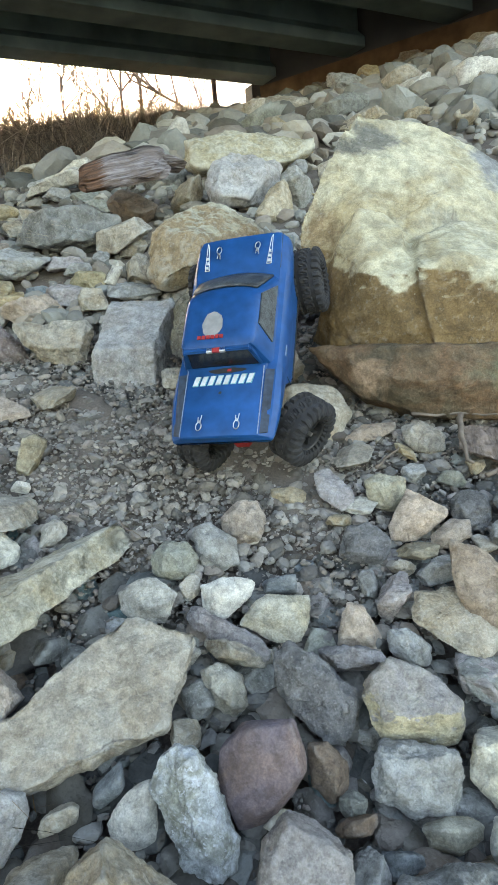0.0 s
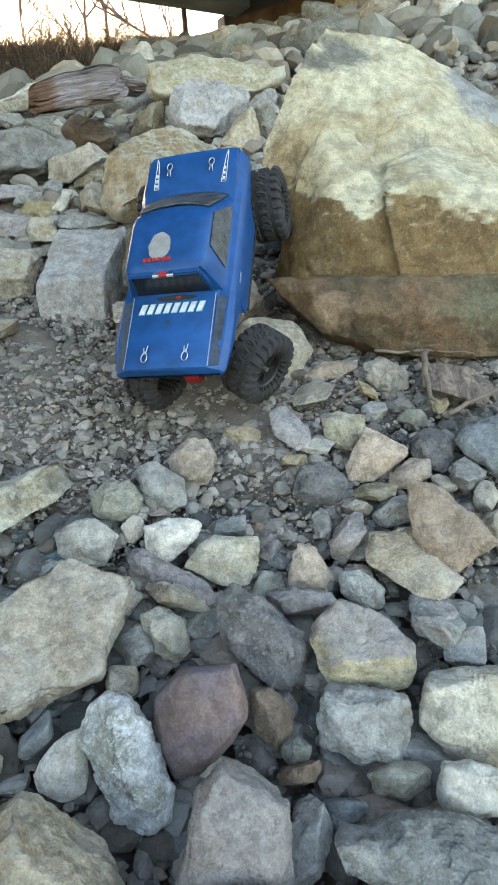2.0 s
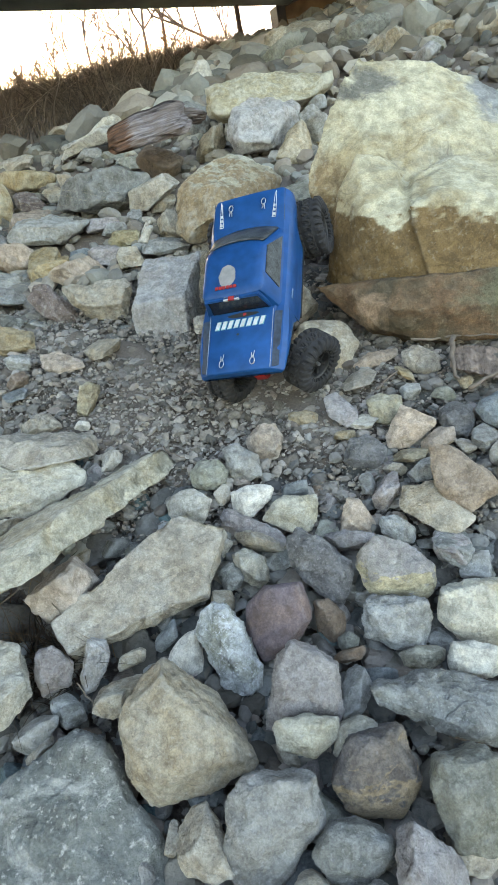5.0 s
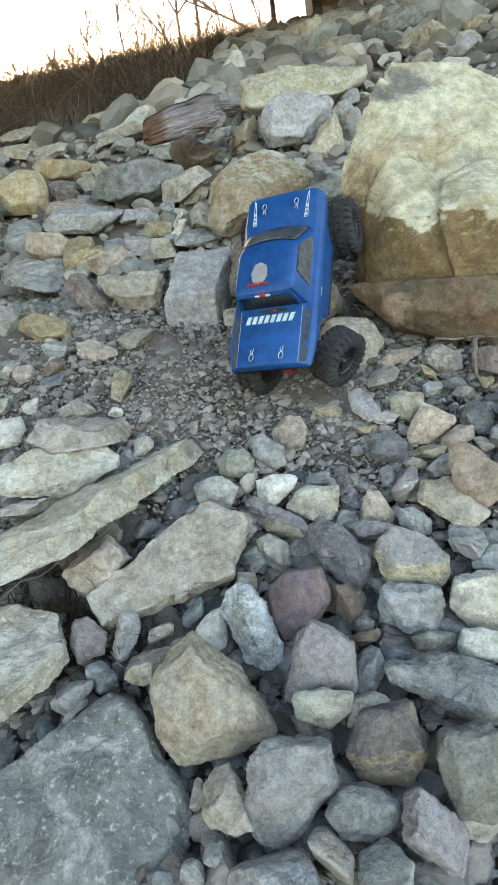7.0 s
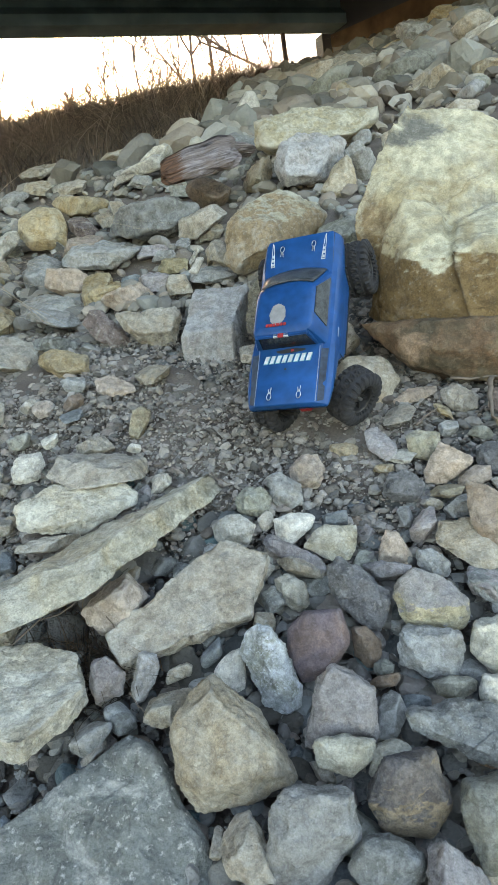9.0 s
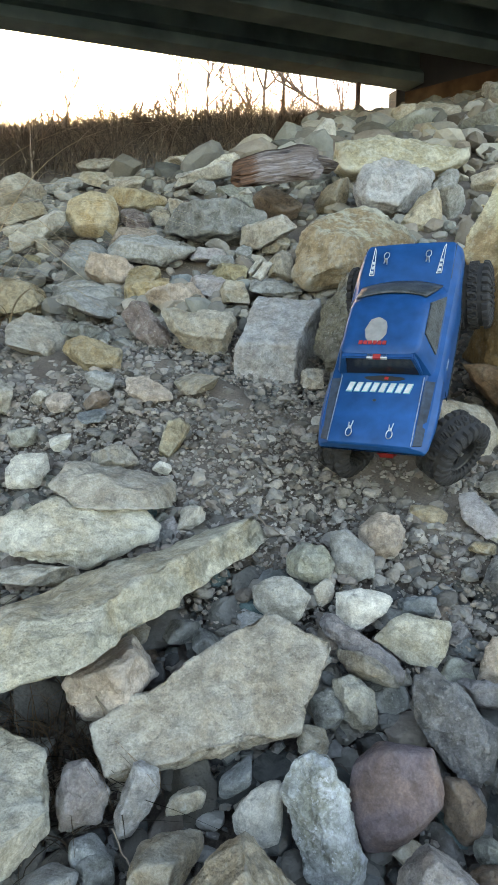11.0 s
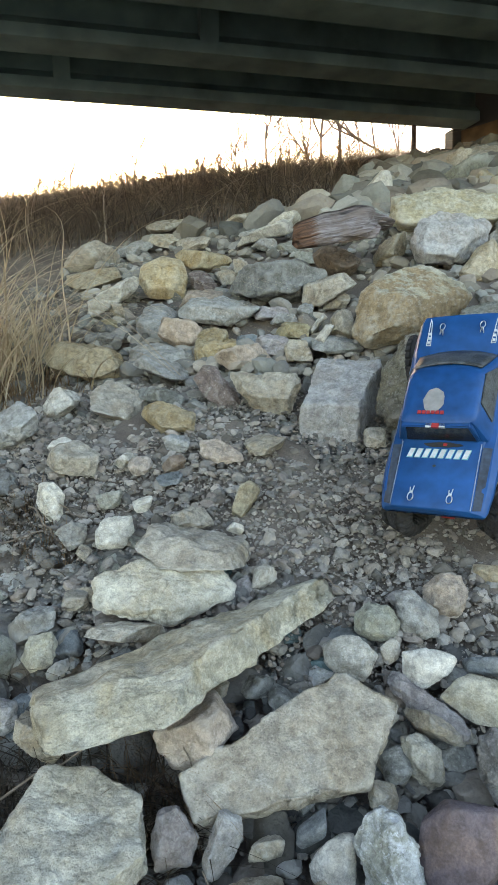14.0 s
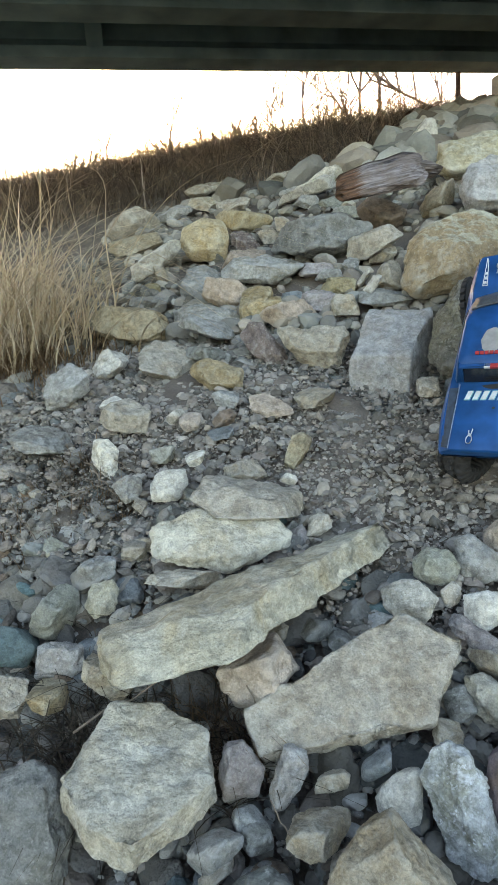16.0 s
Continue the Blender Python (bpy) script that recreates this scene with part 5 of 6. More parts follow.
hewn_stone("gn", (0.172, 0.685, 0.192), (73, 3, -0), ((-0.02, 0.008, -0.001), (0.001, 0.019, -0.003), (0.02, 0.008, -0.001), (0.015, -0.015, 0.003), (-0.006, -0.019, 0.003), (-0.018, -0.008, 0.001), (-0.006, 0.015, 0.013), (0.009, 0.01, 0.014), (-0.004, -0.003, 0.016)), 0.016, 178, edge=20, rough=0.02)
hewn_stone("wh", (-0.383, 1.95, 0.958), (74, 3, 4), ((-0.032, -0.017, 0), (0, 0.033, 0), (0.032, 0.036, 0), (-0.002, -0.031, 0), (0.012, 0.02, 0.016), (-0.012, -0.015, 0.016)), 0.02, 190, edge=50, rough=0.02, label="thin white limestone shard stuck between rocks")


def driftwood(name, length, half, thick, seed, label, mat=None):
    """A split, weathered length of trunk: ridged along its grain, torn at both ends."""
    around, along = 56, 60
    vs = []
    for i in range(along + 1):
        u = 2 * i / along - 1
        for k in range(around):
            a = 6.28318 * k / around
            ragged = length * (1 + 0.34 * noise.noise(Vector((math.cos(a) * 4, math.sin(a) * 4, seed + (9 if u > 0 else 0)))) + 0.22 * noise.noise(Vector((math.cos(a) * 14, math.sin(a) * 14, seed))))
            ridge = 1 + 0.30 * noise.noise(Vector((math.cos(a) * 6, math.sin(a) * 6, seed + u * 0.8))) + 0.10 * noise.noise(Vector((math.cos(a) * 17, math.sin(a) * 17, seed + u * 1.5)))
            taper = (1 - abs(u) ** 14 * 0.45) * (1 + 0.12 * noise.noise(Vector((u * 2, seed, 0)))) 
            sag = 0.012 * noise.noise(Vector((u * 1.5, 0, seed)))
            c, s = math.cos(a), math.sin(a)
            vs.append((ragged * u, half * taper * ridge * math.copysign(abs(c) ** 0.8, c), thick * taper * ridge * math.copysign(abs(s) ** 0.8, s) + sag))
    fs = [(i * around + k, i * around + (k + 1) % around, (i + 1) * around + (k + 1) % around, (i + 1) * around + k) for i in range(along) for k in range(around)]
    fs += [tuple(range(around))[::-1], tuple(along * around + k for k in range(around))]
    me = mesh_from(name, np.array(vs), fs)
    me.materials.append(mat or DRIFTWOOD)
    return tagged(new(name, me), label, "log")


log = driftwood("driftwood_log", 0.165, 0.125, 0.022, 3.1, "weathered grey driftwood slab with red-brown splintered end")
log.matrix_world = pose(-0.505, 2.80, 1.450, -38, 8, -172)
log = driftwood("driftwood_log", 0.13, 0.06, 0.026, 8.4, "short grey split log lying behind the driftwood slab")
log.matrix_world = pose(-0.43, 2.99, 1.50, 12, -4, -170)
bark_mesh = rock_mesh("bark_slab", (0.052, 0.058, 0.009), 351, 22, 5, 0.12, 1.5)
bark_mesh.materials.append(BARK_WOOD)
bark = tagged(new("bark_slab", bark_mesh), "rough brown slab of bark below the boulder", "driftwood")
bark.matrix_world = pose(0.540, 1.286, 0.504, 15, -17, 82)


def scatter(name, label, count, place, sizes, mat, seed, level=1, kinds=10, lift=0.2, flat=0.7, sink=0.0):
    """Many loose stones as one object: place(rng) gives x, y or None, and a stone's size."""
    rng = np.random.RandomState(seed)
    dirs, faces = BALLS[level]
    forms = [rock_form(dirs, 900 + k, 22) for k in range(kinds)]
    vs, fs, n = [], [], 0
    while n < count:
        spot = place(rng)
        if spot is None:
            continue
        x, y, s = spot if len(spot) == 3 else (*spot, sizes[0] * (sizes[1] / sizes[0]) ** (rng.rand() ** 2.2))
        r = np.array(Euler((rng.normal() * .4 + .34, rng.normal() * .4, rng.uniform(0, 6.28))).to_matrix())
        dims = s * np.array([1, rng.uniform(.65, 1), flat * rng.uniform(.6, 1)])
        v = (forms[rng.randint(kinds)] * dims) @ r.T
        vs.append(v + (x, y, ground_height(x, y) + s * lift * rng.uniform(0, 1.6) - 0.005 - sink))
        fs.append(faces + n * len(dirs))
        n += 1
    me = mesh_from(name, np.vstack(vs), np.vstack(fs), smooth=False)
    me.materials.append(mat)
    return tagged(new(name, me), label, "gravel", kind="stuff")


def fill_spot(rng):
    x, y = rng.uniform(-1.75, 1.2), rng.uniform(-0.15, 2.3)
    edge = min(x + 1.75, 1.2 - x, y + 0.15) / 0.4
    if rng.rand() > edge:
        return None
    return None if in_dirt(x, y) else (x, y)


def gravel_spot(rng):
    x, y = rng.uniform(-1.5, 1.0), rng.uniform(0.9, 1.95)
    return (x, y) if in_dirt(x, y) or rng.rand() < 0.5 else None


def bank_spot(rng):
    y = 2.1 + 10.4 * rng.rand() ** 1.3
    x = rng.uniform(-2.4, 1.6 + 0.75 * (y - 2))
    if y > 4.1 + 0.35 * (x + 2.6) and x < -0.9:
        return None
    low, high = (0.018, 0.05) if y < 4.2 else (0.035, 0.15)
    return x, y, low * (high / low) ** (rng.rand() ** 1.8)


scatter("fill_stones", "small grey and beige stones packed between larger rocks", 7600, fill_spot, (0.009, 0.03), SHADED_FILL, 3, 1, sink=0.026)
scatter("fill_stones", "fist-sized stones packed between larger rocks", 700, fill_spot, (0.022, 0.045), SHADED_FILL, 4, 2, sink=0.032)
def gap_spot(rng):
    x, y = rng.uniform(-1.1, 0.8), rng.uniform(0.15, 1.15)
    return None if in_dirt(x, y) else (x, y)


# these pebbles share the fill colour with the gap shade in it
scatter("pebbles", "small pebbles lying in the gaps between rocks, coloured dark as in shade", 9000, gap_spot, (0.003, 0.012), SHADED_FILL, 9, 0, sink=0.022)
scatter("gravel", "fine loose grit and chips on the dirt patch", 42000, gravel_spot, (0.0014, 0.008), GRAVEL, 5, 0)
scatter("gravel", "thumb-sized loose stones on the dirt patch", 5200, gravel_spot, (0.0045, 0.018), GRAVEL, 6, 1)


def loose_stones(count):
    """Single small stones wedged in the gaps of the lower bank, on a few shared forms."""
    rng = np.random.RandomState(57)
    keys = ["gr", "dg", "be", "gn", "bl", "gp", "dg", "br", "gr", "te", "dg", "be"]
    shared = []
    for k, key in enumerate(keys):
        me = rock_mesh("small_rock", (1.0, rng.uniform(.65, 1), rng.uniform(.45, .8)), 820 + k, 22 if k % 3 else 9, 3, 0.05)
        me.materials.append(STONE_MATERIAL[key])
        shared.append((me, key))
    made = 0
    while made < count:
        spot = gap_spot(rng)
        if spot is None:
            continue
        x, y = spot
        me, key = shared[rng.randint(len(keys))]
        s = rng.uniform(0.012, 0.030)
        ob = new("small_rock", me)
        ob.matrix_world = pose(x, y, ground_height(x, y) - 0.036 + 0.6 * s, 15 + rng.normal() * 22, rng.normal() * 22, rng.uniform(0, 360)) @ Matrix.Diagonal((s, s, s, 1))
        tagged(ob, f"small {STONES[key][5]} wedged between larger rocks", "rock", "small stones between the rocks")
        made += 1


loose_stones(290)


def outer_spot(rng):
    """The bank round the middle, thinning outwards."""
    x, y = rng.normal() * 2.2 - 0.2, rng.normal() * 1.5 + 0.5
    if y > 2.4 or y < -2.6 or (-1.4 < x < 0.9 and y > 0.1):
        return None
    return x, y


scatter("bank_stones", "loose grey and beige stones strewn over the bank", 5000, outer_spot, (0.014, 0.07), SHADED_FILL, 8, 0, sink=0.01)
scatter("slope_stones", "smaller rocks filling the riprap of the far bank", 6500, bank_spot, (0.03, 0.14), FAR_FILL, 7, 1, lift=0.35)


def far_rocks(count):
    """Single riprap rocks of the upper bank, on a few shared forms."""
    rng = np.random.RandomState(21)
    keys = ["be", "gr", "gb", "wh", "gn", "ta", "be", "gr"]
    shared = []
    for k in range(24):
        me = rock_mesh("rock", (1.0, rng.uniform(.6, 1), rng.uniform(.4, .75)), 500 + k, 22 if k % 4 else 10, 3, 0.06)
        me.materials.append(STONE_MATERIAL[keys[k % 8]])
        shared.append((me, keys[k % 8]))
    made = 0
    while made < count:
        spot = bank_spot(rng)
        if spot is None or (spot[1] < 3.4 and -1.2 < spot[0] < 1.3):
            continue
        x, y = spot[:2]
        me, key = shared[rng.randint(24)]
        s = rng.uniform(0.04, 0.12) * (1 + 0.06 * y)
        ob = new("rock", me)
        ob.matrix_world = pose(x, y, ground_height(x, y) + 0.3 * s, 18 + rng.normal() * 16, rng.normal() * 16, rng.uniform(0, 360)) @ Matrix.Diagonal((s, s, s, 1))
        tagged(ob, f"{STONES[key][5]} in the upper riprap", "rock", "riprap rocks on the upper bank")
        made += 1


far_rocks(75)


def outer_rocks(count):
    """Single rocks of the bank to both sides and towards the water."""
    rng = np.random.RandomState(33)
    keys = ["be", "gr", "gn", "ta", "dg", "wh", "gp", "be"]
    shared = []
    for k in range(16):
        me = rock_mesh("rock", (1.0, rng.uniform(.6, 1), rng.uniform(.35, .7)), 700 + k, 22 if k % 4 else 9, 4, 0.05)
        me.materials.append(STONE_MATERIAL[keys[k % 8]])
        shared.append((me, keys[k % 8]))
    made = 0
    while made < count:
        x, y = rng.uniform(-3.6, 3.2), rng.uniform(-2.2, 2.6)
        if -2.15 < x < 1.2 and y > -0.15 or rng.rand() < 0.2 * abs(x):
            continue
        me, key = shared[rng.randint(16)]
        s = rng.uniform(0.05, 0.16)
        ob = new("rock", me)
        ob.matrix_world = pose(x, y, ground_height(x, y) + 0.15 * s - 0.03, 16 + rng.normal() * 14, rng.normal() * 14, rng.uniform(0, 360)) @ Matrix.Diagonal((s, s, s, 1))
        tagged(ob, f"{STONES[key][5]} on the open bank", "rock", "riprap rocks on the bank")
        made += 1


outer_rocks(110)


# ---- bridge ----
def box(bm, x0, x1, y0, y1, z0, z1):
    vs = [bm.verts.new((x, y, z)) for z in (z0, z1) for y in (y0, y1) for x in (x0, x1)]
    for q in ((0, 2, 3, 1), (4, 5, 7, 6), (0, 1, 5, 4), (2, 6, 7, 3), (0, 4, 6, 2), (1, 3, 7, 5)):
        bm.faces.new([vs[i] for i in q])
    return vs


BEAM = plain("stained_beam_concrete", (0.215, 0.31, 0.285), 0.85, 0.0, 0.4, 2.0, 0.2)
DECK = plain("deck_concrete", (0.11, 0.11, 0.10), 0.9, 0.0, 0.3, 2.0, 0.3)
RUST = plain("rusty_abutment_face", (0.20, 0.125, 0.065), 0.85, 0.0, 0.55, 4.0, 0.5)
GIRDER_TURN = pose(-0.55, 12.0, 4.76, 0, 0, 90 - 57)


SKEW = 0.49  # the abutment lies aslant to the girders


def skewed_box(bm, x0, x1, y0, y1, z0, z1):
    for v in box(bm, x0, x1, y0, y1, z0, z1):
        v.co.x -= SKEW * v.co.y


def build_bridge():
    bridge = tagged(new("bridge"), "concrete girder highway bridge over a rocky bank", "bridge")
    bridge.matrix_world = GIRDER_TURN
    for k in range(7):
        y = -0.06 - 1.52 * k
        bm = bmesh.new()
        half = ((.23, 0), (.235, .012), (.235, .15), (.085, .29), (.08, .60), (.19, .70), (.19, .78))
        outline = [(a, b) for a, b in half] + [(-a, b) for a, b in half[::-1]]
        ends = [[bm.verts.new((x, y + a, b)) for a, b in outline] for x in (-34, 0.8 + SKEW * 1.52 * k)]
        for i in range(14):
            bm.faces.new((ends[0][i], ends[1][i], ends[1][(i + 1) % 14], ends[0][(i + 1) % 14]))
        bm.faces.new(ends[0]), bm.faces.new(ends[1][::-1])
        bmesh.ops.recalc_face_normals(bm, faces=bm.faces)
        part("girder", bm, BEAM, bridge, "grey-green stained concrete girder")
        if k:
            for x in (-6.3 + 1.9 * (k % 2 == 0), -12.4, -18.4, -24.4):
                bm = bmesh.new()
                low = [bm.verts.new((x, y + u, w)) for u, w in ((.235, .13), (.34, .50), (1.18, .50), (1.285, .13), (1.44, .29), (1.44, .70), (.08, .70), (.08, .29))]
                high = [bm.verts.new((v.co.x + 0.24, v.co.y, v.co.z)) for v in low]
                bm.faces.new(low), bm.faces.new(high[::-1])
                for i in range(8):
                    bm.faces.new((low[i], high[i], high[(i + 1) % 8], low[(i + 1) % 8]))
                bmesh.ops.recalc_face_normals(bm, faces=bm.faces)
                part("diaphragm", bm, BEAM, bridge, "concrete cross beam between girders")
    bm = bmesh.new()
    box(bm, -34, 9, -9.7, 0.35, 0.785, 1.0)
    part("deck", bm, DECK, bridge, "concrete bridge deck underside")
    bm = bmesh.new()
    skewed_box(bm, 0.8, 1.6, -9.9, 0.15, -2.2, -0.03)
    part("abutment", bm, RUST, bridge, "rust-brown abutment wall")
    # upper wall between girder ends: its shadow is put into the dark colour
    bm = bmesh.new()
    skewed_box(bm, 0.86, 1.6, -9.9, 0.15, -0.026, 0.78)
    part("shaded_back_wall", bm, DECK, bridge, "concrete back wall between girder ends, coloured dark for its shadow")
    bm = bmesh.new()
    box(bm, 0.55, 1.0, 0.15, 0.4, -1.2, -0.005)
    part("abutment_post", bm, DECK, bridge, "grey concrete abutment corner post")


build_bridge()


# ---- pole and bare trees ----
BARK = plain("bare_bark", (0.15, 0.11, 0.09), 0.9, 0.0, 0.3, 20)


def tube(bm, a, b, r0, r1, n=6):
    a, b = Vector(a), Vector(b)
    q = (b - a).to_track_quat("Z", "Y")
    rings = [[bm.verts.new(p + q @ Vector((r * math.cos(6.2832 * i / n), r * math.sin(6.2832 * i / n), 0))) for i in range(n)] for p, r in ((a, r0), (b, r1))]
    for i in range(n):
        bm.faces.new((rings[0][i], rings[0][(i + 1) % n], rings[1][(i + 1) % n], rings[1][i]))
    bm.faces.new(rings[1])
    bm.faces.new(rings[0][::-1])


bm = bmesh.new()
tube(bm, (0, 0, -0.3), (0, 0, 0.75), 0.045, 0.045, 12)
pole = tagged(part("pole", bm, BARK), "dark upright post on the bank crest", "post")
pole.location = (-0.82, 12.0, 4.2)


def bare_tree(x, y, h, seed, lean=0.0, bushy=3, name="bare_tree", label="leafless winter tree on the bank crest", category="tree", group="bare trees"):
    rng = random.Random(seed)
    tree = tagged(new(name), label, category, group)
    tree.location = (x, y, float(ground_height(x, y)) - 0.1)
    trunk, twigs = bmesh.new(), bmesh.new()

    def grow(bm, a, way, length, r, depth):
        steps = 4
        p = Vector(a)
        for s in range(steps):
            way = (way + Vector((rng.gauss(0, .12), rng.gauss(0, .12), rng.gauss(0.03, .08)))).normalized()
            q = p + way * length / steps
            r1 = r * (1 - 0.16 * (s + 1) / 1.0 * 0.9) if s < 3 else r * 0.45
            tube(bm, p, q, r * (1 - 0.12 * s), r * (1 - 0.12 * (s + 1)), 5)
            if depth and s:
                for _ in range(2 if depth == bushy and s < 3 else 1):
                    side = (way + Vector((rng.gauss(0, .6), rng.gauss(0, .5), rng.uniform(0, .5)))).normalized()
                    grow(twigs, q, side, length * rng.uniform(.4, .65), max(r * 0.58, 0.0120), depth - 1)
            p = q

    grow(trunk, (0, 0, 0), Vector((lean, 0, 1)), h, h * 0.020, bushy)
    part("trunk", trunk, BARK, tree)
    part("crown", twigs, BARK, tree, "bare twigs")


for x, y, h, seed, lean in ((-2.68, 13.2, 2.0, 3, -0.16), (-2.5, 13.2, 2.1, 14, 0.08), (-2.62, 13.1, 1.5, 4, -0.75), (-0.95, 13.3, 1.9, 5, -0.8), (-1.85, 13.5, 1.1, 6, -0.3),
                            (-3.7, 13.0, 1.4, 9, -0.3), (-6.9, 12.9, 1.0, 7, 0.1), (-1.1, 13.6, 1.4, 8, -0.4), (-4.3, 12.9, 1.1, 16, 0.15)):
    bare_tree(x, y, h, seed, lean)
rng = random.Random(77)
for k in range(16):  # low leafless shrubs that break the line of the crest
    x = -9.2 + 0.46 * k + rng.uniform(-.15, .15)
    bare_tree(x, 12.6 + rng.uniform(-.5, .4), rng.uniform(.38, .62) * (1.25 if k % 5 == 2 else 1), 200 + k, rng.uniform(-.3, .3), 3, "bare_shrub", "low leafless shrub in the brush along the crest", "shrub", "bare shrubs")


# ---- brush and dry grass ----
def leaf_material(name, dark, light, shade=0.55):
    """Dry stalks, thin enough to glow with the light behind them."""
    m, nodes, links, b = material(name, 0.9)
    b.inputs["Specular IOR Level"].default_value = 0.2
    rnd = nodes.new("ShaderNodeNewGeometry").outputs["Random Per Island"]
    col = mix_colour(nodes, links, rnd, dark, light)
    grown = noise_of(nodes, links, nodes.new("ShaderNodeNewGeometry").outputs["Position"], 1.6, 5, 0.65)
    col = mix_colour(nodes, links, ramp_of(nodes, links, grown, 0.42, 0.6), mix_colour(nodes, links, shade, col, tuple(0.45 * c for c in dark)), col)
    links.new(col, b.inputs["Base Color"])
    thin, mixer = nodes.new("ShaderNodeBsdfTranslucent"), nodes.new("ShaderNodeMixShader")
    mixer.inputs[0].default_value = 0.5
    links.new(col, thin.inputs[0])
    links.new(b.outputs[0], mixer.inputs[1]), links.new(thin.outputs[0], mixer.inputs[2])
    links.new(mixer.outputs[0], nodes["Material Output"].inputs[0])
    return m


BRUSH = leaf_material("dry_brush", (0.11, 0.09, 0.075), (0.38, 0.30, 0.235))
STRAW = leaf_material("straw", (0.38, 0.30, 0.20), (0.70, 0.60, 0.45), 0.0)
WEED = leaf_material("sunlit_weed", (0.16, 0.09, 0.045), (0.42, 0.26, 0.13))
LITTER = leaf_material("dead_grass", (0.13, 0.085, 0.05), (0.34, 0.235, 0.145))
BRAMBLE = leaf_material("dead_bramble", (0.20, 0.16, 0.13), (0.46, 0.39, 0.32), 0.2)
TWIG = plain("grey_twig", (0.15, 0.12, 0.095), 0.85, 0.0, 0.35, 60)


def blades(name, count, place, height, width, bend, mat, seed, segments=4, lean=(0.0, 0.0), spread=6.283, droop=0.36, patchy=0.0):
    """Thin tapered bent stalks as one mesh."""
    rng = np.random.RandomState(seed)
    vs, fs, n = [], [], 0
    while n < count:
        spot = place(rng)
        if spot is None:
            continue
        x, y, z = spot
        swell = 1 + patchy * noise.noise(Vector((x * 1.3, y * 1.3, 3.0)))
        h, a = height * swell * rng.uniform(.3, 1.0), rng.uniform(-spread / 2, spread / 2)
        out = np.array([math.cos(a), math.sin(a), 0.0])
        side = np.array([-out[1], out[0], 0.0])
        wig, wob = rng.uniform(0, 0.06), rng.uniform(0, 6.28)
        k, w = bend * rng.uniform(.1, 1.0), width * rng.uniform(.6, 1.3)
        base = n * 2 * (segments + 1)
        for s in range(segments + 1):
            u = s / segments
            p = np.array([x, y, z]) + out * (h * k * u * u) + np.array([lean[0] * h * u, lean[1] * h * u, h * (u - droop * min(k, 1.6) * u ** 3)]) + side * (wig * h * math.sin(wob + 7 * u) * u)
            ww = w * (1 - 0.85 * u)
            vs += [p - side * ww, p + side * ww]
        for s in range(segments):
            i = base + 2 * s
            fs.append((i, i + 1, i + 3, i + 2))
        n += 1
    me = mesh_from(name, np.array(vs), fs)
    me.materials.append(mat)
    return new(name, me)


def brush_edge(x):
    return 4.4 + 0.42 * (x + 2.6)


def brush_spot(rng):
    x, y = rng.uniform(-12, -0.5), rng.uniform(3.6, 13.2)
    if y < brush_edge(x) + rng.normal() * 0.2 or (x > -1.0 and y < 10.5) or x < -y * 0.95:
        return None
    return x, y, float(ground_height(x, y)) - 0.03


def crest_spot(rng):
    x, y = rng.uniform(-12, -1.2), rng.uniform(11.0, 13.4)
    if noise.noise(Vector((x * 0.9, y * 0.4, 0))) < rng.uniform(-0.5, 0.4):
        return None
    return x, y, float(ground_height(x, y)) - 0.03


tagged(blades("brush", 40000, brush_spot, 0.40, 0.0048, 2.8, BRUSH, 11, 6, (0.0, 0.0), 6.283, 0.40, 1.3), "tangled dry brown brush covering the bank", "brush", kind="stuff")
tagged(blades("brambles", 1700, brush_spot, 0.62, 0.0065, 3.2, BRAMBLE, 17, 9, (0.0, 0.0), 6.283, 0.34, 0.6), "arching pale dead bramble canes in the brush", "brambles", kind="stuff")
tagged(blades("weeds", 2600, crest_spot, 0.75, 0.010, 1.7, WEED, 13, 5), "thin sunlit dead weeds along the crest", "weeds", kind="stuff")


def clump_spot(rng):
    x, y = -1.88 + rng.normal() * 0.18, 1.93 + rng.normal() * 0.14
    return x, y, float(ground_height(x, y)) - 0.02


def litter_spot(rng):
    x, y = -1.78 + rng.normal() * 0.22, 1.80 + rng.normal() * 0.16
    return x, y, float(ground_height(x, y)) + 0.005


tagged(blades("dry_grass_clump", 800, clump_spot, 0.92, 0.0036, 1.9, STRAW, 12, 14, (0.20, -0.05), 6.283, 0.52), "tall clump of dry straw-coloured grass", "grass", kind="stuff")
tagged(blades("dead_grass", 2200, litter_spot, 0.14, 0.0018, 3.5, LITTER, 15, 6), "matted brown dead grass round the clump", "grass", kind="stuff")


def leaning_tuft(name, x, y, count, height, seed):
    def spot(rng):
        px, py = x + rng.normal() * 0.05, y + rng.normal() * 0.04
        return px, py, float(ground_height(px, py)) - 0.03
    return tagged(blades(name, count, spot, height, 0.0011, 1.8, LITTER, seed, 6), "sparse tuft of thin dead grass stems", "grass", kind="stuff")


leaning_tuft("grass_tuft", -0.40, 0.73, 90, 0.15, 31)
leaning_tuft("grass_tuft", -0.86, 1.06, 110, 0.10, 32)
leaning_tuft("grass_tuft", -0.98, 1.16, 110, 0.10, 33)
leaning_tuft("grass_tuft", -1.02, 0.95, 90, 0.10, 34)


def thatch(x, y, spread, count, height, seed):
    """Dark wet leaf litter and rootlets caught between the rocks."""
    def spot(rng):
        px, py = x + rng.normal() * spread, y + rng.normal() * spread
        return px, py, float(ground_height(px, py)) - 0.015
    return tagged(blades("leaf_litter", count, spot, height, 0.0018, 3.2, DARK_LITTER, seed, 6), "dark matted leaf litter and rootlets between rocks", "leaf litter", kind="stuff")


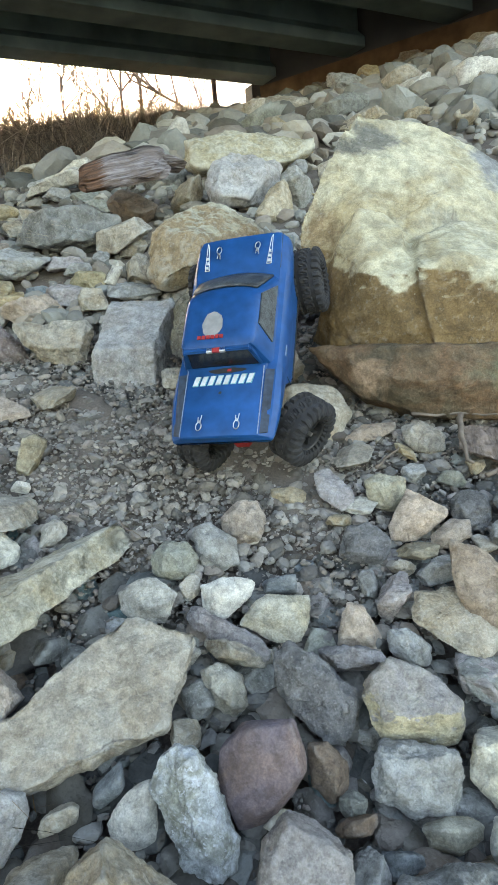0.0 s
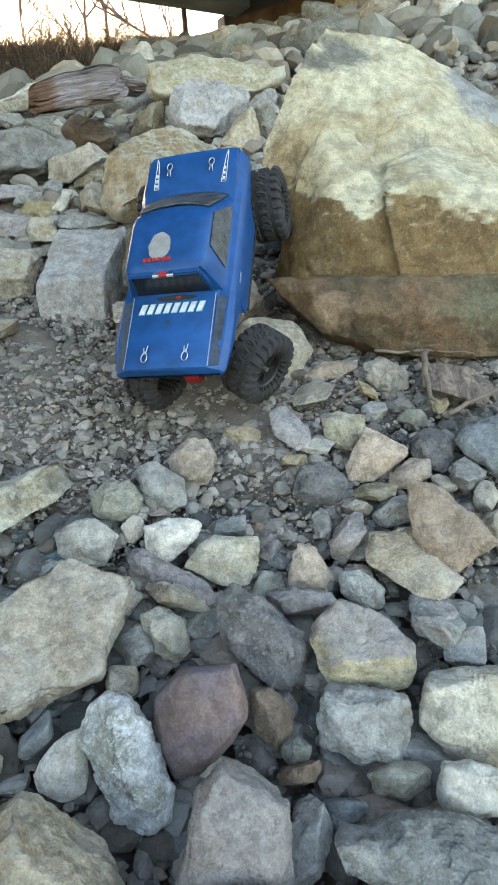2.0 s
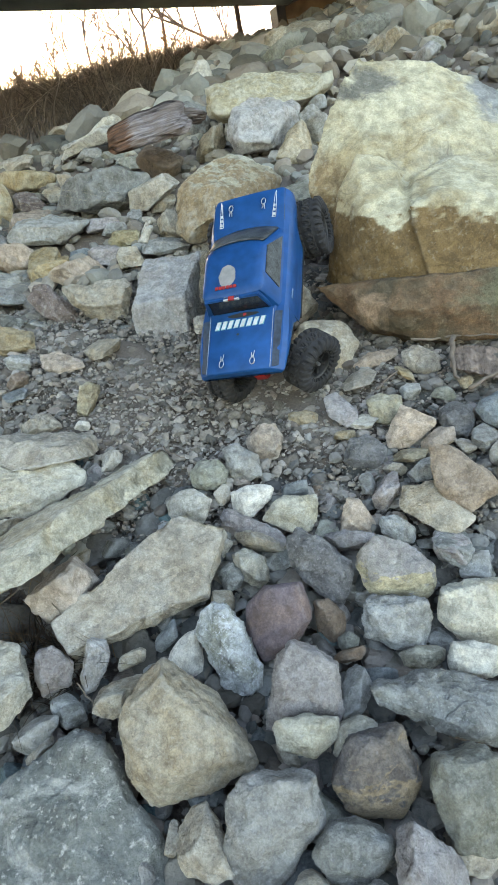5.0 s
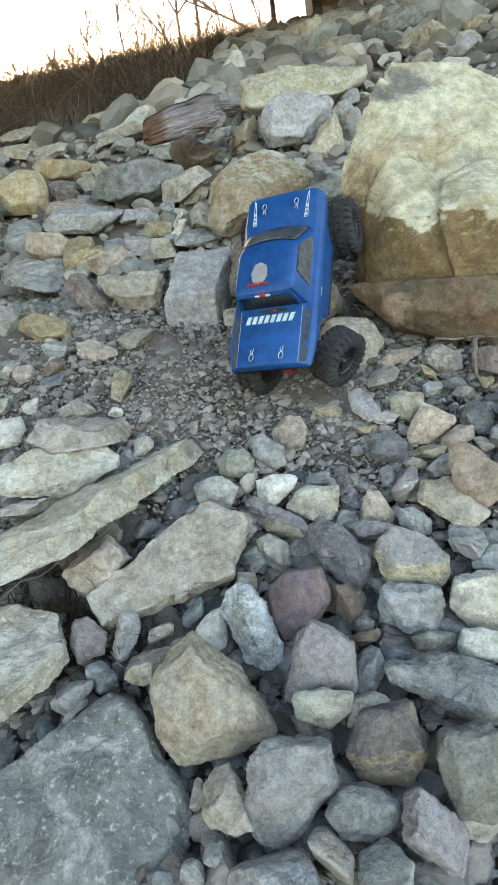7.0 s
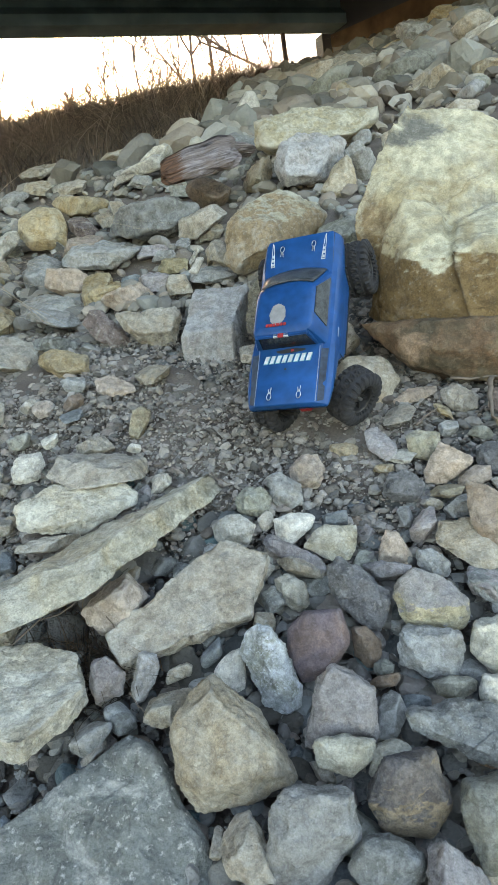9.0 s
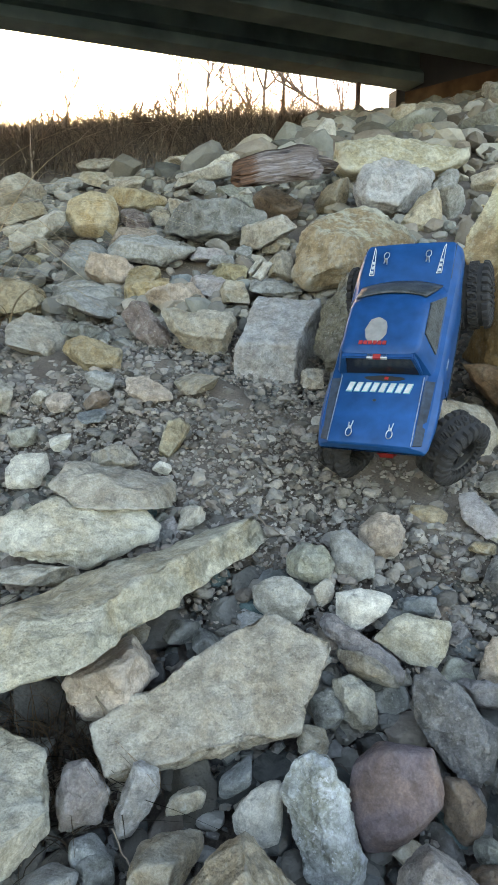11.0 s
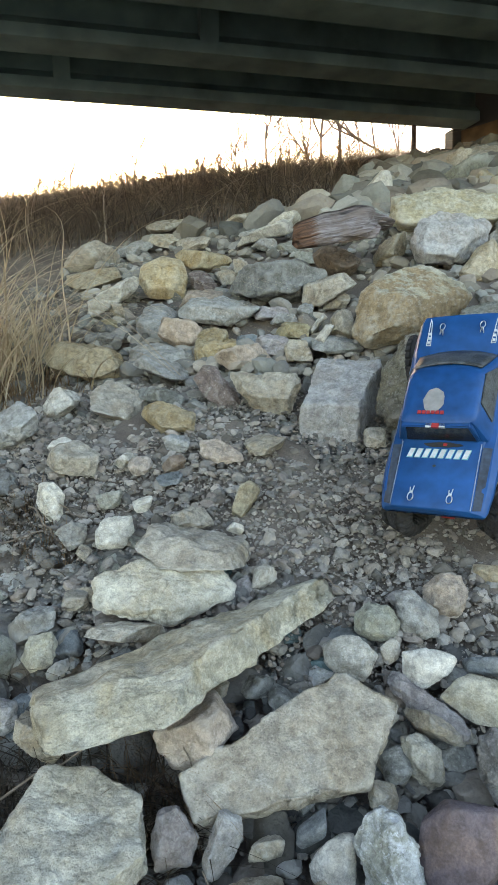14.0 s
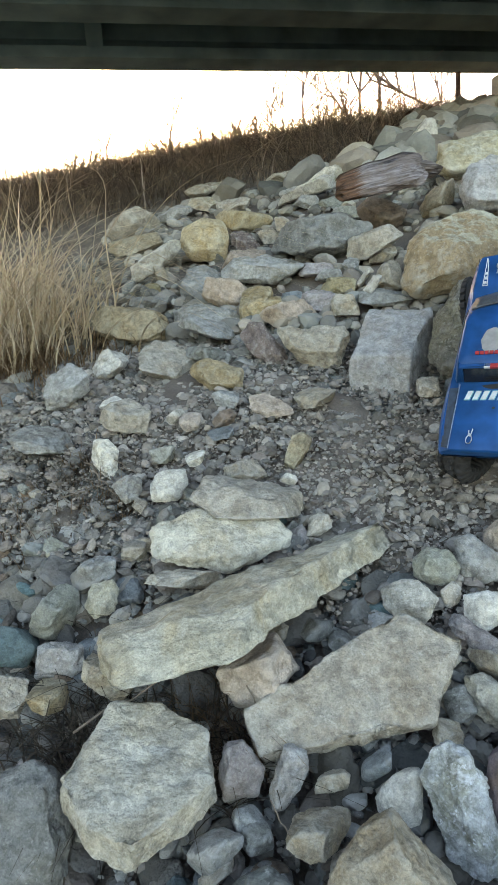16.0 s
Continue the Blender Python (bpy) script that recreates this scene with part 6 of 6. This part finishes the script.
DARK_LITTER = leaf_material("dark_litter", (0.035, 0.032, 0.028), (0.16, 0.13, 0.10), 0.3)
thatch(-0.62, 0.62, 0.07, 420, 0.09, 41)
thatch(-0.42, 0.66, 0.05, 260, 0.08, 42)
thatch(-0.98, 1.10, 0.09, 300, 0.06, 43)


def twig(a, b, r, seed, label="thin grey dead twig on the stones"):
    rng = random.Random(seed)
    bm = bmesh.new()
    a, b = Vector(a), Vector(b)
    q = (b - a).to_track_quat("Z", "Y")
    rings, n = [], 8
    for k in range(n + 1):
        c = a.lerp(b, k / n) + q @ Vector((rng.gauss(0, 1), rng.gauss(0, 1), 0)) * (a - b).length * 0.02
        s = r * (1 - 0.07 * k)
        rings.append([bm.verts.new(c + q @ Vector((s * math.cos(1.0472 * i), s * math.sin(1.0472 * i), 0))) for i in range(6)])
    for u, v in zip(rings, rings[1:]):
        for i in range(6):
            bm.faces.new((u[i], u[(i + 1) % 6], v[(i + 1) % 6], v[i]))
    bm.faces.new(rings[0][::-1]), bm.faces.new(rings[-1])
    return tagged(part("twig", bm, TWIG, None, "", True), label, "twig", "dead twigs among the rocks")


twig((-.209, 1.093, .458), (-.142, 1.021, .447), .0016, 1, "pale thin straw lying on gravel")
twig((.486, 1.353, .565), (.468, 1.189, .500), .0075, 2, "short brown stick leaning on the stones")
twig((.397, 1.394, .560), (.600, 1.370, .556), .004, 3)
twig((.487, 1.153, .480), (.640, 1.223, .530), .005, 4)
twig((.291, 1.241, .490), (.349, 1.290, .515), .004, 5)
twig((-.604, .583, .262), (-.402, .739, .345), .0022, 6)
twig((-.367, .728, .330), (-.300, .645, .235), .0016, 7)
twig((-.268, .569, .235), (-.232, .541, .215), .0014, 8)
twig((-.932, 1.118, .555), (-.792, 1.036, .500), .0024, 9)
twig((-1.035, .963, .490), (-.903, .887, .440), .002, 10)
twig((-.921, 1.001, .500), (-.840, 1.064, .520), .002, 11)
twig((-.86, 1.14, .560), (-.78, 1.10, .535), .0018, 12)


# ---- radio-controlled truck ----
BLUE = plain("blue_polycarbonate", (0.003, 0.058, 0.195), 0.38, 0.0, 0.35, 34, 0.05, 0.3)
SCUFF = plain("scuffed_dark_blue", (0.02, 0.035, 0.06), 0.6, 0.0, 0.6, 90, 0.2)
SCRATCHED = plain("scratched_grey_window", (0.05, 0.058, 0.063), 0.45, 0.0, 0.95, 300, 0.3)
SCRATCH_PALE = plain("scraped_pale_blue", (0.16, 0.22, 0.32), 0.6, 0.0, 0.5, 200)
TEAL = plain("teal_decal_edge", (0.10, 0.30, 0.36), 0.5, 0.0, 0.3, 150)
GLASS = plain("dark_scratched_window", (0.012, 0.014, 0.017), 0.25, 0.0, 0.5, 120, 0.1)
RUBBER = plain("dusty_black_rubber", (0.022, 0.022, 0.024), 0.9, 0.0, 0.5, 70, 0.3)
PLASTIC = plain("black_plastic", (0.018, 0.018, 0.019), 0.5, 0.0, 0.4, 60, 0.1)
RED = plain("red_plastic", (0.33, 0.02, 0.02), 0.5, 0.0, 0.3, 60, 0.1)
SILVER = plain("bright_wire", (0.55, 0.55, 0.55), 0.3, 0.9, 0.2, 60)
WHITE = plain("white_decal", (0.45, 0.48, 0.50), 0.5, 0.0, 0.25, 150)
GREY = plain("worn_grey_sticker", (0.21, 0.21, 0.21), 0.7, 0.0, 0.25, 80)


def lathe(bm, profile, n=36):
    """Turns a profile of (x along the axle, radius) round the x axis."""
    rings = [[bm.verts.new((x, r * math.cos(6.28318 * i / n), r * math.sin(6.28318 * i / n))) for i in range(n)] for x, r in profile]
    for a, b in zip(rings, rings[1:]):
        for i in range(n):
            bm.faces.new((a[i], a[(i + 1) % n], b[(i + 1) % n], b[i]))
    return rings


def lug(bm, angle, x0, x1, r, half, height, skew):
    vs = []
    for rr, k in ((r, 1.0), (r + height, 0.72)):
        for x, d in ((x0, -skew), (x1, skew)):
            for e in (-half * k, half * k):
                a = angle + d + e
                vs.append(bm.verts.new((x, rr * math.cos(a), rr * math.sin(a))))
    for q in ((0, 1, 3, 2), (4, 6, 7, 5), (0, 4, 5, 1), (2, 3, 7, 6), (0, 2, 6, 4), (1, 5, 7, 3)):
        bm.faces.new([vs[i] for i in q])


def truck_wheel(truck, x, y, z, steer, side, tip=0.0):
    """A chunky tyre whose lugs grow out of its carcass, with a rim and a hub; side: +1 where the outside faces +x."""
    W, n, lugs = 0.029, 168, 24
    profile = [(-.78, .033), (-.97, .034), (-1.08, .040), (-1.14, .047), (-1.12, .054), (-1.03, .0590), (-.95, .0612), (-.66, .0625), (-.60, .0627), (-.34, .0632), (-.28, .0633), (0, .0634), (.28, .0633), (.34, .0632), (.60, .0627), (.66, .0625), (.95, .0612), (1.03, .0590), (1.12, .054), (1.14, .047), (1.08, .040), (.97, .034), (.78, .033)]
    bm = bmesh.new()
    rings = []
    for u, r in profile:
        ring = []
        for i in range(n):
            turn = i / n * lugs
            if abs(u) > 1.05:
                up = 0.0022 if (turn + 0.25) % 1 < 0.5 and r > 0.045 else 0.0
            elif abs(u) >= 0.62:
                up = 0.0068 if (turn + (0.5 if u > 0 else 0)) % 1 < 0.60 else 0.0
            elif abs(u) <= 0.32:
                up = 0.0058 if (turn + 0.7 * u + 0.25) % 1 < 0.58 else 0.0
            else:
                up = 0.0
            a = 6.28318 * i / n
            rr = r + up if abs(u) <= 1.05 else r
            xx = u * W + (math.copysign(up, u) if abs(u) > 1.05 else 0)
            ring.append(bm.verts.new((xx, rr * math.cos(a), rr * math.sin(a))))
        rings.append(ring)
    rings.append(rings[0])
    for p, q in zip(rings, rings[1:]):
        for i in range(n):
            bm.faces.new((p[i], p[(i + 1) % n], q[(i + 1) % n], q[i]))
    bmesh.ops.recalc_face_normals(bm, faces=bm.faces)
    wheel = part("wheel", bm, RUBBER, truck, "black lugged rubber tyre with black rim", smooth=False)
    wheel.location, wheel.rotation_euler = (x, y, z), (0.3 * x, radians(tip), radians(steer))
    bm = bmesh.new()
    s = side
    lathe(bm, [(s * 0.022, 0.0335), (s * 0.0255, 0.033), (s * 0.023, 0.030), (s * 0.008, 0.028), (s * 0.006, 0.012), (s * 0.013, 0.011), (s * 0.014, 0.0)], 24)
    part("rim", bm, PLASTIC, wheel, "black spoked rim", smooth=False)
    for i in range(6):
        bm = bmesh.new()
        lug(bm, 6.28318 * i / 6, s * 0.004, s * 0.017, 0.012, 0.16, 0.017, 0.0)
        part("spoke", bm, PLASTIC, wheel)
    bm = bmesh.new()
    tube(bm, (s * 0.01, 0, 0), (s * 0.022, 0, 0), 0.0045, 0.004, 6)
    part("wheel_nut", bm, SILVER, wheel)


def quad_patch(bm, corners, out):
    """A thin plate on four corners, lifted by out along its normal."""
    p = [Vector(c) for c in corners]
    n = (p[1] - p[0]).cross(p[2] - p[0]).normalized()
    top = [bm.verts.new(q + n * out) for q in p]
    low = [bm.verts.new(q - n * 0.0012) for q in p]
    bm.faces.new(top)
    for i in range(4):
        bm.faces.new((low[i], low[(i + 1) % 4], top[(i + 1) % 4], top[i]))


def shell(name, bm, mat, parent, label=""):
    """A moulded part: smooth, with its sharp folds kept."""
    bmesh.ops.recalc_face_normals(bm, faces=bm.faces)
    ob = part(name, bm, mat, parent, label, True)
    ob.data.set_sharp_from_angle(angle=radians(34))
    return ob


def build_truck():
    """x to the truck's right, y to its nose; it stands on its tail wheels with its nose on the rocks."""
    truck = tagged(new("toy_truck"), "blue radio-controlled crawler pickup climbing nose-up against boulder", "toy truck")
    # body: y, half width and height of the top, half width and height of the shoulder, half width of the side, sill height
    bm = bmesh.new()
    rings = []
    for y, wt, top, wsh, zsh, ws, sill in ((.2010, .066, .158, .080, .150, .084, .136), (.1985, .078, .172, .089, .160, .092, .132), (.194, .0835, .1795, .093, .166, .097, .130), (.180, .0860, .1825, .096, .168, .100, .128), (.150, .0872, .1815, .0975, .169, .1025, .128),
                                           (.120, .0878, .1785, .098, .169, .103, .122), (.104, .0880, .1765, .098, .169, .103, .104), (.094, .0880, .1750, .098, .168, .103, .084), (.000, .0865, .1735, .097, .166, .103, .077), (-.085, .0830, .1740, .097, .167, .103, .080),
                                           (-.100, .0790, .1755, .097, .169, .104, .088), (-.112, .0765, .1758, .0965, .170, .1045, .108), (-.124, .0757, .1758, .0965, .1705, .105, .124), (-.165, .0755, .1758, .0965, .1705, .106, .136), (-.205, .0752, .1758, .0955, .1695, .104, .141), (-.240, .0750, .1755, .093, .166, .099, .149), (-.2490, .0745, .1735, .090, .162, .095, .153), (-.2515, .0730, .1700, .086, .158, .090, .155)):
        half = [(0, top + .0034), (wt * .5, top + .0028), (wt * .92, top + .0008), (wt, top - .0006), (wt + .003, top - .0042), (wsh, zsh), (ws, zsh - .010), (ws + .001, (zsh + sill) / 2 - .004), (ws, (zsh + sill) / 2 - .008), (ws * .975, sill)]
        rings.append([bm.verts.new((x, y, z)) for x, z in [(-p, q) for p, q in half[:0:-1]] + half])
    for a, b in zip(rings, rings[1:]):
        for i in range(len(a) - 1):
            bm.faces.new((a[i], b[i], b[i + 1], a[i + 1]))
    bm.faces.new(rings[0])
    bm.faces.new(rings[-1][::-1])
    body = shell("body_shell", bm, BLUE, truck, "scratched blue pickup body shell")
    # cab: z, front edge at the middle and at the corners, rear edge, half width
    bm = bmesh.new()
    rings = []
    for z, yc, ys, yr, w in ((.170, .106, .090, -.107, .0895), (.177, .1005, .085, -.1055, .0870), (.190, .083, .068, -.1035, .0830), (.205, .063, .049, -.1020, .0785), (.220, .0415, .029, -.1010, .0738), (.2285, .030, .0185, -.1010, .0712), (.2325, .0225, .0125, -.1000, .0692), (.2355, .012, .004, -.0950, .0645), (.2372, -.006, -.010, -.080, .052), (.2378, -.025, -.027, -.062, .034)):
        pts = [(-w, ys - .014), (-w + .005, ys - .002), (-w * .72, ys + .55 * (yc - ys)), (-w * .36, ys + .9 * (yc - ys)), (0, yc), (w * .36, ys + .9 * (yc - ys)), (w * .72, ys + .55 * (yc - ys)), (w - .005, ys - .002), (w, ys - .014),
               (w, yr + .012), (w - .004, yr + .003), (w - .012, yr), (0, yr - .001), (-w + .012, yr), (-w + .004, yr + .003), (-w, yr + .012)]
        rings.append([bm.verts.new((x, y, z)) for x, y in pts])
    for a, b in zip(rings, rings[1:]):
        for i in range(16):
            bm.faces.new((a[i], b[i], b[(i + 1) % 16], a[(i + 1) % 16]))
    bm.faces.new(rings[-1])
    cab = shell("cab", bm, BLUE, truck, "blue cab with rounded roof")
    # curved windscreen in two halves of glass on the rake of the cab
    bm = bmesh.new()
    rows = []
    for z, yc, ys, w in ((.1795, .0995, .085, .078), (.192, .0830, .0685, .0745), (.205, .0655, .0515, .071), (.218, .0473, .0345, .067), (.2255, .0368, .025, .064)):
        rows.append([bm.verts.new((w * f, ys + (yc - ys) * (1 - f * f) + .0016, z + .0012)) for f in (-1, -.8, -.55, -.28, 0, .28, .55, .8, 1)])
    for a, b in zip(rows, rows[1:]):
        for i in range(8):
            bm.faces.new((a[i], a[i + 1], b[i + 1], b[i]))
    screen = shell("windscreen", bm, SCRATCHED, cab, "scratched dark curved windscreen")
    thick = screen.modifiers.new("thickness", "SOLIDIFY")
    thick.thickness, thick.offset = 0.003, 0.0
    bm = bmesh.new()
    quad_patch(bm, ((-.068, -.1062, .1795), (.068, -.1062, .1795), (.0610, -.1025, .2235), (-.0610, -.1025, .2235)), 0.0022)
    bmesh.ops.recalc_face_normals(bm, faces=bm.faces)
    part("rear_window", bm, GLASS, cab, "dark rear window")
    bm = bmesh.new()
    box(bm, -.0640, .0640, -.1085, -.096, .2262, .2318)
    bmesh.ops.bevel(bm, geom=bm.edges[:], offset=.0022, segments=3, affect="EDGES")
    shell("roof_brow", bm, BLUE, cab, "blue lip over the rear window")
    for s in (1, -1):
        bm = bmesh.new()
        box(bm, s * .0690 - .0036, s * .0690 + .0036, -.1085, -.099, .178, .228)
        for v in bm.verts:
            v.co.x -= s * (v.co.z - .178) * .14
        bmesh.ops.bevel(bm, geom=bm.edges[:], offset=.0014, segments=2, affect="EDGES")
        shell("rear_pillar", bm, BLUE, cab)
        bm = bmesh.new()
        quad_patch(bm, [(s * .0868, .062, .1800), (s * .0868, -.066, .1800), (s * .0728, -.052, .2245), (s * .0728, .014, .2245)][::-s], 0.0022)
        bmesh.ops.recalc_face_normals(bm, faces=bm.faces)
        window = part("side_window", bm, SCRATCHED, cab, "scratched dark side window")
        bm = bmesh.new()
        tube(bm, (s * .0862, -.0600, .1860), (s * .0800, -.0520, .2040), .0009, .0009, 6)
        part("window_decal", bm, WHITE, window)
        # trough along the bed between deck and rail, and the rail's top
        bm = bmesh.new()
        c = [(s * .0780, -.118, .1742), (s * .0765, -.2460, .1728), (s * .0900, -.2420, .1672), (s * .0945, -.118, .1716)]
        quad_patch(bm, c[::s], 0.0012)
        bmesh.ops.recalc_face_normals(bm, faces=bm.faces)
        part("bed_trough", bm, SCUFF, body, "dark scuffed strip along the bed")
        bm = bmesh.new()
        tube(bm, (s * .0752, -.112, .1772), (s * .0742, -.2480, .1762), .0010, .0010, 6)
        part("deck_edge", bm, SCRATCH_PALE, body, "pale scratched edge")
        bm = bmesh.new()
        tube(bm, (s * .0884, .190, .1795), (s * .0889, .108, .1770), .0008, .0008, 6)
        part("hood_seam", bm, SCUFF, body)
        bm = bmesh.new()
        tube(bm, (s * .1040, -.108, .158), (s * .1032, -.108, .092), .0009, .0009, 6)
        part("door_seam", bm, SCUFF, body)
        bm = bmesh.new()
        box(bm, s * .1035 - .0012, s * .1035 + .0012, -.074, -.052, .141, .146)
        part("door_handle", bm, SCRATCH_PALE, body)
        # hood decals: a slim wedge outlined in white with bars inside
        c = [(s * .0700, .118), (s * .0700, .186), (s * .0670, .178), (s * .0610, .118)]
        bm = bmesh.new()
        for (x0, y0), (x1, y1) in zip(c, c[1:] + c[:1]):
            tube(bm, (x0, y0, .1815 + .05 * (y0 - .118)), (x1, y1, .1815 + .05 * (y1 - .118)), .00085, .00085, 5)
        part("hood_decal", bm, WHITE, body, "white wedge decal")
        for k in range(3):
            bm = bmesh.new()
            y0 = .122 + .011 * k
            quad_patch(bm, ((s * .0632, y0, .1818 + .05 * (y0 - .118)), (s * .0682, y0, .1812 + .05 * (y0 - .118)), (s * .0682, y0 + .006, .1812 + .05 * (y0 - .112)), (s * .0640, y0 + .006, .1818 + .05 * (y0 - .112)))[::s], 0.0016)
            bmesh.ops.recalc_face_normals(bm, faces=bm.faces)
            part("decal_bar", bm, WHITE, body)
        bm = bmesh.new()
        box(bm, s * .098 - .003, s * .098 + .003, -.085, .09, .072, .080)
        part("rock_slider", bm, PLASTIC, body)
        for x, y, z in ((s * .041, .150, .1835), (s * .036, -.222, .1775)):
            bm = bmesh.new()
            tube(bm, (x, y, z - .006), (x, y, z + .009), .0023, .0021, 8)
            way = 1 if y > 0 else -1
            for k in range(12):
                a, b = 6.28318 * k / 12, 6.28318 * (k + 1) / 12
                tube(bm, (x + .0052 * math.cos(a), y + way * (.010 + .0085 * math.sin(a)), z + .006), (x + .0052 * math.cos(b), y + way * (.010 + .0085 * math.sin(b)), z + .006), .0010, .0010, 5)
            tube(bm, (x + .002, y + way * .002, z + .006), (x + .004, y - way * .012, z + .006), .0010, .0010, 5)
            tube(bm, (x - .002, y + way * .002, z + .006), (x - .003, y - way * .009, z + .005), .0010, .0010, 5)
            part("body_clip", bm, SILVER, body, "bent wire body clip")
    # torn opening behind the cab, small hole and wordmark bars on the bed cover
    rng = random.Random(4)
    for name, cx, cy, rx, ry, mat in (("torn_opening", .004, -.1180, .041, .0062, PLASTIC), ("screw_hole", -.004, -.1640, .0035, .0030, PLASTIC)):
        bm = bmesh.new()
        n = 22
        ring = [bm.verts.new((cx + rx * (1 - .2 * rng.random()) * math.cos(6.28318 * i / n), cy + ry * (1 - .25 * rng.random()) * math.sin(6.28318 * i / n), .1797)) for i in range(n)]
        low = [bm.verts.new((v.co.x, v.co.y, .1770)) for v in ring]
        bm.faces.new(ring)
        for i in range(n):
            bm.faces.new((low[i], low[(i + 1) % n], ring[(i + 1) % n], ring[i]))
        part(name, bm, mat, body, "torn dark opening" if rx > .01 else "")
    bm = bmesh.new()
    box(bm, .006, .013, -.1205, -.1155, .1790, .1812)
    part("red_connector", bm, RED, body)
    for k in range(8):
        x = -.060 + k * 0.0150
        for j, mat, grow in ((0, TEAL, .0012), (1, WHITE, 0.0)):
            bm = bmesh.new()
            y0, y1 = -.1465 - grow, -.1285 + grow
            quad_patch(bm, ((x - grow, y0, .1790), (x + .0088 + grow, y0, .1790), (x + .0140 + grow, y1, .1790), (x + .0052 - grow, y1, .1790)), 0.0008 + 0.0005 * j)
            bmesh.ops.recalc_face_normals(bm, faces=bm.faces)
            part("decal_bar", bm, mat, body)
    # stickers on the roof
    bm = bmesh.new()
    n = 20
    ring = [bm.verts.new((-.010 + (.0185 + .003 * rng.random()) * math.cos(6.28318 * i / n), -.054 + (.026 + .004 * rng.random()) * math.sin(6.28318 * i / n), .2386)) for i in range(n)]
    low = [bm.verts.new((v.co.x, v.co.y, .2350)) for v in ring]
    bm.faces.new(ring)
    for i in range(n):
        bm.faces.new((low[i], low[(i + 1) % n], ring[(i + 1) % n], ring[i]))
    part("roof_sticker", bm, GREY, cab, "worn grey oval sticker")
    for k in range(6):
        bm = bmesh.new()
        x = -.036 + .0085 * k
        box(bm, x, x + .0068, -.0845, -.0775, .2350, .2389)
        part("roof_decal", bm, RED, cab, "faded red decal bar")
    bm = bmesh.new()
    box(bm, -.018, .018, -.1092, -.100, .2272, .2318)
    part("brow_decal", bm, WHITE, cab, "small white and red decal")
    bm = bmesh.new()
    box(bm, -.007, .007, -.1097, -.1005, .2278, .2322)
    part("brow_badge", bm, RED, cab)
    # chassis
    bm = bmesh.new()
    for s in (1, -1):
        box(bm, s * .030 - .004, s * .030 + .004, -.225, .19, .090, .112)
    for y in (-.215, -.06, .06, .18):
        box(bm, -.026, .026, y - .006, y + .006, .092, .108)
    chassis = part("chassis", bm, PLASTIC, truck, "black ladder chassis rails")
    bm = bmesh.new()
    box(bm, -.025, .025, -.08, .07, .108, .150)
    bmesh.ops.bevel(bm, geom=bm.edges[:], offset=.004, segments=2, affect="EDGES")
    part("electronics_tray", bm, PLASTIC, chassis)
    for x in (-.036, .036):
        for y in (-.222, .150):
            bm = bmesh.new()
            tube(bm, (x, y, .108), (x, y, .176), .0040, .0032, 10)
            part("body_post", bm, PLASTIC, chassis)
    for y, z in ((-.172, .048), (.166, .052)):
        bm = bmesh.new()
        tube(bm, (-.090, y, z), (.090, y, z), .0095, .0095, 12)
        bmesh.ops.create_icosphere(bm, subdivisions=2, radius=.021, matrix=pose(0, y, z))
        axle = part("axle", bm, PLASTIC, truck, "black portal axle")
        for s in (1, -1):
            top = Vector((s * .050, y * 0.90, .148))
            foot = Vector((s * .052, y, z + .012))
            bm = bmesh.new()
            tube(bm, foot, top, .0068, .0068, 10)
            part("shock_absorber", bm, PLASTIC, axle)
            bm = bmesh.new()
            for k in range(54):
                c = [foot.lerp(top, .1 + .8 * (k + j) / 54) + Vector((.0098 * math.cos(.9 * (k + j)), .0098 * math.sin(.9 * (k + j)), 0)) for j in (0, 1)]
                tube(bm, c[0], c[1], .0012, .0012, 5)
            part("spring", bm, SILVER, axle, "coiled spring")
            bm = bmesh.new()
            tube(bm, (s * .045, y, z - .006), (s * .024, y - math.copysign(.10, y), .086), .0036, .0036, 8)
            part("suspension_link", bm, PLASTIC, axle)
    bm = bmesh.new()
    box(bm, -.018, .018, -.212, -.186, .036, .064)
    bmesh.ops.bevel(bm, geom=bm.edges[:], offset=.005, segments=2, affect="EDGES")
    part("differential_cover", bm, RED, truck, "red differential cover")
    truck_wheel(truck, -.080, -.182, .036, -26, -1)
    truck_wheel(truck, .120, -.182, .046, -34, 1)
    truck_wheel(truck, -.112, .166, .052, 4, -1)
    truck_wheel(truck, .114, .168, .050, 4, 1)
    truck.matrix_world = pose(0.0624, 1.4393, 0.6985, 53.0, -1.25, -14.5) @ Matrix.Scale(1.064, 4)


build_truck()
